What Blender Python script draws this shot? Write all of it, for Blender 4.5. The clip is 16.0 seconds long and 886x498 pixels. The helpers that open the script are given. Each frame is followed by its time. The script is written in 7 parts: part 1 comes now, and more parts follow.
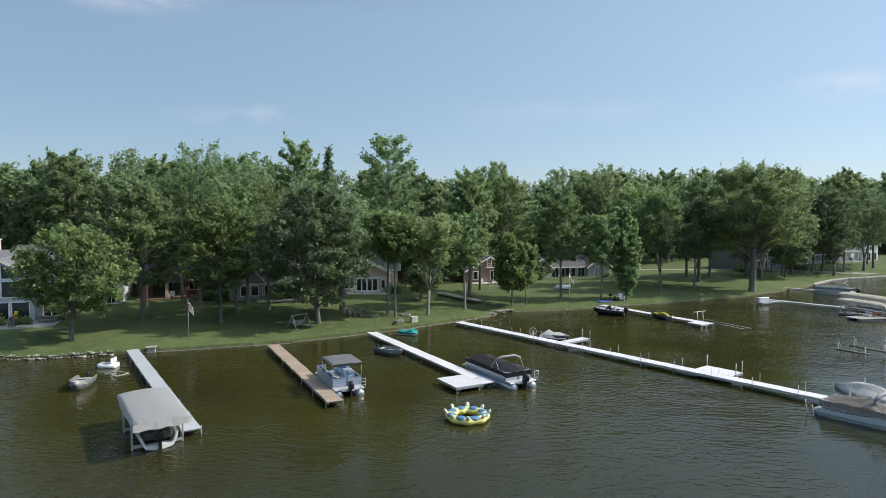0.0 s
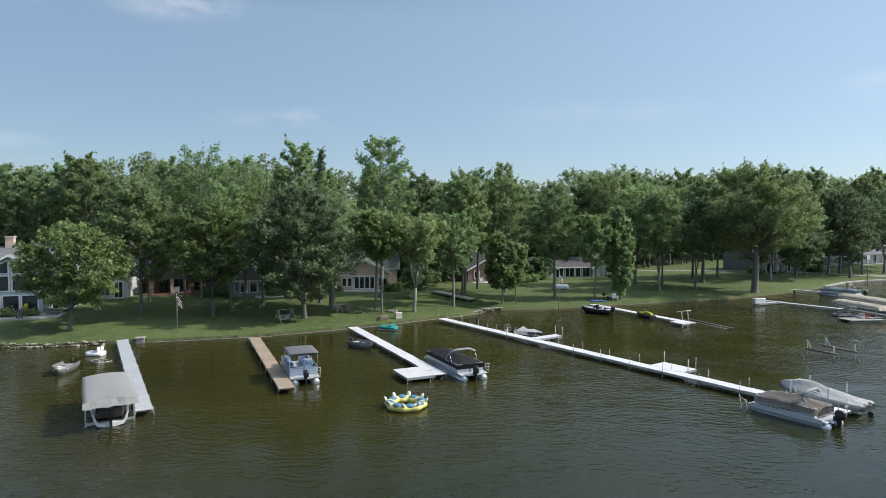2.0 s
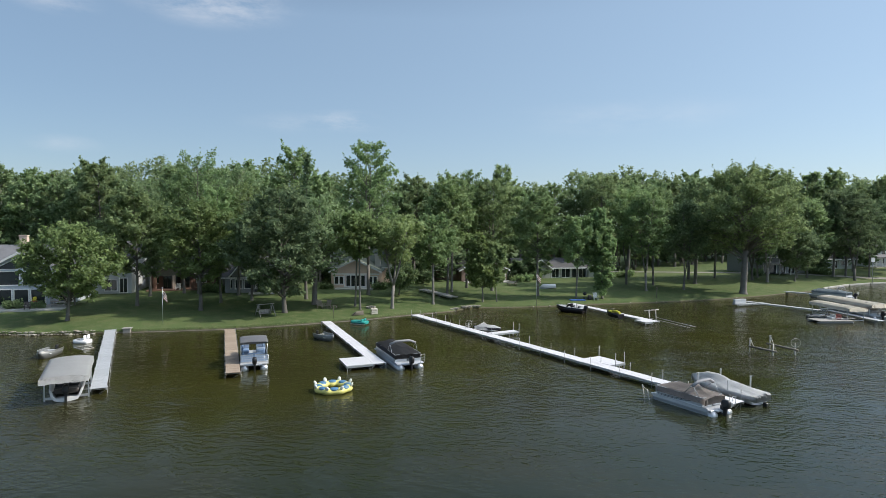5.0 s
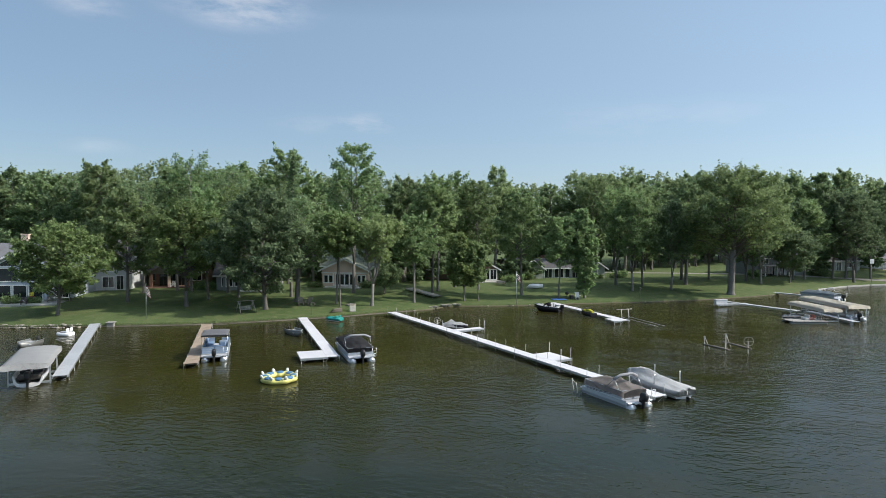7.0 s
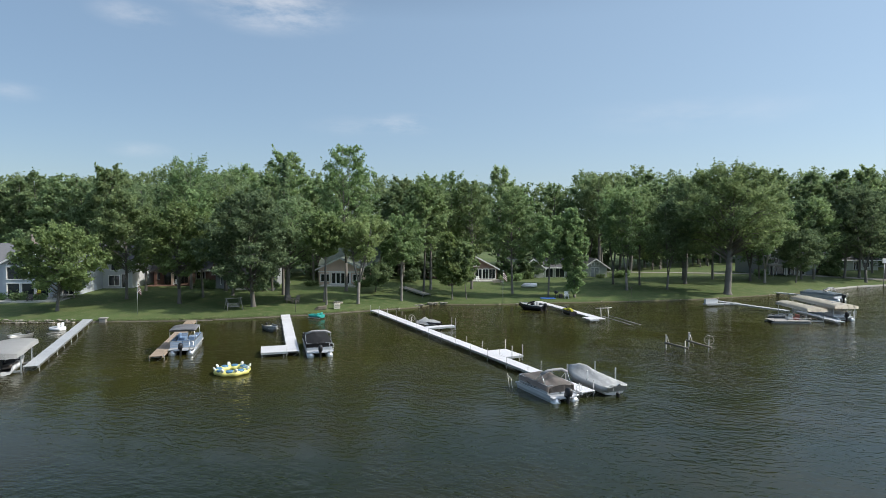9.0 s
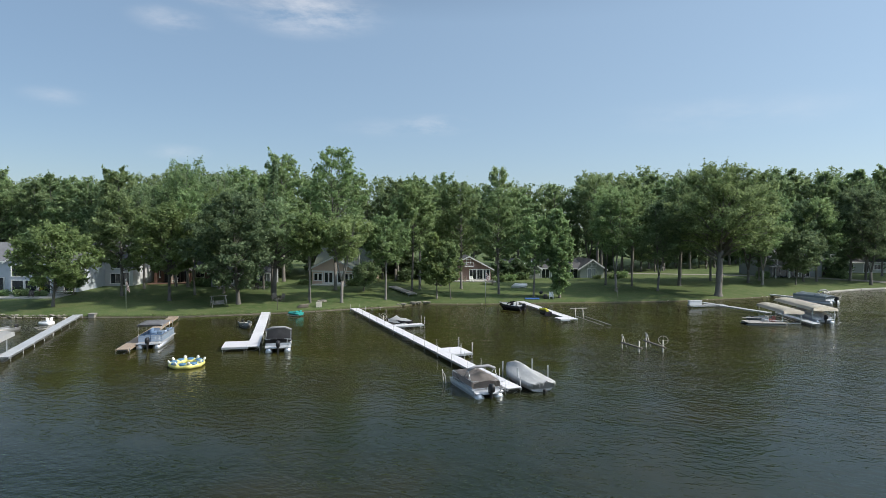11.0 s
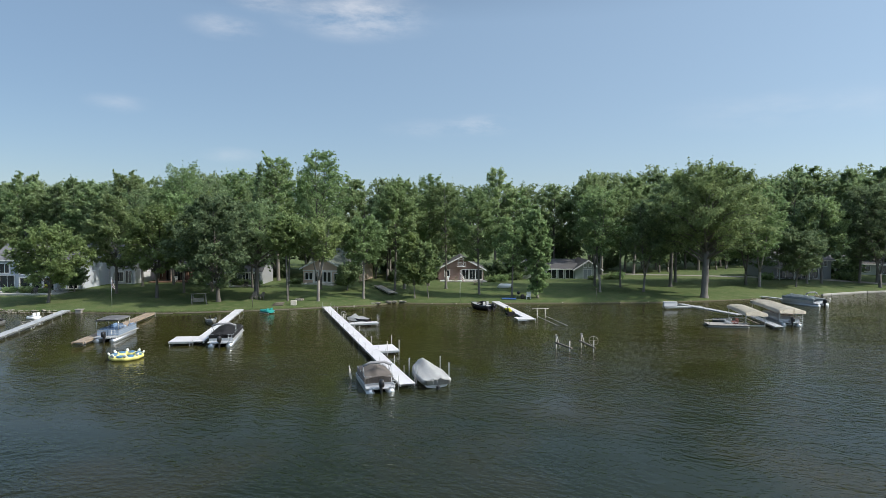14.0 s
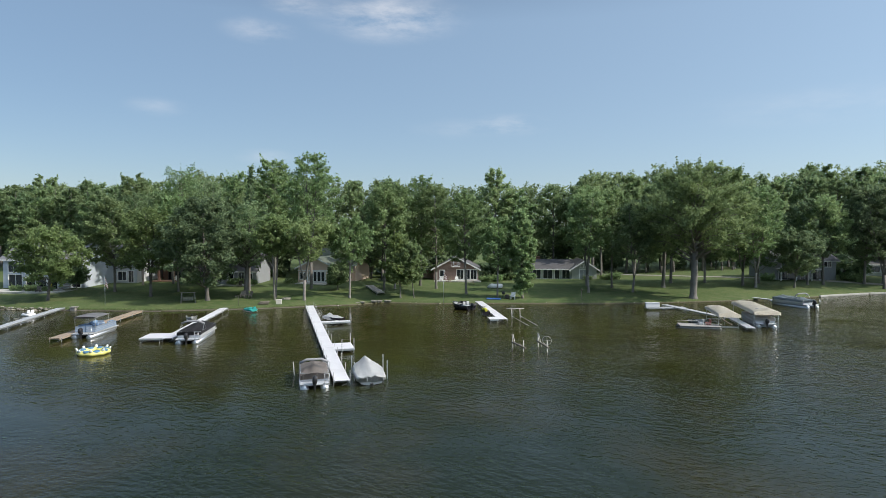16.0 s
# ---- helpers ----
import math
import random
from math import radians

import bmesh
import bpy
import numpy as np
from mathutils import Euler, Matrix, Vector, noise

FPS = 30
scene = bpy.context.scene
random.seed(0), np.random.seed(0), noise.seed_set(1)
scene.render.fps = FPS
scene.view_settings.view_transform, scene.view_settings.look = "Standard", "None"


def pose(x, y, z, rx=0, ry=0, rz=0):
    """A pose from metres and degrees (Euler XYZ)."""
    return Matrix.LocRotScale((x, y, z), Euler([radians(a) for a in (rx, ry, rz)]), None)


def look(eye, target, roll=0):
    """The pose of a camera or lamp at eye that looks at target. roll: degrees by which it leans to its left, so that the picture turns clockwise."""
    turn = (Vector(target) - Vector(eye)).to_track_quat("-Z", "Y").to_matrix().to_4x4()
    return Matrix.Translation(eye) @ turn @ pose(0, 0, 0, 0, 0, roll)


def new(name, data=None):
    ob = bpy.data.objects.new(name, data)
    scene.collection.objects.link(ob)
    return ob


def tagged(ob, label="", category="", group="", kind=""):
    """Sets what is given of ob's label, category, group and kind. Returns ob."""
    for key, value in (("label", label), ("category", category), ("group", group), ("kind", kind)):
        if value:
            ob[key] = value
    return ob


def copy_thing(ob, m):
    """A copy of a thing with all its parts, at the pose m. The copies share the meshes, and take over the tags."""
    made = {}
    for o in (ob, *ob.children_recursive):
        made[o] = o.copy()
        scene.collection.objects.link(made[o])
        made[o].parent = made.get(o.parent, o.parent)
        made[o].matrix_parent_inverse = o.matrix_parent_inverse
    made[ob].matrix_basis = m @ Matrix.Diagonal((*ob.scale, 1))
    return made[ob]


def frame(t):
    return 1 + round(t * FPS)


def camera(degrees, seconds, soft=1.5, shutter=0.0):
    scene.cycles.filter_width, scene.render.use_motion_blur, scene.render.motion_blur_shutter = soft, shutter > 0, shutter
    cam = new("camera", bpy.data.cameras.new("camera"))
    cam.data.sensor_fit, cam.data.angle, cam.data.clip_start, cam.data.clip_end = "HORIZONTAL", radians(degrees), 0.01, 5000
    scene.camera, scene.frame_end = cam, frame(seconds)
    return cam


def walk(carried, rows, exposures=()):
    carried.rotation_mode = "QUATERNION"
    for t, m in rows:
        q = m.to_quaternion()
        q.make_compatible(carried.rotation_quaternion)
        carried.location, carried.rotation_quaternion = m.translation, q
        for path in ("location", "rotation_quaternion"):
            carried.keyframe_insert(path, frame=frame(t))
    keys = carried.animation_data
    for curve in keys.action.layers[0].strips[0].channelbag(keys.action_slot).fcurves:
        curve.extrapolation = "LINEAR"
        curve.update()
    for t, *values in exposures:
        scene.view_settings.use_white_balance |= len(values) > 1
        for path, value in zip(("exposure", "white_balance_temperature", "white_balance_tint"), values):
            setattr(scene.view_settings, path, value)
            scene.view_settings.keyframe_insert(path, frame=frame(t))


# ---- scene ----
cam = camera(73.2, 16.0, soft=0.78)
PATH = [
    (0, (0.823, 0.29, 12.044), (0.771, 2.288, 11.953), 0.1),
    (0.5, (2.423, -0.131, 11.939), (2.343, 1.866, 11.846), 0.2),
    (1, (3.943, -0.533, 11.853), (3.836, 1.463, 11.764), 0.2),
    (1.5, (5.435, -0.9, 11.805), (5.303, 1.093, 11.717), 0.2),
    (2, (6.92, -1.207, 11.768), (6.752, 0.784, 11.682), 0.2),
    (2.5, (8.163, -1.525, 11.749), (7.968, 0.464, 11.665), 0.1),
    (3, (9.403, -1.898, 11.742), (9.189, 0.088, 11.656), 0.2),
    (3.5, (10.706, -2.34, 11.768), (10.475, -0.355, 11.681), 0.3),
    (4, (12.081, -2.832, 11.757), (11.833, -0.849, 11.673), 0.3),
    (6.5, (19.613, -4.442, 11.548), (19.265, -2.474, 11.469), 0.4),
    (7, (21.263, -4.532, 11.525), (20.897, -2.567, 11.448), 0.4),
    (7.5, (23.02, -4.649, 11.507), (22.629, -2.689, 11.43), 0.3),
    (8, (24.816, -4.666, 11.481), (24.396, -2.712, 11.403), 0.3),
    (8.5, (26.553, -4.542, 11.482), (26.107, -2.594, 11.404), 0.2),
    (9, (28.253, -4.411, 11.479), (27.775, -2.471, 11.402), 0.2),
    (11.5, (36.984, -3.619, 11.437), (36.386, -1.712, 11.363), 0.3),
    (12, (38.802, -3.241, 11.436), (38.177, -1.342, 11.362), 0.3),
    (12.5, (40.565, -2.781, 11.453), (39.912, -0.892, 11.379), 0.3),
    (13, (42.244, -2.435, 11.487), (41.565, -0.556, 11.413), 0.3),
    (13.5, (43.928, -2.103, 11.531), (43.227, -0.231, 11.458), 0.3),
    (14, (45.721, -1.829, 11.552), (44.999, 0.034, 11.478), 0.2),
    (14.5, (47.502, -1.528, 11.58), (46.759, 0.327, 11.505), 0.1),
    (15, (49.206, -1.132, 11.608), (48.44, 0.714, 11.533), 0.1),
    (15.5, (50.926, -0.632, 11.63), (50.134, 1.203, 11.556), 0.1),
    (16, (52.585, -0.037, 11.642), (51.769, 1.787, 11.568), 0.1),
]
walk(cam, [(t, look(eye, target, roll)) for t, eye, target, roll in PATH])

# ---- daylight ----
SUN_ROT, SUN_ELEV = radians(80), radians(40)
sun_way = Vector((math.sin(SUN_ROT) * math.cos(SUN_ELEV), math.cos(SUN_ROT) * math.cos(SUN_ELEV), math.sin(SUN_ELEV)))
sun = new("sun", bpy.data.lights.new("sun", "SUN"))
sun.data.energy, sun.data.angle, sun.data.color = 3.75, radians(0.6), (1.0, 0.93, 0.82)
sun.matrix_world = look(sun_way * 200, (0, 0, 0))
scene.view_settings.exposure = 0.3

world = bpy.data.worlds.new("daylight")
scene.world = world
world.use_nodes = True
wt = world.node_tree
wt.nodes.clear()


def wnode(kind, **values):
    n = wt.nodes.new(kind)
    for k, v in values.items():
        n.inputs[k.replace("_", " ")].default_value = v
    return n


sky = wt.nodes.new("ShaderNodeTexSky")
sky.sky_type, sky.sun_disc, sky.sun_elevation, sky.sun_rotation = "NISHITA", False, SUN_ELEV, SUN_ROT
sky.altitude, sky.air_density, sky.dust_density, sky.ozone_density = 200, 1.0, 0.55, 2.2
coord = wt.nodes.new("ShaderNodeTexCoord")
# thin fair-weather clouds, each a soft lens of noise at its place in the sky: way, spread, flattening, density
CLOUDS = [((-0.464, 0.826, 0.325), 0.15, 3.4, 0.72), ((-0.30, 0.94, 0.166), 0.08, 3.6, 0.5), ((-0.645, 0.754, 0.11), 0.06, 3.5, 0.24), ((-0.75, 0.638, 0.177), 0.055, 3.0, 0.22),
          ((0.537, 0.823, 0.184), 0.12, 4.0, 0.5), ((-0.384, 0.909, 0.16), 0.09, 4.0, 0.16), ((-0.628, 0.719, 0.297), 0.07, 3.0, 0.4), ((-0.58, 0.744, 0.335), 0.06, 3.0, 0.45), ((0.15, 0.97, 0.17), 0.25, 7.0, 0.15)]
total = None
wisp = wnode("ShaderNodeTexNoise", Scale=9.0, Detail=7.0, Roughness=0.62)
stretch = wt.nodes.new("ShaderNodeMapping")
stretch.inputs["Scale"].default_value = (1, 1, 3.2)
wt.links.new(coord.outputs["Generated"], stretch.inputs["Vector"])
wt.links.new(stretch.outputs["Vector"], wisp.inputs["Vector"])
for way, spread, flat, dense in CLOUDS:
    way = Vector(way).normalized()
    away = wt.nodes.new("ShaderNodeVectorMath")
    away.operation = "SUBTRACT"
    away.inputs[1].default_value = way
    wt.links.new(coord.outputs["Generated"], away.inputs[0])
    squash = wt.nodes.new("ShaderNodeVectorMath")
    squash.operation = "MULTIPLY"
    squash.inputs[1].default_value = (1 / spread, 1 / spread, flat / spread)
    wt.links.new(away.outputs[0], squash.inputs[0])
    size = wt.nodes.new("ShaderNodeVectorMath")
    size.operation = "LENGTH"
    wt.links.new(squash.outputs[0], size.inputs[0])
    fade = wt.nodes.new("ShaderNodeMapRange")
    fade.interpolation_type = "SMOOTHSTEP"
    fade.inputs["From Min"].default_value, fade.inputs["From Max"].default_value = 1.0, 0.0
    fade.inputs["To Min"].default_value, fade.inputs["To Max"].default_value = 0.0, dense
    wt.links.new(size.outputs["Value"], fade.inputs["Value"])
    if total is None:
        total = fade.outputs[0]
    else:
        add = wt.nodes.new("ShaderNodeMath")
        add.operation = "ADD"
        wt.links.new(total, add.inputs[0])
        wt.links.new(fade.outputs[0], add.inputs[1])
        total = add.outputs[0]
ragged = wt.nodes.new("ShaderNodeMapRange")
ragged.inputs["From Min"].default_value, ragged.inputs["From Max"].default_value = 0.40, 0.72
wt.links.new(wisp.outputs[0], ragged.inputs["Value"])
veil = wt.nodes.new("ShaderNodeMath")
veil.operation, veil.use_clamp = "MULTIPLY", True
wt.links.new(total, veil.inputs[0])
wt.links.new(ragged.outputs[0], veil.inputs[1])
blend = wt.nodes.new("ShaderNodeMix")
blend.data_type = "RGBA"
blend.inputs["B"].default_value = (5.5, 5.5, 5.7, 1)
wt.links.new(veil.outputs[0], blend.inputs["Factor"])
# thin summer haze evens the blue out
haze = wt.nodes.new("ShaderNodeMix")
haze.data_type = "RGBA"
low = wt.nodes.new("ShaderNodeSeparateXYZ")
wt.links.new(coord.outputs["Generated"], low.inputs[0])
thin = wt.nodes.new("ShaderNodeMapRange")
thin.inputs["From Min"].default_value, thin.inputs["From Max"].default_value = 0.2, 0.75
thin.inputs["To Min"].default_value, thin.inputs["To Max"].default_value = 0.62, 0.5
wt.links.new(low.outputs["Z"], thin.inputs["Value"])
wt.links.new(thin.outputs[0], haze.inputs["Factor"])
# forward-scattering haze: paler towards the sun, deeper blue away from it
sunward = wt.nodes.new("ShaderNodeVectorMath")
sunward.operation = "DOT_PRODUCT"
sunward.inputs[1].default_value = sun_way
wt.links.new(coord.outputs["Generated"], sunward.inputs[0])
paler = wt.nodes.new("ShaderNodeMapRange")
paler.inputs["From Min"].default_value, paler.inputs["From Max"].default_value = -0.5, 0.85
wt.links.new(sunward.outputs["Value"], paler.inputs["Value"])
hazy = wt.nodes.new("ShaderNodeMix")
hazy.data_type = "RGBA"
hazy.inputs["A"].default_value, hazy.inputs["B"].default_value = (1.22, 1.84, 2.59, 1), (2.79, 3.70, 4.57, 1)
wt.links.new(paler.outputs[0], hazy.inputs["Factor"])
# the bright aureole that hangs round the sun itself
halo = wt.nodes.new("ShaderNodeMapRange")
halo.interpolation_type = "SMOOTHSTEP"
halo.inputs["From Min"].default_value, halo.inputs["From Max"].default_value = 0.3, 1.0
wt.links.new(sunward.outputs["Value"], halo.inputs["Value"])
bright = wt.nodes.new("ShaderNodeMix")
bright.data_type = "RGBA"
bright.inputs["B"].default_value = (15.5, 16.8, 18.6, 1)
aloft = wt.nodes.new("ShaderNodeMapRange")
aloft.inputs["From Min"].default_value, aloft.inputs["From Max"].default_value = 0.35, 0.52
wt.links.new(low.outputs["Z"], aloft.inputs["Value"])
glare = wt.nodes.new("ShaderNodeMath")
glare.operation = "MULTIPLY"
wt.links.new(halo.outputs[0], glare.inputs[0])
wt.links.new(aloft.outputs[0], glare.inputs[1])
wt.links.new(glare.outputs[0], bright.inputs["Factor"])
away_sun = wt.nodes.new("ShaderNodeMapRange")
away_sun.inputs["From Min"].default_value, away_sun.inputs["From Max"].default_value = 0.5, 0.0
wt.links.new(sunward.outputs["Value"], away_sun.inputs["Value"])
deepen = wt.nodes.new("ShaderNodeMath")
deepen.operation = "MULTIPLY"
wt.links.new(away_sun.outputs[0], deepen.inputs[0])
overhead = wt.nodes.new("ShaderNodeMapRange")
overhead.inputs["From Min"].default_value, overhead.inputs["From Max"].default_value = 0.32, 0.45
wt.links.new(low.outputs["Z"], overhead.inputs["Value"])
wt.links.new(overhead.outputs[0], deepen.inputs[1])
blue = wt.nodes.new("ShaderNodeMix")
blue.data_type = "RGBA"
blue.inputs["B"].default_value = (0.26, 0.44, 0.66, 1)
wt.links.new(deepen.outputs[0], blue.inputs["Factor"])
wt.links.new(hazy.outputs["Result"], blue.inputs["A"])
wt.links.new(blue.outputs["Result"], bright.inputs["A"])
wt.links.new(bright.outputs["Result"], haze.inputs["B"])
wt.links.new(sky.outputs[0], haze.inputs["A"])
wt.links.new(haze.outputs["Result"], blend.inputs["A"])
glow = wnode("ShaderNodeBackground", Strength=0.136)
wt.links.new(blend.outputs["Result"], glow.inputs["Color"])
wout = wt.nodes.new("ShaderNodeOutputWorld")
wt.links.new(glow.outputs[0], wout.inputs["Surface"])

# ---- materials ----
def surface(name, base, rough=0.6, metal=0.0, vary=0.18, grain=9.0, stain=0.9, bump=0.15, bump_scale=60.0, spec=0.5, per_thing=0.0, per_piece=0.0, stripes=None, world_space=False, tint=None):
    """Procedural surface: fine grain and broad stains in the colour, fine relief, and a change from thing to thing or piece to piece."""
    m = bpy.data.materials.new(name)
    m.use_nodes = True
    t = m.node_tree
    b = t.nodes["Principled BSDF"]
    b.inputs["Roughness"].default_value, b.inputs["Metallic"].default_value = rough, metal
    b.inputs["Specular IOR Level"].default_value = spec
    if world_space:
        co = t.nodes.new("ShaderNodeNewGeometry").outputs["Position"]
    else:
        co = t.nodes.new("ShaderNodeTexCoord").outputs["Object"]

    def noise_at(scale, detail=4.0):
        n = t.nodes.new("ShaderNodeTexNoise")
        n.inputs["Scale"].default_value, n.inputs["Detail"].default_value = scale, detail
        t.links.new(co, n.inputs["Vector"])
        return n.outputs[0]

    def mul(a, c, op="MULTIPLY"):
        n = t.nodes.new("ShaderNodeMath")
        n.operation = op
        for i, v in enumerate((a, c)):
            if isinstance(v, (int, float)):
                n.inputs[i].default_value = v
            else:
                t.links.new(v, n.inputs[i])
        return n.outputs[0]

    value = mul(mul(noise_at(grain), 2 * vary), mul(noise_at(stain, 3.0), 2 * vary), "ADD")
    value = mul(value, 1 - 2 * vary, "ADD")
    if per_thing:
        o = t.nodes.new("ShaderNodeObjectInfo")
        value = mul(value, mul(mul(o.outputs["Random"], 2 * per_thing), 1 - per_thing, "ADD"))
    if per_piece:
        g = t.nodes.new("ShaderNodeNewGeometry")
        value = mul(value, mul(mul(g.outputs["Random Per Island"], 2 * per_piece), 1 - per_piece, "ADD"))
    colour = t.nodes.new("ShaderNodeMix")
    colour.data_type, colour.blend_type = "RGBA", "MULTIPLY"
    colour.inputs["Factor"].default_value = 1.0
    colour.inputs["A"].default_value = (*base, 1)
    grey = t.nodes.new("ShaderNodeCombineColor")
    for i in range(3):
        t.links.new(value, grey.inputs[i])
    t.links.new(grey.outputs[0], colour.inputs["B"])
    result = colour.outputs["Result"]
    if tint:
        other = t.nodes.new("ShaderNodeMix")
        other.data_type = "RGBA"
        other.inputs["B"].default_value = (*tint, 1)
        ramp = t.nodes.new("ShaderNodeMapRange")
        ramp.inputs["From Min"].default_value, ramp.inputs["From Max"].default_value = 0.42, 0.68
        t.links.new(noise_at(stain * 1.7, 5.0), ramp.inputs["Value"])
        t.links.new(ramp.outputs[0], other.inputs["Factor"])
        t.links.new(result, other.inputs["A"])
        result = other.outputs["Result"]
    t.links.new(result, b.inputs["Base Color"])
    if bump:
        n = t.nodes.new("ShaderNodeBump")
        n.inputs["Strength"].default_value, n.inputs["Distance"].default_value = bump, 0.02
        t.links.new(noise_at(bump_scale, 5.0), n.inputs["Height"])
        t.links.new(n.outputs[0], b.inputs["Normal"])
    return m


def foliage(name, base, light, hue_spread=0.25):
    """Leaves: a matt face that lets some light through, varied from tree to tree and from leaf to leaf."""
    m = bpy.data.materials.new(name)
    m.use_nodes = True
    t = m.node_tree
    t.nodes.clear()
    out = t.nodes.new("ShaderNodeOutputMaterial")
    info, geo = t.nodes.new("ShaderNodeObjectInfo"), t.nodes.new("ShaderNodeNewGeometry")
    mix = t.nodes.new("ShaderNodeMix")
    mix.data_type = "RGBA"
    mix.inputs["A"].default_value, mix.inputs["B"].default_value = (*[0.8 * c for c in base], 1), (*[1.2 * c for c in light], 1)
    t.links.new(geo.outputs["Random Per Island"], mix.inputs["Factor"])
    hsv = t.nodes.new("ShaderNodeHueSaturation")
    for key, lo, hi in (("Hue", 0.5 - 0.016 * hue_spread / 0.25, 0.5 + 0.022 * hue_spread / 0.25), ("Value", 1 - hue_spread, 1 + hue_spread)):
        r = t.nodes.new("ShaderNodeMapRange")
        r.inputs["To Min"].default_value, r.inputs["To Max"].default_value = lo, hi
        if key == "Hue":
            w = t.nodes.new("ShaderNodeMath")
            w.operation = "MULTIPLY"
            w.inputs[1].default_value = 7.31
            f = t.nodes.new("ShaderNodeMath")
            f.operation = "FRACT"
            t.links.new(info.outputs["Random"], w.inputs[0])
            t.links.new(w.outputs[0], f.inputs[0])
            t.links.new(f.outputs[0], r.inputs["Value"])
        else:
            t.links.new(info.outputs["Random"], r.inputs["Value"])
        t.links.new(r.outputs[0], hsv.inputs[key])
    t.links.new(mix.outputs["Result"], hsv.inputs["Color"])
    dif, tra, glo = t.nodes.new("ShaderNodeBsdfDiffuse"), t.nodes.new("ShaderNodeBsdfTranslucent"), t.nodes.new("ShaderNodeBsdfGlossy")
    glo.inputs["Roughness"].default_value = 0.65
    glo.inputs["Color"].default_value = (0.5, 0.6, 0.4, 1)
    m1, m2 = t.nodes.new("ShaderNodeMixShader"), t.nodes.new("ShaderNodeMixShader")
    m1.inputs[0].default_value, m2.inputs[0].default_value = 0.6, 0.06
    for n in (dif, tra):
        t.links.new(hsv.outputs[0], n.inputs["Color"])
    t.links.new(dif.outputs[0], m1.inputs[1])
    t.links.new(tra.outputs[0], m1.inputs[2])
    t.links.new(m1.outputs[0], m2.inputs[1])
    t.links.new(glo.outputs[0], m2.inputs[2])
    t.links.new(m2.outputs[0], out.inputs["Surface"])
    return m


LEAF = foliage("leaf_maple", (0.192, 0.269, 0.122), (0.285, 0.376, 0.174), 0.16)
LEAF_DARK = foliage("leaf_oak", (0.172, 0.245, 0.126), (0.262, 0.348, 0.179), 0.13)
LEAF_LIGHT = foliage("leaf_light", (0.221, 0.293, 0.125), (0.304, 0.379, 0.175), 0.12)
# haze over the distant wood is put in as a bluer leaf tint
LEAF_FAR = foliage("leaf_far_hazy", (0.192, 0.265, 0.130), (0.285, 0.368, 0.181), 0.18)
# dark oak green; on the eastern trees it also holds their shaded side
LEAF_DEEP = foliage("leaf_deep_oak_and_shade", (0.120, 0.178, 0.095), (0.196, 0.263, 0.140), 0.15)
LEAF_WARM = foliage("leaf_warm_maple", (0.150, 0.205, 0.078), (0.225, 0.300, 0.118), 0.12)
BARK = surface("bark", (0.155, 0.145, 0.13), 0.9, vary=0.3, grain=7, stain=1.2, bump=0.6, bump_scale=14, per_thing=0.3)
BARK_PALE = surface("bark_pale", (0.22, 0.205, 0.185), 0.9, vary=0.25, grain=6, stain=1.0, bump=0.5, bump_scale=14)
SIDING_GREY = surface("siding_grey", (0.27, 0.285, 0.30), 0.6, vary=0.08)
SIDING_BLUE = surface("siding_pale_blue", (0.44, 0.49, 0.55), 0.6, vary=0.08)
SIDING_TAN = surface("siding_tan", (0.66, 0.51, 0.42), 0.7, vary=0.1)
SIDING_ROSE = surface("shingle_brown_rose", (0.26, 0.18, 0.155), 0.8, vary=0.15)
SIDING_PALE = surface("siding_pale_grey", (0.52, 0.54, 0.56), 0.6, vary=0.08)
SIDING_SAGE = surface("siding_sage", (0.40, 0.42, 0.38), 0.7, vary=0.08)
SIDING_WHITE = surface("siding_white", (0.74, 0.75, 0.75), 0.6, vary=0.06)
BRICK = surface("brick_red", (0.175, 0.10, 0.075), 0.85, vary=0.25, grain=12)
ROOF = surface("shingle_charcoal", (0.085, 0.085, 0.09), 0.9, vary=0.25, grain=5, bump=0.4, bump_scale=20)
ROOF_GREEN = surface("shingle_green", (0.105, 0.125, 0.10), 0.9, vary=0.25, grain=5, bump=0.4, bump_scale=20)
ROOF_GREY = surface("shingle_grey", (0.15, 0.153, 0.163), 0.9, vary=0.2, grain=5, bump=0.4, bump_scale=20)
TRIM = surface("trim_white", (0.78, 0.78, 0.77), 0.5, vary=0.05)
TRIM_DARK = surface("trim_dark", (0.07, 0.06, 0.055), 0.5, vary=0.1)
STONE = surface("field_stone", (0.29, 0.27, 0.225), 0.85, vary=0.25, grain=4, per_thing=0.3, bump=0.4)
CONCRETE = surface("concrete", (0.43, 0.42, 0.39), 0.85, vary=0.18, grain=5)
TIMBER_WALL = surface("weathered_timber", (0.185, 0.165, 0.135), 0.85, vary=0.3, grain=8, per_thing=0.2)
PLANK = surface("dock_plank_brown", (0.285, 0.225, 0.170), 0.75, vary=0.2, grain=7, per_thing=0.12, per_piece=0.14)
PLANK_GREY = surface("weathered_plank", (0.30, 0.285, 0.265), 0.8, vary=0.2, grain=7, per_piece=0.14)
DECK_GREY = surface("dock_panel_grey", (0.39, 0.41, 0.43), 0.6, vary=0.12, per_thing=0.06, per_piece=0.04)
DECK_WHITE = surface("dock_panel_white", (0.60, 0.60, 0.62), 0.55, vary=0.08, per_thing=0.05, per_piece=0.03)
ALU = surface("aluminium", (0.58, 0.60, 0.62), 0.38, metal=0.85, vary=0.12)
STEEL = surface("galvanised_steel", (0.36, 0.365, 0.37), 0.55, metal=0.5, vary=0.15)
PIPE = surface("painted_pipe", (0.48, 0.46, 0.43), 0.55, vary=0.15)
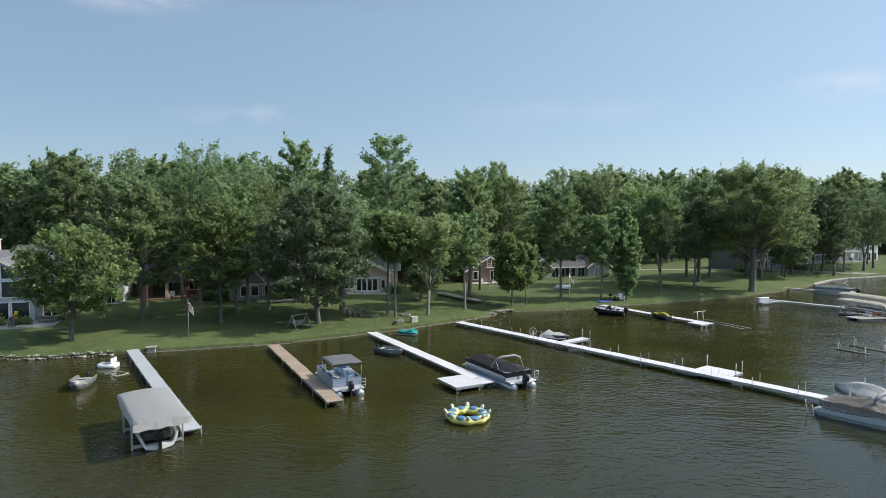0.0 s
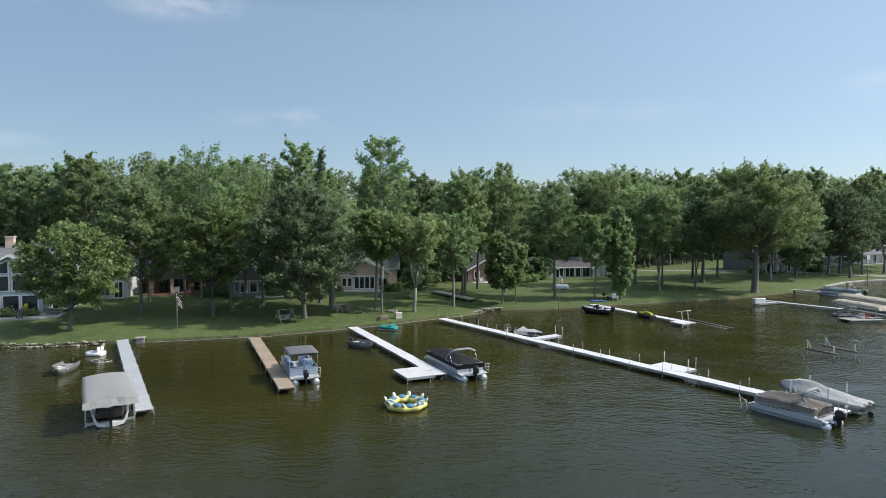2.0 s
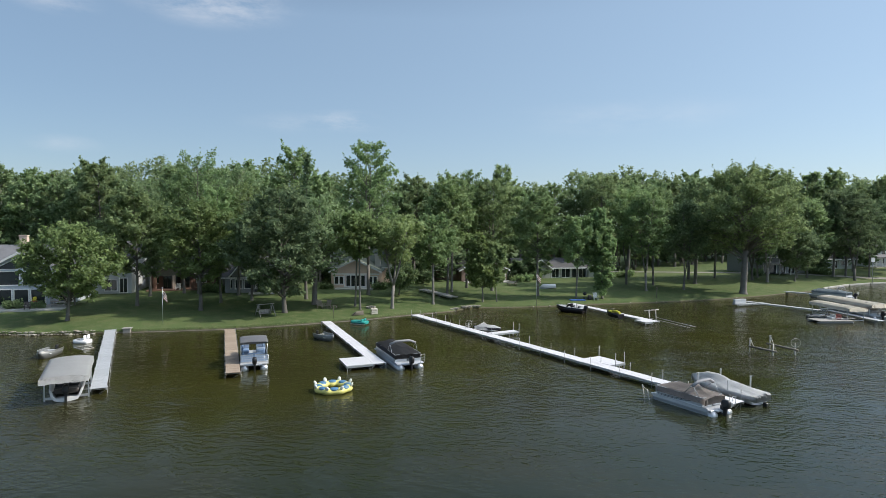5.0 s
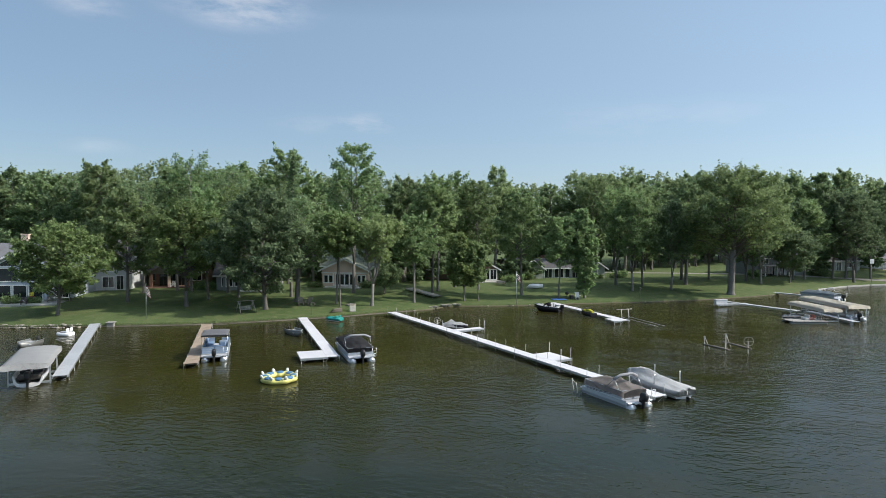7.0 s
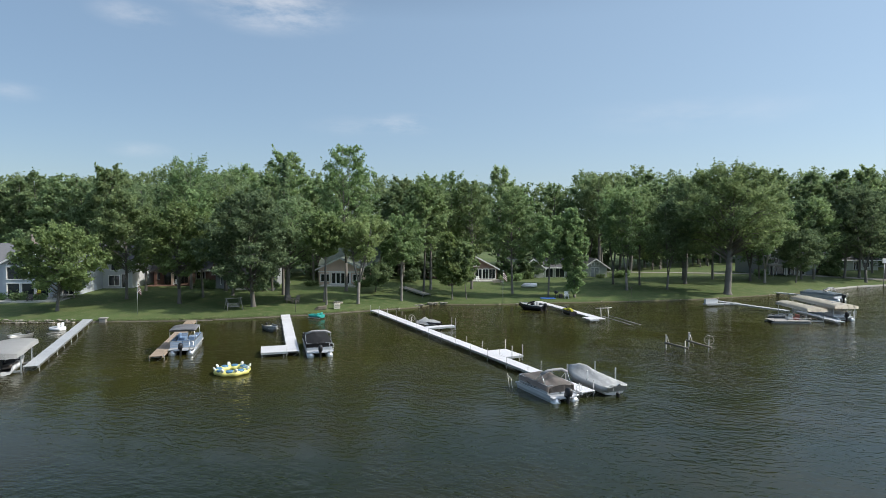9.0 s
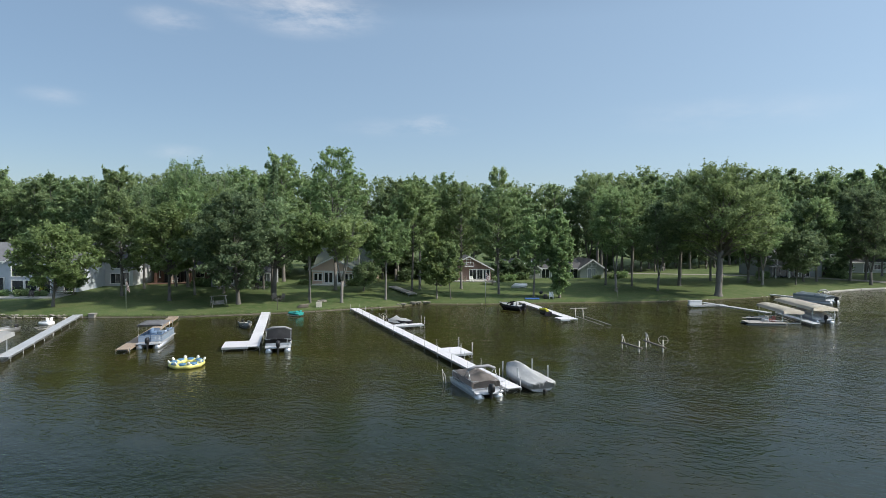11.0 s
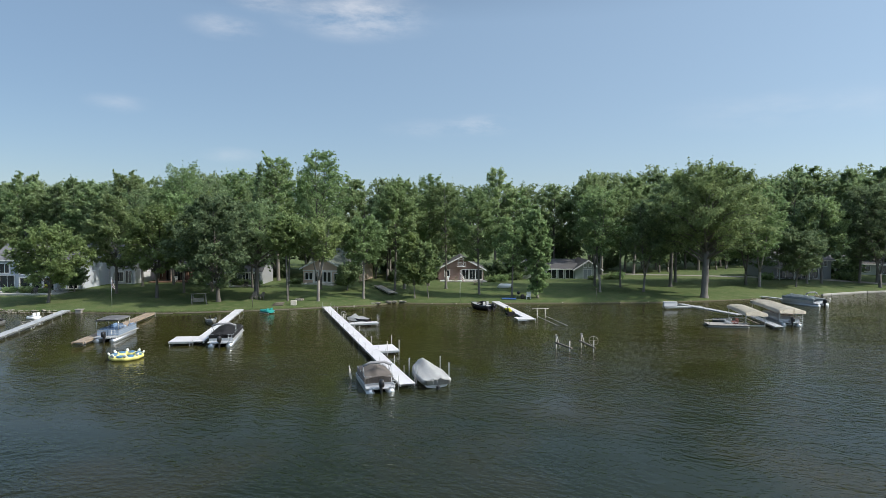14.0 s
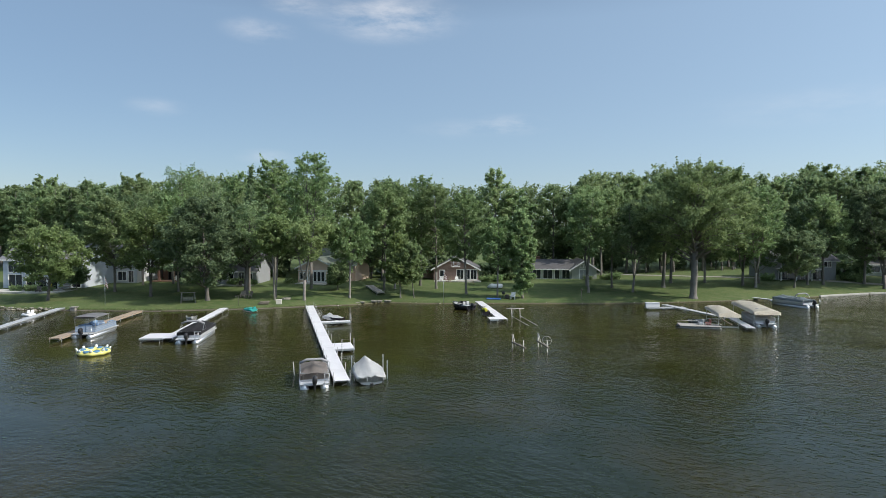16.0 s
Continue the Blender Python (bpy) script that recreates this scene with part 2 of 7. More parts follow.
HULL_WHITE = surface("gelcoat_white", (0.74, 0.75, 0.76), 0.25, vary=0.06, bump=0)
PANEL_SILVER = surface("rail_panel_silver", (0.60, 0.62, 0.65), 0.35, metal=0.3, vary=0.08, bump=0)
PANEL_BLUE = surface("rail_panel_blue", (0.31, 0.39, 0.51), 0.4, metal=0.2, vary=0.08, bump=0)
HULL_DARK = surface("gelcoat_dark", (0.025, 0.022, 0.026), 0.25, vary=0.1, bump=0)
HULL_OLIVE = surface("hull_aluminium_grey", (0.21, 0.215, 0.21), 0.45, metal=0.4, vary=0.15, bump=0)
BLACK = surface("black_plastic", (0.018, 0.018, 0.02), 0.4, vary=0.2, bump=0)
VINYL_GREY = surface("vinyl_grey", (0.40, 0.41, 0.42), 0.6, vary=0.1, bump=0.3, bump_scale=6)
VINYL_BLUE = surface("vinyl_blue", (0.16, 0.24, 0.36), 0.5, vary=0.15)
VINYL_IVORY = surface("vinyl_ivory", (0.62, 0.60, 0.56), 0.5, vary=0.1)
COVER_BLACK = surface("cover_black", (0.035, 0.035, 0.038), 0.75, vary=0.2, bump=0.5, bump_scale=5)
COVER_TAUPE = surface("cover_taupe", (0.27, 0.24, 0.22), 0.8, vary=0.18, bump=0.5, bump_scale=5)
COVER_SILVER = surface("cover_silver", (0.60, 0.61, 0.61), 0.7, vary=0.16, bump=1.0, bump_scale=4)
COVER_GREEN = surface("cover_slate", (0.20, 0.25, 0.28), 0.75, vary=0.18, bump=0.5, bump_scale=5)
CANVAS_GREY = surface("canvas_grey", (0.49, 0.495, 0.49), 0.8, vary=0.1, bump=0.3, bump_scale=4)
CANVAS_BIMINI = surface("canvas_bimini", (0.26, 0.265, 0.28), 0.8, vary=0.12, bump=0.3, bump_scale=4)
CANVAS_CREAM = surface("canvas_cream", (0.60, 0.57, 0.49), 0.8, vary=0.22, bump=0.3, bump_scale=4)
TEAL = surface("plastic_teal", (0.03, 0.30, 0.27), 0.4, vary=0.1, bump=0)
YELLOW = surface("vinyl_yellow", (0.70, 0.65, 0.20), 0.35, vary=0.06, bump=0)
YELLOW_PWC = surface("plastic_yellow", (0.60, 0.56, 0.05), 0.3, vary=0.06, bump=0)
TUBE_BLUE = surface("vinyl_deep_blue", (0.07, 0.18, 0.31), 0.35, vary=0.08, bump=0)
TUBE_WHITE = surface("vinyl_white", (0.62, 0.64, 0.60), 0.4, vary=0.05, bump=0)
RED = surface("paint_red", (0.45, 0.05, 0.04), 0.5, vary=0.1)
FADED_RED = surface("vinyl_faded_red", (0.32, 0.12, 0.10), 0.5, vary=0.1)
BLUE_MAT = surface("mat_blue", (0.05, 0.15, 0.45), 0.6, vary=0.12)
GLASS_DARK = surface("window_glass_dark", (0.02, 0.024, 0.028), 0.06, vary=0.1, bump=0, spec=0.8)
CURTAIN = surface("window_blind_pale", (0.36, 0.38, 0.40), 0.25, vary=0.1, bump=0)
GRASS_BLADE = surface("grass_blade", (0.13, 0.185, 0.055), 0.8, vary=0.2, per_piece=0.3, bump=0)
FLAG_RED = surface("flag_red", (0.24, 0.10, 0.10), 0.8, vary=0.2)
FLAG_WHITE = surface("flag_white", (0.72, 0.70, 0.68), 0.8, vary=0.1)
ROAD_MAT = surface("gravel_drive", (0.24, 0.23, 0.20), 0.9, vary=0.2, grain=3)

# lawn: mown grass with paler and darker patches; silt and pebbles below the waterline
GRASS = bpy.data.materials.new("lawn_and_shore")
GRASS.use_nodes = True
gt = GRASS.node_tree
gb = gt.nodes["Principled BSDF"]
gb.inputs["Roughness"].default_value, gb.inputs["Specular IOR Level"].default_value = 0.9, 0.15
gpos = gt.nodes.new("ShaderNodeNewGeometry").outputs["Position"]


def gnoise(scale, lo, hi, detail=5.0):
    n, r = gt.nodes.new("ShaderNodeTexNoise"), gt.nodes.new("ShaderNodeMapRange")
    n.inputs["Scale"].default_value, n.inputs["Detail"].default_value = scale, detail
    r.inputs["From Min"].default_value, r.inputs["From Max"].default_value = lo, hi
    gt.links.new(gpos, n.inputs["Vector"])
    gt.links.new(n.outputs[0], r.inputs["Value"])
    return r.outputs[0]


def gmix(fac, a, b):
    n = gt.nodes.new("ShaderNodeMix")
    n.data_type = "RGBA"
    gt.links.new(fac, n.inputs["Factor"])
    for key, v in (("A", a), ("B", b)):
        if isinstance(v, tuple):
            n.inputs[key].default_value = (*v, 1)
        else:
            gt.links.new(v, n.inputs[key])
    return n.outputs["Result"]


lawn_colour = gmix(gnoise(0.11, 0.35, 0.68), (0.066, 0.103, 0.036), (0.104, 0.137, 0.053))
lawn_colour = gmix(gnoise(0.9, 0.45, 0.75), lawn_colour, (0.130, 0.145, 0.068))
lawn_colour = gmix(gnoise(5.0, 0.5, 0.8), lawn_colour, (0.058, 0.088, 0.028))
height = gt.nodes.new("ShaderNodeSeparateXYZ")
gt.links.new(gpos, height.inputs[0])
wet = gt.nodes.new("ShaderNodeMapRange")
wet.inputs["From Min"].default_value, wet.inputs["From Max"].default_value = 0.20, 0.06
gt.links.new(height.outputs["Z"], wet.inputs["Value"])
lawn_colour = gmix(wet.outputs[0], lawn_colour, (0.12, 0.108, 0.075))
gt.links.new(lawn_colour, gb.inputs["Base Color"])
gbump = gt.nodes.new("ShaderNodeBump")
gbump.inputs["Strength"].default_value, gbump.inputs["Distance"].default_value = 0.7, 0.05
gt.links.new(gnoise(9.0, 0.2, 0.8), gbump.inputs["Height"])
gt.links.new(gbump.outputs[0], gb.inputs["Normal"])

# lake: brown, silty water under a rippled skin; paler where weed and silt lie near the surface
WATER = bpy.data.materials.new("lake_water")
WATER.use_nodes = True
lt = WATER.node_tree
lb = lt.nodes["Principled BSDF"]
lb.inputs["Roughness"].default_value, lb.inputs["IOR"].default_value, lb.inputs["Specular IOR Level"].default_value = 0.07, 1.333, 0.34
lpos = lt.nodes.new("ShaderNodeNewGeometry").outputs["Position"]


def lnoise(scale, stretch=(1, 1, 1), detail=3.0, turn=0.0, rough=0.5):
    mp, n = lt.nodes.new("ShaderNodeMapping"), lt.nodes.new("ShaderNodeTexNoise")
    mp.inputs["Scale"].default_value, mp.inputs["Rotation"].default_value = stretch, (0, 0, turn)
    n.inputs["Scale"].default_value, n.inputs["Detail"].default_value, n.inputs["Roughness"].default_value = scale, detail, rough
    lt.links.new(lpos, mp.inputs["Vector"])
    lt.links.new(mp.outputs[0], n.inputs["Vector"])
    return n.outputs[0]


lsep = lt.nodes.new("ShaderNodeSeparateXYZ")
lt.links.new(lpos, lsep.inputs[0])
lmix, lmix2 = lt.nodes.new("ShaderNodeMix"), lt.nodes.new("ShaderNodeMix")
for n in (lmix, lmix2):
    n.data_type = "RGBA"
lmix.inputs["A"].default_value, lmix.inputs["B"].default_value = (0.012, 0.018, 0.008, 1), (0.034, 0.033, 0.008, 1)
# the bottom falls away from the shore: silt shows through near the docks, not out in the lake
slope = lt.nodes.new("ShaderNodeMath")
slope.operation = "MULTIPLY_ADD"
slope.inputs[1].default_value = -0.5
lt.links.new(lsep.outputs["X"], slope.inputs[0])
lt.links.new(lsep.outputs["Y"], slope.inputs[2])
shoal = lt.nodes.new("ShaderNodeMapRange")
shoal.interpolation_type = "SMOOTHSTEP"
shoal.inputs["From Min"].default_value, shoal.inputs["From Max"].default_value = 8.0, 42.0
lt.links.new(slope.outputs[0], shoal.inputs["Value"])
lt.links.new(shoal.outputs[0], lmix.inputs["Factor"])
lt.links.new(lmix.outputs["Result"], lmix2.inputs["A"])
lmix2.inputs["B"].default_value = (0.025, 0.024, 0.009, 1)
weed = lt.nodes.new("ShaderNodeMapRange")
weed.inputs["From Min"].default_value, weed.inputs["From Max"].default_value = 0.45, 0.7
lt.links.new(lnoise(0.09, detail=4.0), weed.inputs["Value"])
lt.links.new(weed.outputs[0], lmix2.inputs["Factor"])
lt.links.new(lmix2.outputs["Result"], lb.inputs["Base Color"])
last = None
gust = lt.nodes.new("ShaderNodeMapRange")
gust.inputs["From Min"].default_value, gust.inputs["From Max"].default_value = 0.35, 0.65
gust.inputs["To Min"].default_value, gust.inputs["To Max"].default_value = 0.1, 1.0
lt.links.new(lnoise(0.06, (1.0, 1.6, 1), 3.5, 0.6, 0.6), gust.inputs["Value"])
# the eastern water lies open to the wind
breeze, chop = lt.nodes.new("ShaderNodeMapRange"), lt.nodes.new("ShaderNodeMath")
breeze.inputs["From Min"].default_value, breeze.inputs["From Max"].default_value = 20.0, 70.0
breeze.inputs["To Min"].default_value, breeze.inputs["To Max"].default_value = 0.0, 0.6
lt.links.new(lsep.outputs["X"], breeze.inputs["Value"])
chop.operation = "ADD"
lt.links.new(gust.outputs[0], chop.inputs[0])
lt.links.new(breeze.outputs[0], chop.inputs[1])
for scale, stretch, turn, dist in ((0.3, (1.0, 1.4, 1), 0.6, 0.13), (1.5, (1.0, 1.7, 1), 0.5, 0.078), (3.0, (1.0, 1.7, 1), 0.35, 0.027), (6.5, (1.0, 1.5, 1), 0.8, 0.006)):
    n = lt.nodes.new("ShaderNodeBump")
    n.inputs["Distance"].default_value = dist
    lt.links.new(chop.outputs[0], n.inputs["Strength"])
    lt.links.new(lnoise(scale, stretch, 2.0, turn), n.inputs["Height"])
    if last:
        lt.links.new(last, n.inputs["Normal"])
    last = n.outputs[0]
lt.links.new(last, lb.inputs["Normal"])

# ---- building tools ----
def bm_new():
    return bmesh.new()


def box(bm, c, s, rz=0.0, bev=0.0, m=None):
    """A block of size s round the centre c."""
    mat = (m or Matrix()) @ Matrix.Translation(c) @ Matrix.Rotation(radians(rz), 4, "Z") @ Matrix.Diagonal((*s, 1))
    made = bmesh.ops.create_cube(bm, size=1.0, matrix=mat)["verts"]
    if bev:
        bmesh.ops.bevel(bm, geom=list({e for v in made for e in v.link_edges}), offset=bev, segments=1, affect="EDGES")


def loft(bm, rings, closed=True, caps=True, smooth=True):
    """Skin a row of rings that have the same number of points."""
    made = [[bm.verts.new(p) for p in ring] for ring in rings]
    n = len(made[0])
    for a, b in zip(made, made[1:]):
        for i in range(n if closed else n - 1):
            j = (i + 1) % n
            try:
                f = bm.faces.new((a[i], a[j], b[j], b[i]))
                f.smooth = smooth
            except ValueError:
                pass
    if caps and closed:
        for ring in (list(reversed(made[0])), made[-1]):
            try:
                bm.faces.new(ring)
            except ValueError:
                pass


def ring_at(p, way, r, seg, flat=1.0):
    way = Vector(way).normalized()
    side = way.cross(Vector((0, 0, 1)) if abs(way.z) < 0.95 else Vector((1, 0, 0))).normalized()
    up = side.cross(way)
    return [Vector(p) + r * (math.cos(2 * math.pi * i / seg) * side + flat * math.sin(2 * math.pi * i / seg) * up) for i in range(seg)]


def rod(bm, p, q, r, seg=8, r2=None):
    p, q = Vector(p), Vector(q)
    loft(bm, [ring_at(p, q - p, r, seg), ring_at(q, q - p, r if r2 is None else r2, seg)])


def pipe(bm, points, r, seg=8, radii=None):
    """A bent pipe through the points."""
    pts = [Vector(p) for p in points]
    rings = []
    for i, p in enumerate(pts):
        way = pts[min(i + 1, len(pts) - 1)] - pts[max(i - 1, 0)]
        rings.append(ring_at(p, way, radii[i] if radii else r, seg))
    loft(bm, rings)


def ball(bm, c, s, seg=12, rings=8):
    m = Matrix.Translation(c) @ Matrix.Diagonal((*s, 1))
    for v in bmesh.ops.create_uvsphere(bm, u_segments=seg, v_segments=rings, radius=1.0, matrix=m)["verts"]:
        for f in v.link_faces:
            f.smooth = True


def finish(bm, name):
    bmesh.ops.recalc_face_normals(bm, faces=bm.faces[:])
    me = bpy.data.meshes.new(name)
    bm.to_mesh(me)
    bm.free()
    return me


def part(name, bm, material, parent, label=""):
    """One mesh object under a thing or a part."""
    me = finish(bm, name)
    me.materials.append(material)
    ob = new(name, me)
    ob.parent = parent
    return tagged(ob, label)


def again(name, me, parent, m):
    """One more object on a mesh that is there already."""
    ob = new(name, me)
    ob.parent, ob.matrix_basis = parent, m
    return ob


def thing(name, m, label, category, group="", kind=""):
    ob = new(name)
    ob.empty_display_size = 0.3
    ob.matrix_basis = m
    return tagged(ob, label, category, group, kind)


def solid(name, bm, material, m, label, category, group="", kind=""):
    me = finish(bm, name)
    me.materials.append(material)
    ob = new(name, me)
    ob.matrix_basis = m
    return tagged(ob, label, category, group, kind)


def heading(p, q):
    """Degrees that turn +y to the way from p to q."""
    return math.degrees(math.atan2(-(q[0] - p[0]), q[1] - p[1]))


# ---- the lie of the land ----
SHORE = [(-900, 40), (-60, 48.5), (-40.8, 50.5), (-35.1, 51.2), (-29.4, 53.4), (-24.6, 55.1), (-17.8, 57.7), (-14.4, 59.8), (-9.3, 63.4), (-5.8, 66.0), (-1.6, 70.0), (1.8, 73.1),
         (4.6, 75.2), (6.7, 79.3), (12.5, 80.7), (17.8, 82.9), (23.8, 86.0), (34.0, 90.5), (44.2, 95.9), (52.5, 101.7), (60.8, 108.5), (65.0, 111.7), (70.7, 118.5), (77.5, 125.3), (83.9, 130.0), (91.0, 133.3), (102.5, 138.5), (130, 147), (170, 160), (900, 210)]


def shore_y(x):
    for (x0, y0), (x1, y1) in zip(SHORE, SHORE[1:]):
        if x <= x1:
            return y0 + (y1 - y0) * (x - x0) / (x1 - x0)
    return SHORE[-1][1]


def lawn_z(x, y):
    s = (y - shore_y(x)) * 0.85
    if s < 0:
        return max(-2.5, -0.35 + 0.06 * s)
    walled = 0.30 if x < 3 else 0.40 if x > 69 else 0.32
    back = 1.4 - 0.42 * min(1.0, max(0.0, (x + 12) / 17)) + 0.75 * min(1.0, max(0.0, (x - 18) / 65))
    z = walled + (back - walled) * (1 - math.exp(-s / 9))
    swale = math.exp(-((x - 4.1 + 0.55 * (y - 79.6)) / 2.2) ** 2) * math.exp(-((y - 81.6) / 6) ** 2)
    return z - 0.45 * swale + 0.05 * noise.noise((x * 0.15, y * 0.15, 0))

# ---- ground, lake, shore walls ----
def build_ground():
    xs = [-900, -500, -300, -220, -170, -130, -100, -80, -66] + [-60 + 0.8 * i for i in range(0, 213)] + [116, 125, 140, 160, 200, 300, 500, 900]
    ss = [-260, -120, -60, -30, -15, -6, -2, -0.6, -0.05, 0.12, 0.35, 0.7, 1.2, 2, 3, 4.2, 5.5, 7, 9, 11.5, 14, 17, 20, 24, 28, 33, 40, 50, 65, 90, 140, 260, 500, 1200, 2600]
    verts, faces = [], []
    for x in xs:
        y0 = shore_y(x)
        for s in ss:
            y = y0 + s
            z = lawn_z(x, y)
            if s > 140:
                z += (s - 140) * 0.004
            verts.append((x, y, z))
    n = len(ss)
    for i in range(len(xs) - 1):
        for j in range(n - 1):
            a = i * n + j
            faces.append((a, a + n, a + n + 1, a + 1))
    me = bpy.data.meshes.new("ground")
    me.from_pydata(verts, [], faces)
    me.materials.append(GRASS)
    for p in me.polygons:
        p.use_smooth = True
    tagged(new("ground", me), "mown green lawn sloping down to the lake with silty lake bed", "lawn", kind="structure")


build_ground()

lake = bpy.data.meshes.new("water")
lake.from_pydata([(-2500, -2500, 0), (2500, -2500, 0), (2500, 260, 0), (-2500, 260, 0)], [], [(0, 1, 2, 3)])
lake.materials.append(WATER)
tagged(new("water", lake), "brown rippled lake water with soft reflections of trees and boats", "lake", kind="structure")

# far shore behind the viewer, low and wooded
bm = bm_new()
loft(bm, [[Vector((x, -700 - 0.0002 * x * x, -1)) for x in range(-1200, 1201, 60)],
          [Vector((x, -705 - 0.0002 * x * x, 14 + 4 * noise.noise((x * 0.01, 0, 0)))) for x in range(-1200, 1201, 60)],
          [Vector((x, -760 - 0.0002 * x * x, 16 + 4 * noise.noise((x * 0.01, 3, 0)))) for x in range(-1200, 1201, 60)]], closed=False)
solid("far_shore_wood", bm, LEAF_FAR, Matrix(), "low distant wooded far shore across the lake", "wood", kind="structure")


def along_shore(x0, x1, step):
    """Points on the shoreline with the way along it."""
    x = x0
    while x < x1:
        y = shore_y(x)
        dx = 0.2
        way = Vector((dx, shore_y(x + dx) - y, 0)).normalized()
        yield Vector((x, y, 0)), way
        x += step * way.x


# rip-rap of field stones
rip = thing("stone_shore_edge", Matrix(), "low rip-rap edge of rounded grey-brown field stones along the water", "stone edging", kind="structure")
stone_meshes = []
rng = random.Random(5)
for k in range(5):
    bm = bm_new()
    bmesh.ops.create_icosphere(bm, subdivisions=1, radius=1.0)
    for v in bm.verts:
        v.co *= 0.62 + 0.6 * rng.random()
        v.co.z *= 0.65
    me = finish(bm, "stone")
    me.materials.append(STONE)
    stone_meshes.append(me)
for p, way in along_shore(-46, -30.4, 0.3):
    out = Vector((way.y, -way.x, 0))
    for row in range(2):
        q = p + out * (-0.15 + 0.42 * row + 0.12 * rng.random())
        r = 0.08 + 0.17 * rng.random() ** 1.6
        again("stone", rng.choice(stone_meshes), rip, Matrix.Translation((q.x, q.y, 0.27 - 0.19 * row + rng.uniform(-0.06, 0.05))) @ Matrix.Rotation(rng.random() * 6, 4, "Z") @ Matrix.Diagonal((r * rng.uniform(0.8, 1.7), r, r * rng.uniform(0.6, 1.1), 1)))

# timber retaining wall east of the stones, low stones along the beach
wall = thing("timber_shore_wall", Matrix(), "low weathered timber retaining wall along the lawn edge", "retaining wall", kind="structure")
for p, way in along_shore(-29.3, 2.6, 2.4):
    for lay in range(2):
        bm = bm_new()
        box(bm, (0, 0, 0), (2.38, 0.16, 0.165), bev=0.02)
        b = part("timber", bm, TIMBER_WALL, wall)
        b.matrix_basis = Matrix.Translation((p.x + way.x * 1.2 + way.y * 0.1, p.y + way.y * 1.2 - way.x * 0.1 - 0.05, -0.20 + 0.165 * lay)) @ Matrix.Rotation(math.atan2(way.y, way.x), 4, "Z")
beach = thing("beach_stone_edge", Matrix(), "sparse line of small stones at the edge of the lawn and water", "stone edging", kind="structure")
for p, way in along_shore(2.6, 66, 0.9):
    if rng.random() < 0.4:
        r = 0.06 + 0.12 * rng.random() ** 2
        q = p + Vector((way.y, -way.x, 0)) * (rng.random() * 0.8 - 0.25)
        again("stone", rng.choice(stone_meshes), beach, Matrix.Translation((q.x, q.y, 0.12)) @ Matrix.Rotation(rng.random() * 6, 4, "Z") @ Matrix.Diagonal((r, r, r, 1)))
for x, y, r in ((5.2, 76.5, 0.5), (6.1, 78.3, 0.62), (6.7, 79.0, 0.5), (7.4, 79.7, 0.42), (8.0, 79.7, 0.35), (4.7, 75.8, 0.35)):
    again("stone", stone_meshes[1], beach, Matrix.Translation((x, y, 0.3)) @ Matrix.Diagonal((r, r * 0.8, r * 0.7, 1)))
# pale concrete sea wall that curves along the next lawns
sea = thing("sea_wall", Matrix(), "pale concrete sea wall curving along the lake edge", "sea wall", kind="structure")
for p, way in along_shore(69.6, 112, 2.5):
    bm = bm_new()
    box(bm, (0, 0, -0.12), (2.5, 0.4, 0.72), bev=0.03)
    b = part("wall_block", bm, CONCRETE, sea)
    b.matrix_basis = Matrix.Translation((p.x + way.x * 1.25, p.y + way.y * 1.25 - 0.1, 0.0)) @ Matrix.Rotation(math.atan2(way.y, way.x), 4, "Z")
# drive behind the eastern lawn
bm = bm_new()
road_pts = [(x, 134 + 0.04 * (x - 20) + 1.5 * math.sin(x * 0.05)) for x in range(20, 141, 5)]
loft(bm, [[Vector((x, y - 1.3, lawn_z(x, y - 1.3) + 0.05)), Vector((x, y + 1.3, lawn_z(x, y + 1.3) + 0.05))] for x, y in road_pts], closed=False)
solid("road", bm, ROAD_MAT, Matrix(), "pale gravel drive behind the lakeside lawns", "drive", kind="structure")

# ---- trees ----
PROFILE = {
    "round": lambda t: max(0.22, math.sin(math.pi * (0.16 + 0.80 * t)) ** 0.62),
    "column": lambda t: 0.55 + 0.45 * math.sin(math.pi * t) if t < 0.9 else 0.4,
    "cone": lambda t: max(0.08, 1.0 - t) ** 0.85,
    "vase": lambda t: (0.35 + 0.75 * t) if t < 0.72 else max(0.2, 1.0 - 1.6 * (t - 0.72)),
    "pyramid": lambda t: max(0.1, 1.0 - t) ** 0.7 * min(1.0, 0.55 + 2.2 * t),
    "open": lambda t: 0.5 + 0.5 * math.sin(math.pi * min(1, t * 1.05)),
}


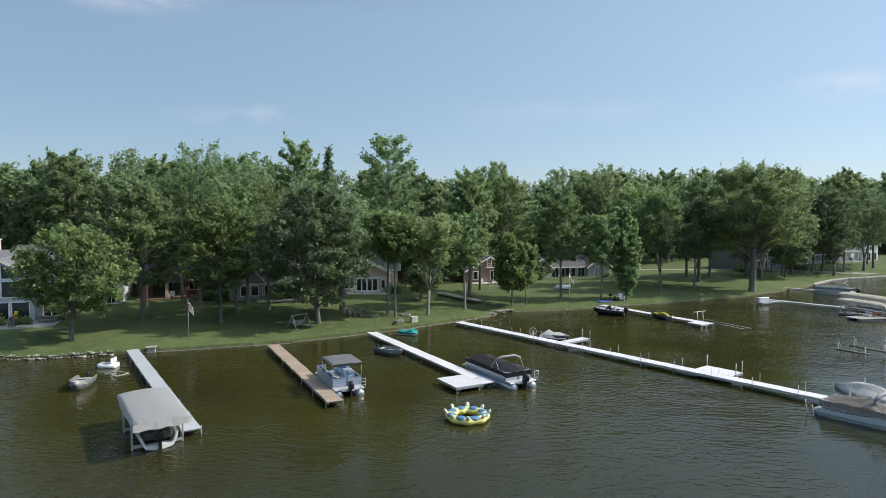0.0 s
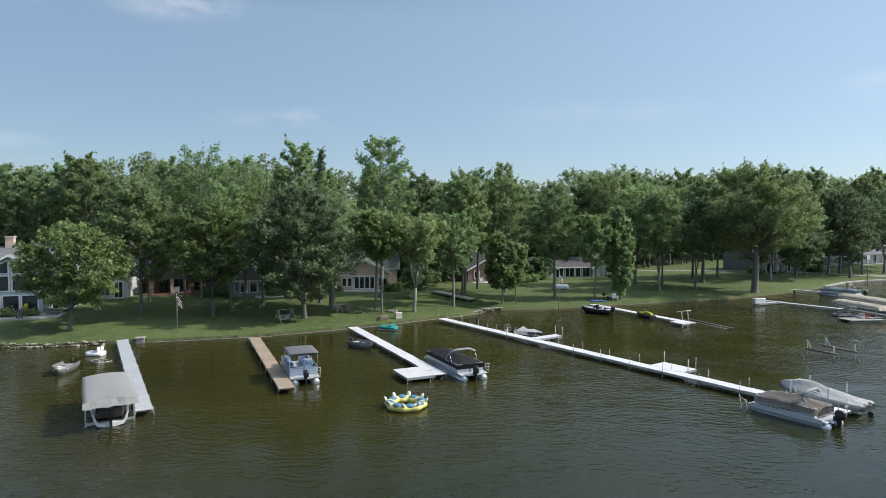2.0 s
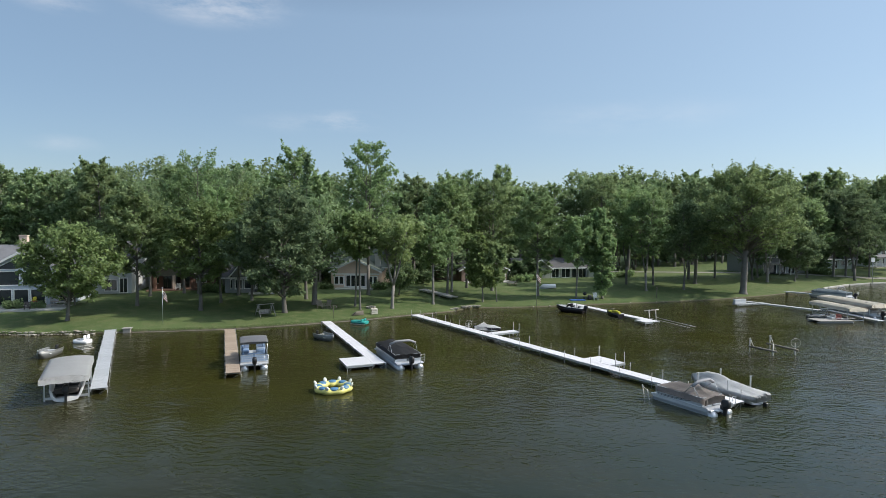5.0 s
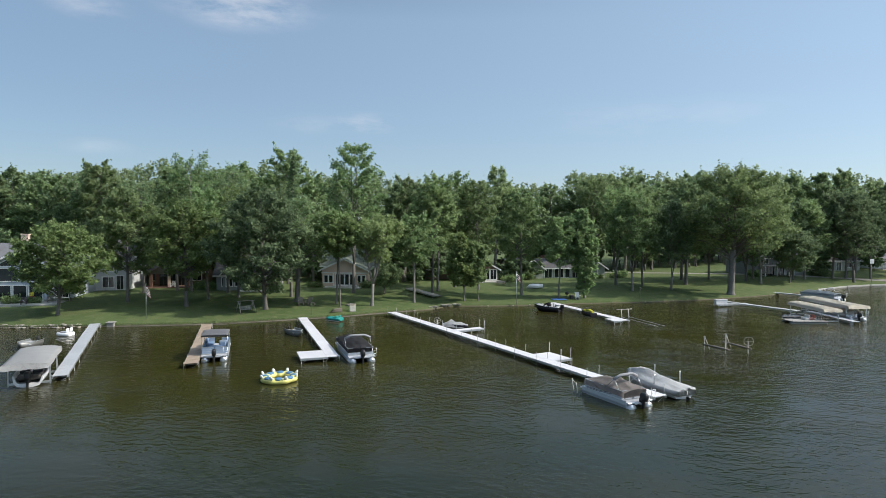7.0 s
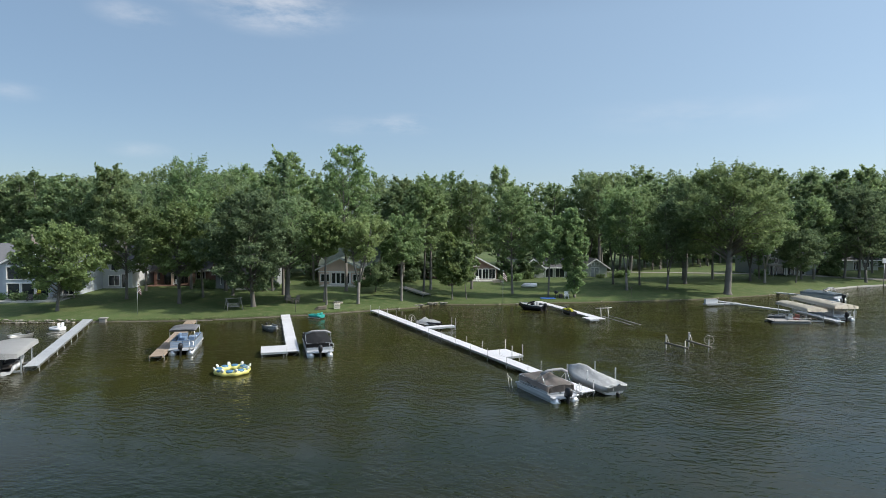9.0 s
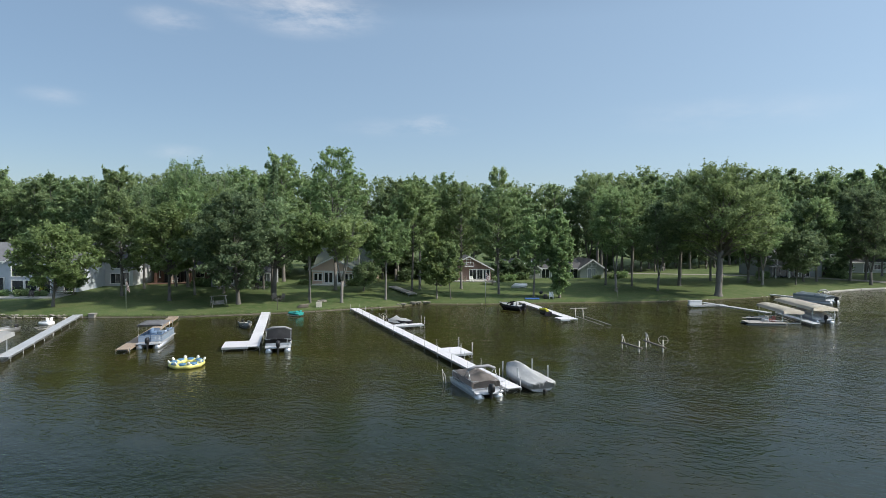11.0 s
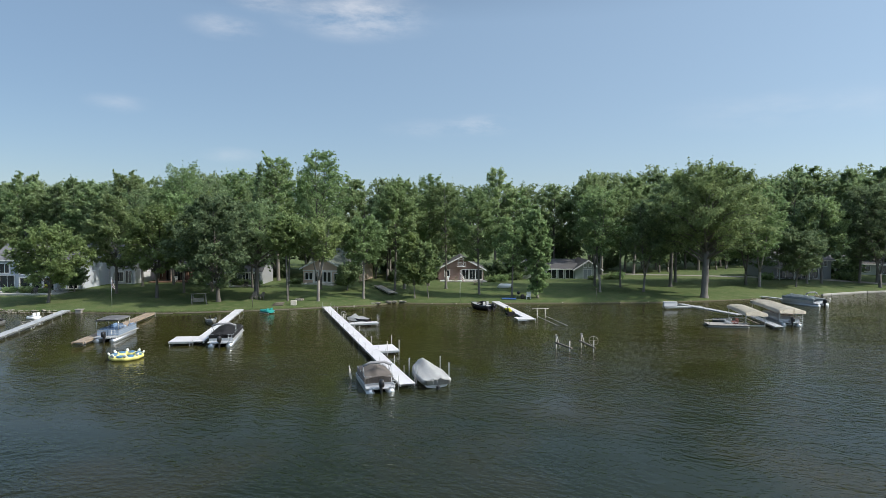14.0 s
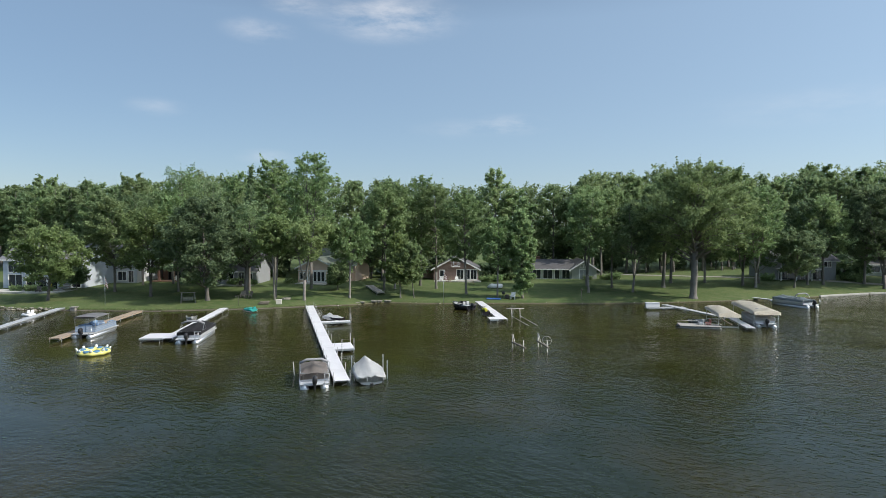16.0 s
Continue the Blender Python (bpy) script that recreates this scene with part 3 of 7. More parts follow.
def leaf_cloud(name, clumps, count, size, rng, material):
    """A crown of single leaves strewn through flat sprays; a clump is (place, radius) or (place, radius, way)."""
    zero = Vector((0, 0, 0))
    c = np.array([[*q[0], q[1], *(q[2] if len(q) > 2 else zero)] for q in clumps])
    w = c[:, 3] ** 1.8
    pick = rng.choice(len(c), count, p=w / w.sum())
    d = rng.normal(size=(count, 3))
    d /= np.linalg.norm(d, axis=1)[:, None]
    way = c[pick, 4:7]
    laid = (np.linalg.norm(way, axis=1) > 0.5)[:, None]
    rad = (c[pick, 3] * (0.22 + 0.98 * rng.random(count) ** 0.75))[:, None]
    along = way * ((rng.random(count) * 2 - 1) * c[pick, 3] * 1.25)[:, None]
    pos = c[pick, :3] + along + d * rad * np.where(laid, [1.0, 1.0, 0.55], [1.0, 1.0, 0.72])
    nor = np.where(laid, 0.4, 0.7) * d + 0.62 * rng.normal(size=(count, 3)) + np.where(laid, [0.2, 0.0, 0.7], [0.0, 0.0, 0.5])
    nor /= np.linalg.norm(nor, axis=1)[:, None]
    a = np.cross(nor, rng.normal(size=(count, 3)))
    a /= np.linalg.norm(a, axis=1)[:, None] + 1e-9
    b = np.cross(nor, a)
    s = size * (0.6 + 0.8 * rng.random(count))[:, None]
    v = np.stack([pos - a * s * 0.55 - b * s * 0.22, pos + b * s * 0.45, pos + a * s * 0.7 - b * s * 0.3], axis=1).reshape(-1, 3)
    me = bpy.data.meshes.new(name)
    me.vertices.add(len(v))
    me.vertices.foreach_set("co", v.astype(np.float32).reshape(-1))
    me.loops.add(count * 3)
    me.loops.foreach_set("vertex_index", np.arange(count * 3, dtype=np.int32))
    me.polygons.add(count)
    me.polygons.foreach_set("loop_start", np.arange(count, dtype=np.int32) * 3)
    me.materials.append(material)
    me.update(calc_edges=True)
    return me


def make_tree(m, height, radius, base, shape="round", leaves=5000, size=0.42, seed=0, foliage_mat=None, bark=None, trunk_r=None, clumps=None, fork=0, label="", name="tree", group="", lean=(0.0, 0.0)):
    """A tapered trunk, limbs that arch up and out of it, and leafy sprays along the limbs and their side twigs."""
    rng = np.random.default_rng(seed + 11)
    root = thing(name, m, label, "tree", group)
    r0 = trunk_r or 0.012 * height + 0.06
    prof = PROFILE[shape]
    top = height - radius * 0.1 - 0.9
    cone = shape == "cone"

    def axis(z):
        k = z / height
        return Vector((lean[0] * z + 0.3 * math.sin(seed + 2.3 * k), lean[1] * z + 0.3 * math.sin(1.7 * seed + 2.9 * k), z))

    bm = bm_new()
    stems = [axis]
    zs = [0.0, 0.15, 0.6, base * 0.5, base * 0.9, base + 0.3 * (top - base), base + 0.65 * (top - base), top - 0.5]
    flare = [1.75, 1.3, 1.05, 0.95, 0.85, 0.55, 0.3, 0.05]
    if fork < 2:
        pipe(bm, [axis(z) - Vector((0, 0, 0.25 if z == 0 else 0)) for z in zs], 1, 9, [r0 * f for f in flare])
    else:
        pipe(bm, [axis(z) - Vector((0, 0, 0.25 if z == 0 else 0)) for z in zs[:4]], 1, 9, [r0 * f for f in flare[:4]])
        stems = []
        for k in range(fork):
            way = seed + k * 2 * math.pi / fork
            out = Vector((math.cos(way), 0.7 * math.sin(way), 0))

            def stem(z, out=out):
                t = max(0.0, (z - base * 0.5) / (top - base * 0.5))
                return axis(z) + out * radius * 0.5 * t ** 0.75

            stems.append(stem)
            pipe(bm, [stem(z) for z in (base * 0.5, base * 0.75, base, base + 0.25 * (top - base), base + 0.6 * (top - base), top - 0.6)], 1, 7, [r0 * 0.72, r0 * 0.62, r0 * 0.55, r0 * 0.42, r0 * 0.24, r0 * 0.05])
    n = clumps or (74 if cone else int(24 + radius * 7.5))
    sprays = []
    fine = max(0.24, 0.36 * math.sqrt(radius / 4.5))
    for i in range(n):
        t = min(1.0, (i + rng.random()) / n) ** 0.92
        ang = 2.39996 * i + rng.uniform(-0.45, 0.45)
        rho = radius * prof(t) * rng.uniform(0.78, 1.12) * (0.55 if i % 4 == 3 else 1.0)
        rise = (-0.12 + 0.35 * t) if cone else 0.22 + 0.68 * t + rng.uniform(-0.12, 0.2)
        z1 = base + (top - base) * t
        z0 = min(top - 0.5, max(base * 0.68, z1 - rho * rise))
        foot = stems[i % len(stems)](z0)
        tip = axis(z1) + Vector((rho * math.cos(ang), rho * math.sin(ang), 0))
        span = tip - foot
        size_l = max(0.4, span.length)
        mid = foot.lerp(tip, 0.55) + Vector((0, 0, (0.04 if cone else 0.13) * size_l))
        thick = max(0.025, r0 * 0.36 * (1 - 0.75 * t))
        pipe(bm, [foot, mid, tip], 1, 5, [thick, thick * 0.6, 0.01])
        along = span.normalized()
        side = along.cross(Vector((0, 0, 1)))
        side = side.normalized() if side.length > 0.1 else Vector((1, 0, 0))
        steps = max(3, int(size_l / (fine * 0.95)))
        for j in range(steps):
            u = 0.3 + 0.72 * (j + rng.random()) / steps
            p = foot.lerp(mid, u / 0.55) if u < 0.55 else mid.lerp(tip, (u - 0.55) / 0.45)
            reach = size_l * rng.uniform(0.04, 0.36) * (1.25 - u) * (0.8 if cone else 1.0)
            for way in ((1, -1) if rng.random() < 0.75 else (1 if rng.random() < 0.5 else -1,)):
                lift = Vector((0, 0, (-0.15 if cone else 0.3) + 0.5 * t * (not cone) + rng.uniform(-0.3, 0.3)))
                twig = (along * rng.uniform(0.4, 1.0) + side * way * rng.uniform(0.3, 1.0) + lift).normalized()
                sprays.append((p + twig * reach + Vector((0, 0, rng.uniform(-0.25, 0.35))), fine * rng.uniform(0.62, 1.3), twig))
        for k in range(3):
            # twigs that round off the limb's end
            way = Vector((rng.normal(), rng.normal(), rng.normal() * 0.7 + (0 if cone else 0.3))).normalized()
            sprays.append((tip - along * 0.2 + way * fine * rng.uniform(0.5, 1.7) * (0.5 if cone else 1.0), fine * rng.uniform(0.6, 1.0), way))
        if t > 0.5 and not cone:
            # leaders that feather the top of the crown
            up = (along * 0.5 + Vector((0, 0, 1.0))).normalized()
            for k in range(4 if i % 3 == 0 else 2 if i % 3 == 1 else 1):
                sprays.append((tip + up * fine * (0.6 + 1.15 * k) + side * fine * rng.uniform(-0.25, 0.25), fine * (0.8 - 0.17 * k), up))
    part("trunk", bm, bark or BARK, root)
    me = leaf_cloud("crown", sprays, leaves, size, rng, foliage_mat or LEAF)
    crown = new("crown", me)
    crown.parent = root
    return root


def at(x, y, rz=0.0, dz=-0.05):
    return pose(x, y, lawn_z(x, y) + dz, 0, 0, rz)


SHADE = "lakeside lawn trees"
# x, y, height, radius, crown base, shape, leaves, foliage, bark, fork, trunk radius, lean, words
LAWN_TREES = [
    (-36.3, 56.1, 12.0, 4.9, 2.8, "round", 8500, LEAF_WARM, BARK, 1, 0.24, (0, 0), "medium green maple with low spreading crown on the lawn"),
    (-34.5, 65.2, 16.0, 4.2, 4.0, "round", 9500, LEAF, BARK, 1, 0.26, (0, 0), "medium green maple standing on shaded lawn"),
    (-38.6, 73.8, 17.5, 4.0, 8.2, "round", 6500, LEAF_DARK, BARK, 1, 0.25, (0, 0), "tall dark maple beside the brick cottage"),
    (-36.0, 78.0, 18.0, 3.8, 8.0, "round", 6000, LEAF, BARK, 1, 0.27, (0, 0), "tall maple in front of the brick cottage"),
    (-33.4, 78.2, 22.0, 4.2, 8.5, "open", 7500, LEAF, BARK, 1, 0.27, (0, 0), "tall maple beside the brick cottage"),
    (-25.5, 64.8, 14.5, 4.6, 4.0, "round", 8500, LEAF_WARM, BARK, 2, 0.30, (0, 0), "double-stemmed maple with dense crown on the lawn"),
    (-25.5, 70.0, 16.5, 4.0, 5.0, "round", 6500, LEAF, BARK, 1, 0.22, (0, 0), "slim maple on shaded lawn"),
    (-26.7, 77.8, 19.5, 4.5, 5.5, "round", 6500, LEAF_DARK, BARK, 2, 0.32, (0, 0), "tall double-stemmed maple beside the grey cottage"),
    (-23.0, 73.2, 17.0, 4.2, 5.0, "round", 6500, LEAF_WARM, BARK, 1, 0.24, (0, 0), "maple standing on the shaded lawn"),
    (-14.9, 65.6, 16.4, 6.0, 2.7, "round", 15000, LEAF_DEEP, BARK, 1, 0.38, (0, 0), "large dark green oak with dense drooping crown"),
    (-19.6, 79.5, 17.5, 4.0, 5.0, "round", 6000, LEAF, BARK, 1, 0.22, (0, 0), "slim maple near the grey cottage"),
    (-15.7, 75.9, 21.4, 2.3, 5.0, "cone", 5500, LEAF_DEEP, BARK, 1, 0.28, (0, 0), "tall dark pointed spruce on shaded lawn"),
    (-13.0, 72.2, 15.5, 4.6, 4.5, "round", 8000, LEAF_DARK, BARK, 1, 0.45, (0, 0), "thick-trunked oak with ivy on its trunk"),
    (-7.8, 72.3, 13.5, 2.7, 6.6, "open", 4500, LEAF, BARK, 1, 0.17, (0, 0), "slender maple on the lawn near the water"),
    (-6.5, 70.4, 12.8, 2.5, 6.8, "open", 4200, LEAF_WARM, BARK, 1, 0.17, (0, 0), "slender young maple beside the water"),
    (-2.8, 73.2, 13.2, 4.2, 6.2, "vase", 5200, LEAF_LIGHT, BARK_PALE, 3, 0.27, (0, 0), "yellow-green tree with pale forked trunk beside the shore"),
    (1.4, 78.4, 13.5, 3.4, 5.4, "open", 5600, LEAF, BARK_PALE, 1, 0.22, (0, 0), "light green maple with straight pale trunk by the shore"),
    (-42.5, 64.6, 5.2, 2.0, 1.2, "round", 3400, LEAF_DARK, BARK, 1, 0.10, (0, 0), "small leafy ornamental tree beside the terrace"),
    (-4.2, 84.0, 5.6, 2.6, 1.4, "round", 3500, LEAF_DARK, BARK, 1, 0.12, (0, 0), "small dark ornamental tree on the lawn"),
    (2.2, 87.7, 19.0, 3.6, 7.0, "round", 5500, LEAF, BARK, 1, 0.24, (0, 0), "tall straight maple on the back lawn"),
    (2.4, 90.9, 20.0, 3.8, 8.0, "round", 5500, LEAF, BARK, 1, 0.26, (0, 0), "tall straight maple on the back lawn"),
    (7.9, 82.6, 10.8, 3.0, 2.4, "pyramid", 7500, LEAF_WARM, BARK, 1, 0.15, (0, 0), "dense young oak near the shore"),
    (10.2, 83.4, 9.6, 2.3, 2.6, "open", 5000, LEAF, BARK, 1, 0.10, (0, 0), "small slender tree by the shore"),
    (4.4, 98.0, 21.0, 4.4, 7.0, "round", 6000, LEAF, BARK, 1, 0.28, (0, 0), "tall maple beside the brown cottage"),
    (8.6, 94.8, 19.5, 4.2, 6.0, "round", 6000, LEAF, BARK, 2, 0.28, (0, 0), "tall forked maple in front of the brown cottage"),
    (16.4, 90.1, 17.5, 4.0, 5.5, "open", 7000, LEAF, BARK, 1, 0.25, (0, 0), "tall maple with open crown on the lawn"),
    (22.1, 89.5, 13.5, 3.0, 5.0, "open", 4500, LEAF, BARK, 1, 0.18, (0, 0), "slim maple beside lawn chairs"),
    (25.7, 90.1, 14.6, 2.1, 1.0, "column", 13000, LEAF, BARK, 1, 0.22, (0, 0), "dark columnar tree with leaves almost to the ground"),
    (34.4, 100.0, 17.5, 3.8, 6.0, "open", 6000, LEAF, BARK, 2, 0.25, (0, 0), "maple on the lawn in front of the long cottage"),
    (37.2, 107.7, 18.5, 4.0, 6.5, "open", 5600, LEAF, BARK, 1, 0.22, (0, 0), "slim tall maple beside the long cottage"),
    (32.8, 108.3, 19.0, 4.4, 6.5, "vase", 5600, LEAF, BARK, 3, 0.26, (0, 0), "several-stemmed maple in front of the long cottage"),
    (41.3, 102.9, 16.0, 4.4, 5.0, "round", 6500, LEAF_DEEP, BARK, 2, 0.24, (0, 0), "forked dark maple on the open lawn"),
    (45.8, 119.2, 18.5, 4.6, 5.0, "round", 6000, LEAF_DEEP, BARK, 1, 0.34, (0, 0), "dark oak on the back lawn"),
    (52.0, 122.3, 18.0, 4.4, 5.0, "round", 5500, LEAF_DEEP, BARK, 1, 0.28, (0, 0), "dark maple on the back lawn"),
    (50.5, 102.1, 22.8, 8.8, 7.6, "round", 26000, LEAF, BARK, 1, 0.55, (0, 0), "huge old maple with thick flaring trunk by the shore"),
    (58.0, 120.4, 19.5, 5.0, 5.0, "round", 6500, LEAF, BARK, 3, 0.30, (0, 0), "several-stemmed maple on the eastern lawn"),
    (60.3, 117.8, 19.0, 4.6, 5.5, "open", 6500, LEAF, BARK_PALE, 2, 0.30, (0, 0), "maple with pale forked trunk on the eastern lawn"),
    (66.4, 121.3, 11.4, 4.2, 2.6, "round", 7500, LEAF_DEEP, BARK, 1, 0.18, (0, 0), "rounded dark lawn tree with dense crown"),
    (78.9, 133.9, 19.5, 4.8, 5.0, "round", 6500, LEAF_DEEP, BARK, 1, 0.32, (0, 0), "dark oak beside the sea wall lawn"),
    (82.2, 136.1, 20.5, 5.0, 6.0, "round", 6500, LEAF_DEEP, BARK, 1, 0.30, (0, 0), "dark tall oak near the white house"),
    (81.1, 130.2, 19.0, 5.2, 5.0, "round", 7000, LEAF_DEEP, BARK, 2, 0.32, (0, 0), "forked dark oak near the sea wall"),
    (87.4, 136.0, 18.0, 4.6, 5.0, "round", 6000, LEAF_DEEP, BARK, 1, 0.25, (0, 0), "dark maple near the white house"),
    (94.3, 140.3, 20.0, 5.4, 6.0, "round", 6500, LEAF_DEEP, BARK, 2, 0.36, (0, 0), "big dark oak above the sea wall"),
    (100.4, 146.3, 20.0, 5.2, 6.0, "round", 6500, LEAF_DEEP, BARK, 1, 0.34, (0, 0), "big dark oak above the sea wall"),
    (71.9, 129.0, 17.5, 4.6, 6.0, "round", 6000, LEAF, BARK, 1, 0.26, (0, 0), "maple in front of the large white house"),
    (-8.9, 83.2, 24.0, 4.6, 9.0, "open", 6500, LEAF, BARK, 2, 0.32, (0, 0), "very tall airy maple behind the lawn"),
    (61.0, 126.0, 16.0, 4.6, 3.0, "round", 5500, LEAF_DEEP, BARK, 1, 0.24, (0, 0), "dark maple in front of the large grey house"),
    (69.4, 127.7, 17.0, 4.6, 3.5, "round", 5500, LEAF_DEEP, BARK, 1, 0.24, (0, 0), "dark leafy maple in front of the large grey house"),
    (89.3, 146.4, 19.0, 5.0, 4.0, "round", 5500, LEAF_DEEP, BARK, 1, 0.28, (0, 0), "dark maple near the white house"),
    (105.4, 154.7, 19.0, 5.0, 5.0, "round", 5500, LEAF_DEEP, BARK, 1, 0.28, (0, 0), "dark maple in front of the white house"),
]
for i, (x, y, hgt, rad, base, shape, leaves, fol, bark, fork, tr, lean, words) in enumerate(LAWN_TREES):
    if x < -10 and y > 70:
        leaves *= 0.52
    make_tree(at(x, y, 37 * i), hgt, rad, base, shape, int(leaves * 1.55), 0.31 if leaves > 4000 else 0.26, i, fol, bark, tr * (0.95 if tr >= 0.5 else 0.76), 90 if shape in ("column", "pyramid") else None, fork, words, group=SHADE, lean=lean)

# the wood behind the houses
WOOD = "wood behind the cottages"
KINDS = []
for k, (hgt, rad, base, shape, fol, words) in enumerate([
        (22.0, 4.6, 6.5, "round", LEAF_FAR, "tall green maple in the wood"), (21.0, 5.2, 6.0, "round", LEAF_FAR, "broad green maple in the wood"),
        (23.0, 4.2, 7.0, "open", LEAF_FAR, "tall airy maple in the wood"), (20.0, 5.0, 5.0, "round", LEAF_DARK, "dark oak in the wood"),
        (22.0, 4.8, 6.0, "vase", LEAF_FAR, "spreading elm in the wood"), (21.5, 3.8, 4.0, "column", LEAF_FAR, "narrow poplar in the wood")]):
    KINDS.append(make_tree(pose(0, 0, 0), hgt, rad, base, shape, 8200, 0.44, 300 + k, fol, BARK, 0.26, 44, 1 + k % 2, words, group=WOOD))
rng = random.Random(21)
OPEN_GROUND = [(-58.0, -42.8, 65.8, 86.9), (-43.6, -34.2, 76.9, 91.5), (-31.2, -20.5, 77.8, 93.3), (-19.5, -8.6, 84.5, 98.8), (0.5, 13.7, 97.1, 119.0), (14.7, 33.9, 97.5, 128.9), (62.0, 79.6, 128.4, 143.1), (75.7, 98.7, 145.2, 164.9), (97.0, 115.7, 155.8, 164.7)]
used, places = set(), []
for row, back in enumerate((33, 40, 48, 57, 62, 68, 80)):
    x = -185 + rng.random() * 5
    while x < 190:
        x += rng.uniform(5.4, 8.6) + 0.35 * row
        y = shore_y(x) + back + rng.uniform(-3, 3)
        if x > 26:
            y += min(16, (x - 26) * 0.5)
        if x < -60:
            y += 12
        if any(a < x < b and c < y < d for a, b, c, d in OPEN_GROUND):
            continue
        if 20 < x < 112 and row < 1 and rng.random() < (0.9 if x < 78 else 0.55):
            continue
        places.append((x, y, row))
for x, y, row in [q for q in places if q[2] < 3]:
    k = rng.randrange(len(KINDS))
    s = rng.uniform(0.85, 0.98) * (1.07 if x < -60 else 1.32 if x > 75 else 1.17 if x > 24 else 1.0)
    m = pose(x, y, lawn_z(x, y) - 0.1, rng.uniform(-2, 2), rng.uniform(-2, 2), rng.uniform(0, 360)) @ Matrix.Diagonal((s * rng.uniform(0.9, 1.12), s, s * rng.uniform(0.93, 1.05), 1))
    if k not in used:
        used.add(k)
        KINDS[k].matrix_basis = m
    else:
        t = copy_thing(KINDS[k], m)
        t.matrix_basis = m
# younger trees that fill the gaps under them
for i in range(58):
    x = rng.uniform(-120, 130)
    y = shore_y(x) + rng.uniform(34, 62) + (min(16, (x - 26) * 0.5) if x > 26 else 0)
    if any(a - 2 < x < b + 2 and c - 3 < y < d + 2 for a, b, c, d in OPEN_GROUND):
        continue
    s = rng.uniform(0.38, 0.62)
    m = at(x, y, rng.uniform(0, 360)) @ Matrix.Diagonal((s * 1.35, s * 1.35, s, 1))
    t = copy_thing(KINDS[rng.choice((1, 3, 5))], m)
    t.matrix_basis, t.name = m, "young_tree"
    t["label"] = "young leafy maple filling the edge of the wood"
# the back of the wood, where no tree can be told from the next
deep = np.random.default_rng(77)
puffs = []
for x, y, row in places:
    if row >= 3:
        hgt = deep.uniform(20.0, 22.0) * (1.13 if x < -30 else 1.38 if x > 75 else 1.23 if x > 24 else 1.02)
        for k in range(70):
            t = (k + deep.random()) / 70
            rho = 4.6 * PROFILE["round"](t) * math.sqrt(deep.uniform(0.1, 1)) * 1.1
            a = 2.4 * k
            puffs.append((Vector((x + rho * math.cos(a), y + rho * math.sin(a), 5.0 + (hgt - 5.0) * t)), deep.uniform(0.45, 0.95), Vector((0.4 * math.cos(a), 0.4 * math.sin(a), 0.85))))
far = new("far_wood", leaf_cloud("far_wood", puffs, 360000, 0.5, deep, LEAF_FAR))
tagged(far, "dense green treetops at the back of the wood", "wood", kind="stuff")
# tall individuals that break the skyline
for i, (x, y, hgt, rad, base, shape, fol, words) in enumerate([
        (-23.5, 91.2, 24.2, 4.2, 8.0, "open", LEAF, "tall maple above the wood"),
        (-34.2, 93.5, 22.0, 5.0, 8.0, "open", LEAF, "tall airy maple above the wood"), (8.8, 125.8, 24.8, 4.4, 9.0, "round", LEAF_FAR, "tall rounded maple above the wood"),
        (45.1, 111.3, 20.5, 4.4, 8.0, "round", LEAF_DARK, "dark tree above the lawn"), (29.9, 126.9, 22.5, 6.0, 8.0, "vase", LEAF_FAR, "broad poplar above the wood")]):
    make_tree(at(x, y), hgt, rad, base, shape, 11000, 0.34, 500 + i, fol, BARK, 0.3, 70 if shape == "cone" else None, 1, words, group=WOOD)

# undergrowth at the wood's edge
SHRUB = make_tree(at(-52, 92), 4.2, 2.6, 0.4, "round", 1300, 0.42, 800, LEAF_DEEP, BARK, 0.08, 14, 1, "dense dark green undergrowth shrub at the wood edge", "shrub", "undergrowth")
SHRUB["category"] = "shrub"
for x, y, row in places:
    for _ in range(1 if row in (1, 2, 3) and not (26 < x < 78 and row < 3) else 0):
        sx, sy = x + rng.uniform(-3.5, 3.5), y + rng.uniform(-2.5, 3.5)
        if any(a - 2 < sx < b + 2 and c < sy < d + 2 for a, b, c, d in OPEN_GROUND):
            continue
        s = rng.uniform(0.7, 1.5)
        m = at(sx, sy, rng.uniform(0, 360)) @ Matrix.Diagonal((s, s, s * rng.uniform(0.8, 1.3), 1))
        t = copy_thing(SHRUB, m)
        t.matrix_basis = m

# grass that hangs over the edge of the lawn
fringe = np.random.default_rng(5)
edge = [(Vector((p.x + fringe.uniform(-0.1, 0.1), p.y + fringe.uniform(-0.02, 0.25), lawn_z(p.x, p.y + 0.15) - 0.07)), 0.12 + 0.14 * fringe.random()) for p, way in along_shore(-46, 69, 0.28) if p.x < 3]
tagged(new("grass_fringe", leaf_cloud("grass_fringe", edge, 9000, 0.065, fringe, GRASS_BLADE)), "tufts of uncut grass along the lawn edge", "grass", kind="stuff")
for x, y, s in ((13.2, 115.1, 1.1), (14.9, 117.1, 1.3), (-2.3, 111.8, 1.7), (-3.3, 107.8, 1.4), (77.7, 143.2, 1.6), (83.4, 156.4, 1.8), (89.2, 157.0, 1.8), (95.0, 158.6, 1.7)):
    m = at(x, y, 40 * s + x) @ Matrix.Diagonal((s * 1.3, s * 1.3, s, 1))
    copy_thing(SHRUB, m).matrix_basis = m

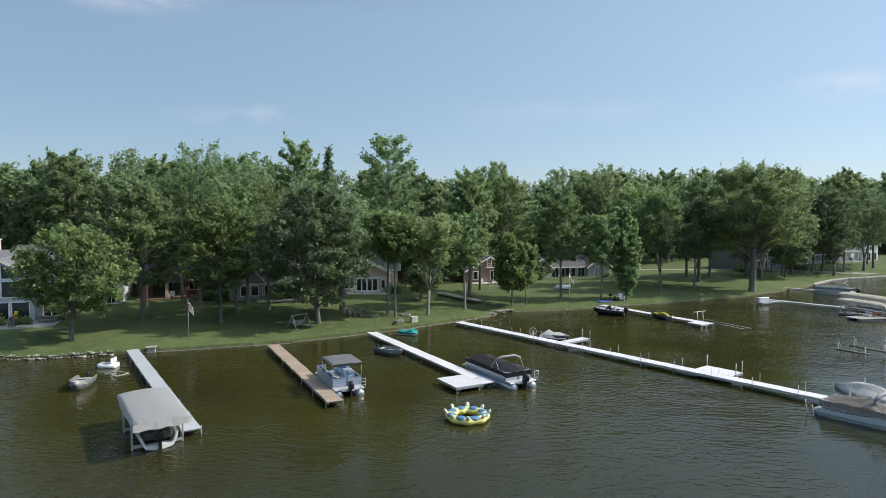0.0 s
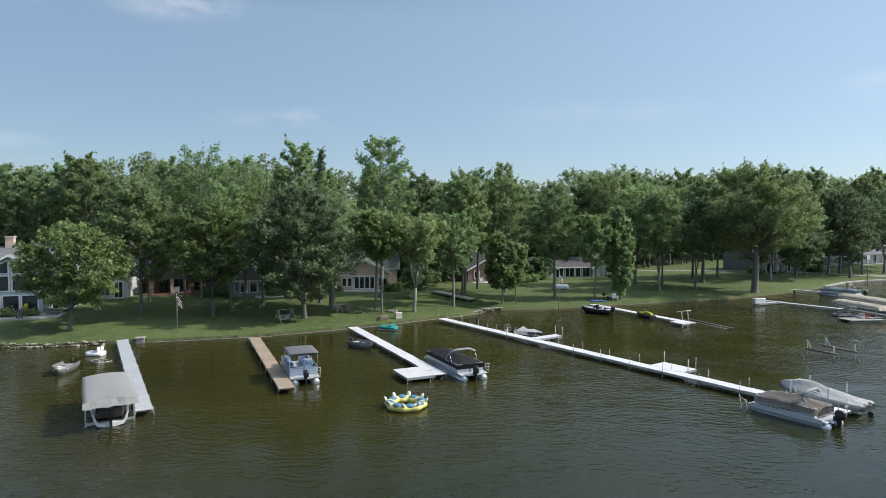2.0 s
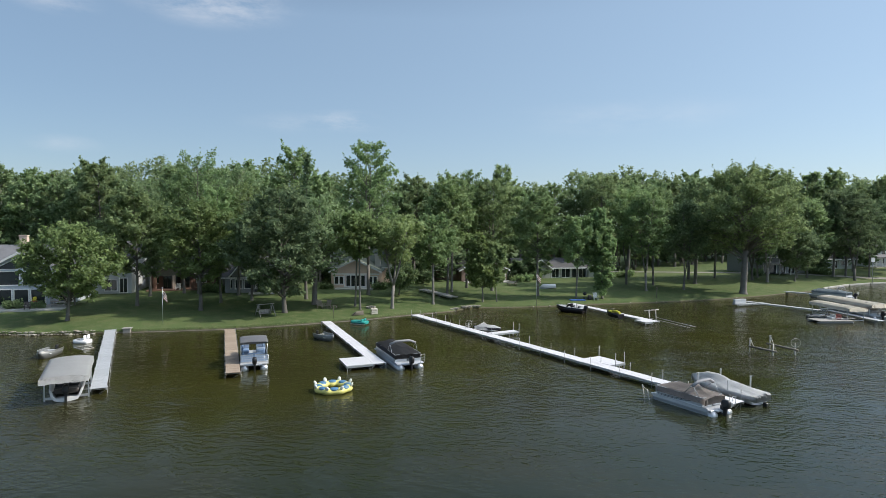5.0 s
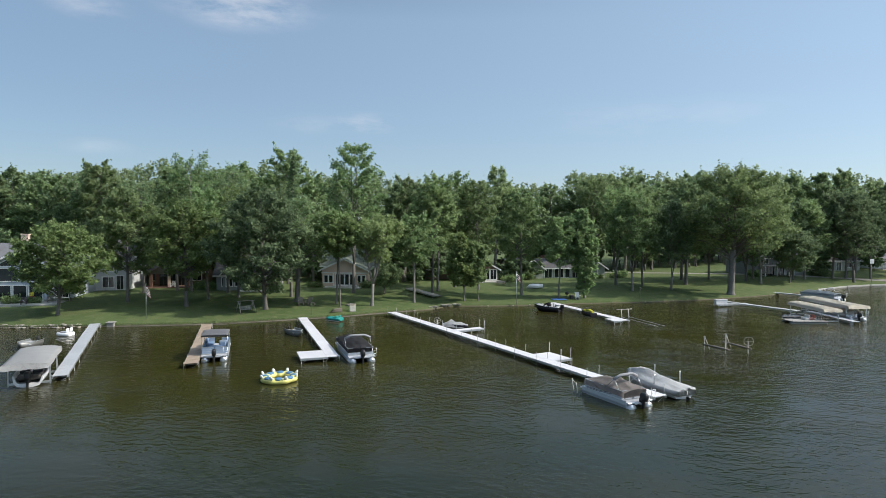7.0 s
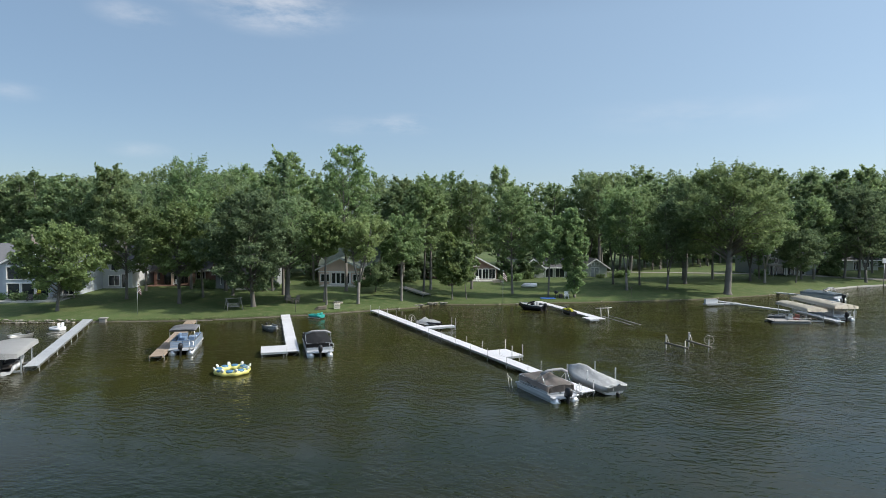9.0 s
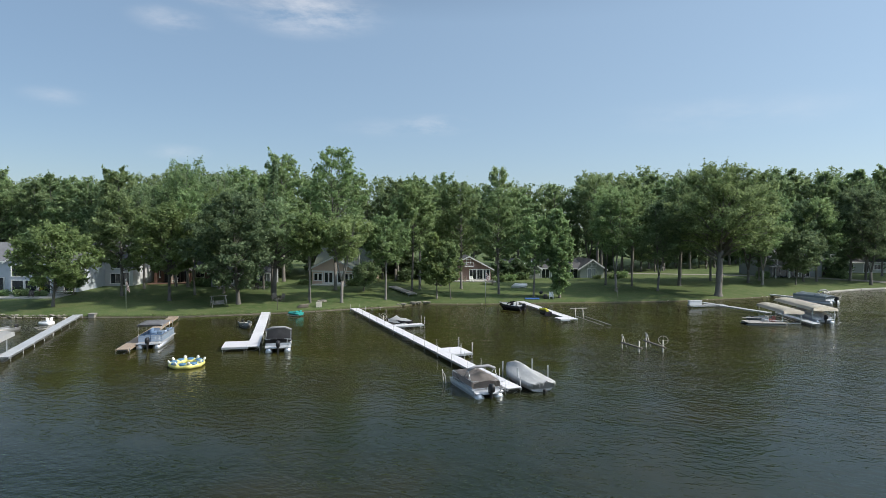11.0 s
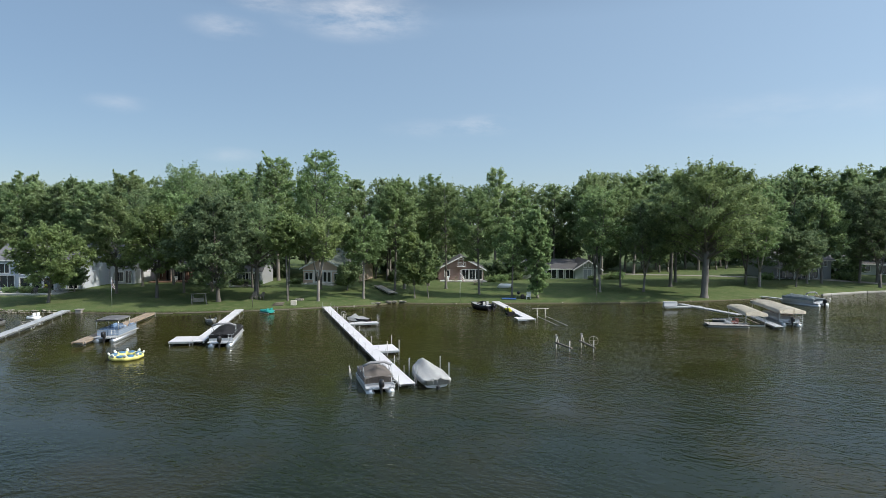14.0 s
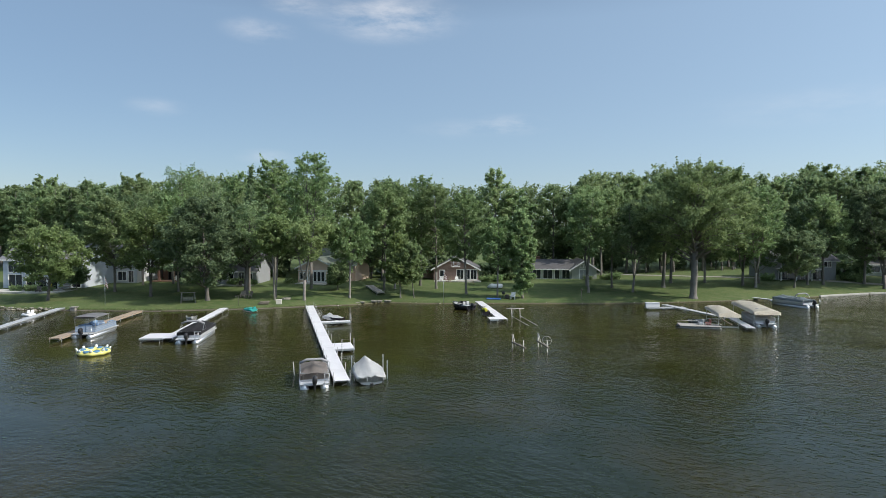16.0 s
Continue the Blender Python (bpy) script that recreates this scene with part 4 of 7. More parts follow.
# ---- houses ----
def pierced(bm, w, h, holes, thick, z0=0.0, y0=0.0, x0=0.0):
    """A wall w wide and h high with rectangular openings (x, z, width, height) right through it."""
    xs = sorted({0.0, w, *[v for x, z, a, b in holes for v in (x, x + a)]})
    zs = sorted({0.0, h, *[v for x, z, a, b in holes for v in (z, z + b)]})
    for xa, xb in zip(xs, xs[1:]):
        run = None
        for za, zb in zip(zs, zs[1:]):
            cx, cz = (xa + xb) / 2, (za + zb) / 2
            if any(x < cx < x + a and z < cz < z + b for x, z, a, b in holes):
                continue
            box(bm, (x0 + cx, y0 + thick / 2, z0 + cz), (xb - xa, thick, zb - za))


def prism(bm, pts, y0, y1):
    """A flat outline in x and z, drawn out from y0 to y1."""
    loft(bm, [[Vector((x, y0, z)) for x, z in pts], [Vector((x, y1, z)) for x, z in pts]], smooth=False)


def window(parent, x, z, w, h, y=0.0, trim=None, glass=None, bars=1, name="window"):
    """Frame, pane and bars, set into an opening."""
    trim, glass = trim or TRIM, glass or GLASS_DARK
    bm = bm_new()
    for cx, cz, sx, sz in ((x + w / 2, z - 0.04, w + 0.24, 0.12), (x + w / 2, z + h + 0.04, w + 0.24, 0.12), (x - 0.05, z + h / 2, 0.12, h - 0.04), (x + w + 0.05, z + h / 2, 0.12, h - 0.04)):
        box(bm, (cx, y - 0.02, cz), (sx, 0.14, sz))
    win = part(name, bm, trim, parent)
    bm = bm_new()
    box(bm, (x + w / 2, y + 0.09, z + h / 2), (w, 0.03, h))
    part("pane", bm, glass, win)
    if bars:
        bm = bm_new()
        for i in range(1, bars + 1):
            box(bm, (x + w * i / (bars + 1), y + 0.05, z + h / 2), (0.06, 0.06, h))
        part("mullion", bm, trim, win)


def gable_roof(parent, x0, x1, y0, y1, eave, ridge, along, mat, over=0.5, trim=None, name="roof"):
    """Two slabs over the block; along: 'x' or 'y', the way of the ridge."""
    t = 0.16
    bm, fm = bm_new(), bm_new()
    if along == "y":
        mid, half = (x0 + x1) / 2, (x1 - x0) / 2
        drop = (ridge - eave) / half * over
        for s in (-1, 1):
            pts = [(mid, ridge + 0.02), (mid + s * (half + over), eave - drop + 0.02), (mid + s * (half + over), eave - drop + t), (mid, ridge + t + 0.02)]
            prism(bm, pts if s < 0 else pts[::-1], y0 - over, y1 + over)
            pts = [(mid, ridge - 0.12), (mid + s * (half + over + 0.02), eave - drop - 0.14), (mid + s * (half + over + 0.02), eave - drop + t - 0.02), (mid, ridge + t)]
            prism(fm, pts if s < 0 else pts[::-1], y0 - over - 0.05, y0 - over - 0.003)
    else:
        mid, half = (y0 + y1) / 2, (y1 - y0) / 2
        drop = (ridge - eave) / half * over
        for s in (-1, 1):
            pts = [(mid, ridge + 0.02), (mid + s * (half + over), eave - drop + 0.02), (mid + s * (half + over), eave - drop + t), (mid, ridge + t + 0.02)]
            loft(bm, [[Vector((x, y, z)) for y, z in pts] for x in (x0 - over, x1 + over)], smooth=False)
        box(fm, ((x0 + x1) / 2, y0 - over - 0.03, eave - drop + 0.04), (x1 - x0 + 2 * over, 0.05, 0.2))
    roof = part(name, bm, mat, parent)
    part("fascia", fm, trim or TRIM, roof)
    return roof


def block(parent, x0, y0, w, d, eave, ridge, along, wall_mat, roof_mat, openings, trim=None, bars=1, name="wall", glass=None):
    """A wing of a house: pierced front, plain sides and back, gables, roof and windows."""
    bm = bm_new()
    pierced(bm, w, eave, openings, 0.2, 0, y0, x0)
    for cx in (x0 + 0.1, x0 + w - 0.1):
        box(bm, (cx, y0 + d / 2 + 0.1, eave / 2), (0.2, d - 0.2, eave))
    box(bm, (x0 + w / 2, y0 + d - 0.1, eave / 2), (w - 0.4, 0.2, eave))
    if along == "y":
        for ya in (y0, y0 + d - 0.2):
            prism(bm, [(x0, eave), (x0 + w, eave), (x0 + w / 2, ridge)], ya, ya + 0.2)
    else:
        for xa in (x0, x0 + w - 0.2):
            loft(bm, [[Vector((xx, y0, eave)), Vector((xx, y0 + d, eave)), Vector((xx, y0 + d / 2, ridge))] for xx in (xa, xa + 0.2)], smooth=False)
    part(name, bm, wall_mat, parent)
    for x, z, a, b in openings:
        window(parent, x0 + x, z, a, b, y0, trim, glass, bars if a > 0.9 else 0)
    gable_roof(parent, x0, x0 + w, y0, y0 + d, eave, ridge, along, roof_mat, trim=trim)


def porch(parent, x0, x1, y0, y1, h, roof_mat, posts, post_mat=None):
    bm = bm_new()
    loft(bm, [[Vector((x, y0, h - 0.25)), Vector((x, y1, h + 0.35)), Vector((x, y1, h + 0.5)), Vector((x, y0, h - 0.1))] for x in (x0, x1)], smooth=False)
    part("porch_roof", bm, roof_mat, parent)
    bm = bm_new()
    box(bm, ((x0 + x1) / 2, (y0 + y1) / 2, 0.1), (x1 - x0, y1 - y0, 0.25))
    part("porch_floor", bm, CONCRETE, parent)
    for i in range(posts):
        bm = bm_new()
        box(bm, (x0 + 0.25 + (x1 - x0 - 0.5) * i / (posts - 1), y0 + 0.25, h / 2 - 0.05), (0.16, 0.16, h - 0.25), bev=0.01)
        part("porch_post", bm, post_mat or TRIM, parent)


def chimney(parent, x, y, z0, z1, mat):
    bm = bm_new()
    box(bm, (x, y, (z0 + z1) / 2), (0.9, 0.7, z1 - z0))
    box(bm, (x, y, z1), (1.05, 0.85, 0.15))
    part("chimney", bm, mat, parent)


HOUSES = "lakeside houses"


def house_at(x, y, rz, label, z=None, size=1.0):
    return thing("house", pose(x, y, (lawn_z(x, y) if z is None else z) - 0.15, 0, 0, rz) @ Matrix.Scale(size, 4), label, "house", HOUSES)


# pale blue house with a glazed gable
h = house_at(-57.2, 60.8, 21, "pale blue two-storey house with glazed gable and grey roof", 1.05)
block(h, 0, 1.5, 14.2, 9, 5.2, 7.6, "x", SIDING_BLUE, ROOF_GREY, [(1, 2.9, 1.6, 1.5), (1, 0.5, 2.4, 2.0), (12.2, 0.4, 1.5, 2.0), (12.2, 2.9, 1.3, 1.3)])
block(h, 5.6, -1.0, 6.4, 4, 5.2, 7.0, "y", SIDING_BLUE, ROOF_GREY, [(0.5, 0.3, 1.6, 2.0), (2.4, 0.3, 1.6, 2.0), (4.3, 0.3, 1.6, 2.0), (0.5, 2.9, 2.5, 1.7), (3.4, 2.9, 2.5, 1.7)], bars=0)
for s in (-1, 1):
    # sloping panes that follow the gable
    bm = bm_new()
    slope = [(8.8 + s * 0.12, 4.85), (8.8 + s * 2.7, 4.85), (8.8 + s * 2.7, 5.15), (8.8 + s * 0.12, 6.55)]
    prism(bm, slope if s > 0 else slope[::-1], -1.06, -1.004)
    win = part("window", bm, TRIM, h, "sloping gable window")
    bm = bm_new()
    slope = [(8.8 + s * 0.24, 4.95), (8.8 + s * 2.58, 4.95), (8.8 + s * 2.58, 5.08), (8.8 + s * 0.24, 6.35)]
    prism(bm, slope if s > 0 else slope[::-1], -1.085, -1.064)
    part("pane", bm, GLASS_DARK, win)
chimney(h, 6.4, 6.0, 6.2, 9.0, SIDING_TAN)
bm = bm_new()
box(bm, (7.5, -3.2, 0.0), (14.5, 4.2, 0.5))
part("terrace", bm, CONCRETE, h)

# grey-white house with a porch
h = house_at(-54.7, 72.5, 20, "grey-white two-storey house with glazed green-roofed porch")
block(h, 0, 0, 12.2, 9, 4.9, 7.6, "x", SIDING_PALE, ROOF, [(1.0, 0.3, 2.2, 2.1), (4.2, 0.3, 2.2, 2.1), (8.6, 0.6, 1.6, 1.6), (10.6, 0.3, 1.0, 2.1), (1.4, 3.1, 1.2, 1.3), (5.0, 3.1, 1.2, 1.3), (9.0, 3.1, 1.2, 1.3)])
porch(h, -0.5, 7.5, -2.4, 0.0, 2.9, COVER_GREEN, 5)

# brick cottage
h = house_at(-44.2, 81.8, 23, "small red brick cottage with dark roof and pillared porch")
block(h, 0, 2.4, 9.0, 7, 2.6, 5.0, "x", BRICK, ROOF, [(0.6, 0.9, 1.2, 1.2), (6.9, 0.9, 1.4, 1.2)])
gable_roof(h, 1.2, 7.2, -2.3, -0.9, 2.6, 4.3, "y", ROOF, 0.4, TRIM_DARK, "porch_roof")
bm = bm_new()
prism(bm, [(1.3, 2.6), (7.1, 2.6), (4.2, 4.25)], -2.2, -2.08)
box(bm, (4.2, -2.14, 2.48), (5.8, 0.2, 0.24))
part("porch_gable", bm, TIMBER_WALL, h)
block(h, 1.6, 0.0, 5.2, 5.0, 2.6, 4.3, "y", BRICK, ROOF, [(0.7, 0.15, 1.1, 2.0), (2.1, 0.15, 1.1, 2.0), (3.4, 0.15, 1.1, 2.0)], TRIM_DARK)
bm = bm_new()
box(bm, (4.2, -1.6, 0.12), (7.6, 3.2, 0.35))
part("brick_terrace", bm, BRICK, h)
for x in (1.5, 4.2, 6.9):
    bm = bm_new()
    box(bm, (x, -2.14, 1.3), (0.42, 0.3, 2.3))
    part("porch_post", bm, SIDING_TAN if x == 4.2 else BRICK, h)

# grey cottage
h = house_at(-30.1, 79.7, 22, "grey cottage with white-framed windows under the trees")
block(h, 0, 0, 9.5, 8, 2.7, 5.4, "x", SIDING_GREY, ROOF, [(0.8, 0.8, 0.9, 1.3), (2.2, 0.8, 0.9, 1.3), (3.4, 0.8, 0.9, 1.3), (4.6, 0.8, 0.9, 1.3), (6.4, 0.15, 1.0, 2.1), (7.9, 0.8, 1.0, 1.3)])
block(h, 1.0, -0.4, 3.2, 4.0, 3.0, 5.0, "y", SIDING_GREY, ROOF, [(0.5, 0.8, 0.9, 1.3), (1.8, 0.8, 0.9, 1.3)])
block(h, 4.6, 1.2, 2.6, 3.2, 4.3, 5.3, "y", SIDING_GREY, ROOF, [(0.5, 3.3, 0.7, 0.8), (1.4, 3.3, 0.7, 0.8)], name="dormer_wall")
chimney(h, 0.2, 3.0, 2.0, 6.4, BRICK)
bm = bm_new()
box(bm, (6.5, -1.3, 0.1), (6.0, 2.6, 0.3))
part("terrace", bm, CONCRETE, h)

# tan cottage with gable to the lake
h = house_at(-16.8, 89.5, 9, "tan cottage with broad low gable and white window frames")
block(h, 0, 0, 7.6, 9, 2.95, 4.75, "y", SIDING_TAN, ROOF_GREEN, [(0.4, 0.8, 0.6, 1.2), (1.2, 0.8, 0.6, 1.2), (2.3, 0.45, 0.62, 1.75), (3.1, 0.45, 0.62, 1.75), (3.9, 0.45, 0.62, 1.75), (4.7, 0.45, 0.62, 1.75), (6.0, 0.8, 0.5, 1.2), (6.75, 0.8, 0.5, 1.2)], bars=0)
block(h, -1.2, 6.0, 10.0, 7, 3.4, 6.0, "x", SIDING_TAN, ROOF_GREEN, [])
bm = bm_new()
box(bm, (3.8, -0.06, 2.42), (7.7, 0.12, 0.2))
part("fascia_beam", bm, TRIM, h)
bm = bm_new()
box(bm, (3.9, -0.05, 0.34), (4.0, 0.1, 0.22))
part("door_sill", bm, TRIM, h)
chimney(h, 7.0, 4.0, 3.2, 5.4, CONCRETE)
bm = bm_new()
box(bm, (3.8, -1.4, 0.1), (6.0, 2.6, 0.3))
part("terrace", bm, CONCRETE, h)
for x in (2.0, 5.55):
    bm = bm_new()
    box(bm, (x, -0.1, 1.25), (0.14, 0.14, 2.3))
    part("porch_post", bm, TRIM, h)

# brown shingled cottage
h = house_at(2.3, 107.8, 21, "brown-rose shingled cottage with white-trimmed gable and screened porch", None, 1.06)
block(h, 0, 0, 8.4, 9, 2.3, 4.5, "y", SIDING_ROSE, ROOF, [(1.2, 0.75, 0.85, 1.25), (4.4, 0.35, 1.2, 1.75), (5.8, 0.35, 1.0, 1.75), (7.0, 0.35, 1.1, 1.75)])
window(h, 3.85, 3.0, 0.7, 0.95, 0)
bm = bm_new()
box(bm, (4.2, -0.45, 2.72), (1.6, 0.9, 0.1))
for x in (3.45, 4.95):
    box(bm, (x, -0.85, 3.1), (0.06, 0.06, 0.7))
box(bm, (4.2, -0.85, 3.45), (1.6, 0.06, 0.06))
part("balcony", bm, TRIM, h)
block(h, -4.0, 3.0, 4.0, 6, 2.2, 3.6, "x", SIDING_ROSE, ROOF, [])
bm = bm_new()
box(bm, (4.6, -1.5, 0.08), (8.6, 2.8, 0.25))
part("terrace", bm, CONCRETE, h)

# long sage cottage
h = house_at(16.6, 117.7, 20.5, "long low sage-grey cottage with white sliding doors and cross gable", None, 1.1)
block(h, -3.4, 0.6, 13.8, 8, 2.1, 3.5, "x", SIDING_SAGE, ROOF, [(0.6, 0.7, 1.0, 1.1), (2.2, 0.7, 0.8, 1.1), (3.9, 0.3, 0.9, 1.6), (5.1, 0.7, 0.8, 1.1), (6.4, 0.2, 1.4, 1.75), (8.3, 0.2, 1.7, 1.75), (10.4, 0.2, 0.9, 1.75), (11.8, 0.2, 1.4, 1.75)])
block(h, 10.0, -0.2, 4.6, 8.6, 2.1, 3.6, "y", SIDING_SAGE, ROOF, [(1.5, 0.2, 1.5, 1.75)], glass=CURTAIN)
block(h, -1.6, 0.0, 4.0, 5, 2.1, 3.6, "y", SIDING_SAGE, ROOF, [(1.0, 0.5, 0.9, 1.3)])
chimney(h, 4.2, 5.0, 3.0, 4.1, BRICK)
window(h, 11.6, 2.35, 0.5, 0.6, -0.2)
window(h, 12.5, 2.35, 0.5, 0.6, -0.2)

# large white house on the eastern lawn
h = house_at(64.4, 133.6, 24, "large grey house with deep shaded lower floor under trees")
block(h, 0, 0, 12.0, 10, 4.0, 6.0, "x", SIDING_GREY, ROOF, [(0.8, 0.2, 3.4, 1.9), (5.0, 0.2, 1.6, 1.9), (7.4, 0.2, 1.8, 1.9), (1.2, 2.7, 1.4, 1.1), (5.0, 2.7, 1.4, 1.1), (9.6, 2.7, 1.4, 1.1)])
bm = bm_new()
box(bm, (3.0, -1.2, 2.35), (6.4, 2.2, 0.15))
part("deck", bm, PLANK_GREY, h)
for x in (0.0, 3.0, 6.0):
    bm = bm_new()
    box(bm, (x, -2.1, 1.15), (0.16, 0.16, 2.25))
    part("deck_post", bm, TRIM, h)

# grey ranch house beyond
h = house_at(79.6, 148.9, 22, "low grey ranch house with dark windows behind the lawn")
block(h, 0, 0, 15.0, 8, 2.6, 4.0, "x", SIDING_SAGE, ROOF, [(1.0, 0.9, 1.4, 1.1), (4.0, 0.9, 2.0, 1.1), (8.5, 0.3, 1.2, 1.8), (11.0, 0.9, 1.6, 1.1)])

# white pillared house far along the shore
h = house_at(99.9, 161.5, 28, "white pillared two-storey house above the sea wall")
block(h, 0, 0, 22.0, 10, 5.0, 7.6, "x", SIDING_WHITE, ROOF_GREY, [(1.4, 0.9, 1.0, 1.3), (5.0, 0.9, 1.0, 1.3), (8.2, 0.3, 1.0, 2.0), (19.4, 0.9, 1.2, 1.3), (1.4, 3.1, 1.2, 1.2), (5.0, 3.1, 1.2, 1.2), (9.0, 3.1, 1.2, 1.2), (14.4, 3.1, 1.2, 1.2), (18.4, 3.1, 1.2, 1.2)])
porch(h, -0.5, 10.5, -2.6, 0, 2.8, ROOF_GREY, 6)
block(h, 12, -2.0, 6.0, 6, 4.4, 6.6, "y", SIDING_WHITE, ROOF_GREY, [(0.6, 0.3, 2.0, 2.0), (3.4, 0.3, 2.0, 2.0), (2.2, 3.0, 1.6, 1.1)])

# ---- docks ----
DOCKS = "docks along the shore"


def slats(w, length, pitch, thick=0.04, gap=0.014):
    """One lift-out deck panel, ribbed across like the slats that it is pressed or nailed from."""
    bm = bm_new()
    n = max(1, round(length / pitch))
    a = length / n
    top, low = thick / 2, thick / 2 - 0.012
    line = []
    for i in range(n):
        y0, y1 = a * i, a * (i + 1)
        line += [(y0, low), (y0 + gap / 2, low), (y0 + gap / 2, top), (y1 - gap / 2, top), (y1 - gap / 2, low)]
    line += [(length, low), (length, -thick / 2), (0, -thick / 2)]
    loft(bm, [[Vector((x, y, z)) for y, z in line] for x in (-w / 2, w / 2)], smooth=False)
    return bm


def dock(name, p, q, w, z, deck_mat, label, panel=1.22, pitch=0.14, leg_every=3.05, posts=0.0, group=DOCKS, rail_mat=None, legs=True, both=True):
    """A pipe dock from the shore end p to the lake end q; local +y runs from p to q."""
    length = math.dist(p, q)
    root = thing(name, pose(p[0], p[1], 0, 0, 0, heading(p, q)), label, "dock", group)
    n = max(1, round(length / panel))
    me = None
    for i in range(n):
        if me is None:
            b = part("deck_panel", slats(w, length / n - 0.01, pitch), deck_mat, root)
            me = b.data
            b.matrix_basis = Matrix.Translation((0, 0, z - 0.02))
        else:
            again("deck_panel", me, root, pose(0.006 * math.sin(3.1 * i), length / n * i, z - 0.02 + 0.006 * math.sin(1.9 * i), 0, 0.25 * math.sin(2.7 * i)))
    for s in (-1, 1):
        bm = bm_new()
        box(bm, (s * (w / 2 - 0.03), length / 2, z - 0.12), (0.05, length, 0.15))
        part("side_rail", bm, rail_mat or ALU, root)
    k = max(2, round(length / leg_every) + 1)
    for i in range(k):
        y = 0.25 + (length - 0.5) * i / (k - 1)
        bm = bm_new()
        for s in (-1, 1):
            hgt = z + 0.05 if not posts else z + posts * (0.85 + 0.3 * ((i * 7 + (s > 0) * 3) % 5) / 4)
            if posts and not both and s < 0:
                hgt = z + 0.05
            rod(bm, (s * (w / 2 + 0.05), y, -1.6), (s * (w / 2 + 0.05), y, hgt), 0.021, 8)
            box(bm, (s * (w / 2 + 0.03), y, z - 0.1), (0.09, 0.1, 0.16))
        rod(bm, (-w / 2, y, z - 0.16), (w / 2, y, z - 0.16), 0.025, 6)
        if legs:
            rod(bm, (-w / 2, y, z - 0.2), (w / 2, y, z - 0.75), 0.015, 5)
        part("leg_frame", bm, STEEL, root)
    return root


dock("dock", (-28.7, 53.1), (-14.0, 32.7), 0.98, 0.45, DECK_GREY, "long narrow light grey aluminium dock on pipe legs")
dock("dock", (-16.6, 55.6), (-7.1, 38.2), 1.05, 0.45, PLANK, "narrow brown wooden plank dock on pipe legs", rail_mat=PLANK)
d3 = dock("dock", (-8.3, 62.35), (3.07, 42.94), 1.04, 0.45, DECK_WHITE, "white panelled dock ending in a square platform")


def platform(parent, p, q, w, d, z, deck_mat, name="platform"):
    """A square deck beside a dock, of panels on its own frame; p: centre of its near edge in the dock's local metres, reaching by w along +-x."""
    bm = slats(d - 0.02, abs(w), 0.3)
    bmesh.ops.transform(bm, verts=bm.verts[:], matrix=Matrix.Translation((p[0] if w > 0 else p[0] + w, p[1] + d / 2, z - 0.02)) @ Matrix.Rotation(radians(-90), 4, "Z") @ Matrix.Diagonal((-1, 1, 1, 1)))
    deck = part(name, bm, deck_mat, parent)
    bm = bm_new()
    for y in (p[1] + 0.03, p[1] + d - 0.03):
        box(bm, (p[0] + w / 2, y, z - 0.12), (abs(w), 0.05, 0.15))
    for x in (p[0] + math.copysign(0.03, w), p[0] + w - math.copysign(0.03, w)):
        box(bm, (x, p[1] + d / 2, z - 0.12), (0.05, d - 0.12, 0.15))
    part("platform_frame", bm, ALU, deck)
    for x in (p[0] + w * 0.12, p[0] + w - math.copysign(0.1, w)):
        for y in (p[1] + 0.1, p[1] + d - 0.1):
            bm = bm_new()
            rod(bm, (x, y, -1.6), (x, y, z - 0.05), 0.03, 8)
            rod(bm, (x, y, z - 0.55), (x - math.copysign(0.4, w), y, z - 0.15), 0.018, 6)
            part("platform_leg", bm, STEEL, deck)
    return deck


L3 = math.dist((-8.3, 62.35), (3.07, 42.94))
platform(d3, (0.53, L3 - 2.92), None, 2.2, 2.9, 0.45, DECK_WHITE)

d4 = dock("dock", (0.85, 69.2), (28.3, 36.3), 1.1, 0.45, DECK_WHITE, "very long white dock lined with upright pipe posts", posts=0.62)
math.dist((0.85, 69.2), (28.3, 36.3))
platform(d4, (-0.56, 28.6), None, -1.8, 2.9, 0.45, DECK_WHITE)
for x, y in ((-2.3, 28.65), (-2.3, 31.45), (-1.2, 31.5)):
    bm = bm_new()
    rod(bm, (x, y, -1.6), (x, y, 1.35), 0.035, 8)
    part("corner_post", bm, STEEL, d4)
platform(d4, (-0.56, 14.75), None, -3.35, 0.95, 0.45, DECK_WHITE, "side_deck")
for x, y in ((-3.95, 14.75), (-3.95, 15.7)):
    bm = bm_new()
    rod(bm, (x, y, -1.6), (x, y, 1.3), 0.03, 8)
    part("corner_post", bm, STEEL, d4)

d5 = dock("dock", (20.9, 84.0), (29.8, 68.95), 1.1, 0.45, DECK_WHITE, "short white dock with square end platform")
L5 = math.dist((20.9, 84.0), (29.8, 68.95))
platform(d5, (0.56, L5 - 1.9), None, 1.1, 1.9, 0.45, DECK_WHITE)

dock("dock", (46.70, 91.90), (53.80, 83.00), 0.95, 0.45, DECK_GREY, "weathered pale dock running out from the lawn")
dock("dock", (44.5, 87.8), (49.5, 90.3), 1.0, 0.4, DECK_GREY, "pale floating dock frame with white storage bench")
dock("dock", (55.00, 83.40), (57.00, 74.40), 0.95, 0.42, DECK_GREY, "weathered pale dock between covered boat lifts")
dock("dock", (58.9, 108.1), (63.0, 104.5), 0.8, 0.4, DECK_GREY, "short pale dock beside the covered pontoon boat")

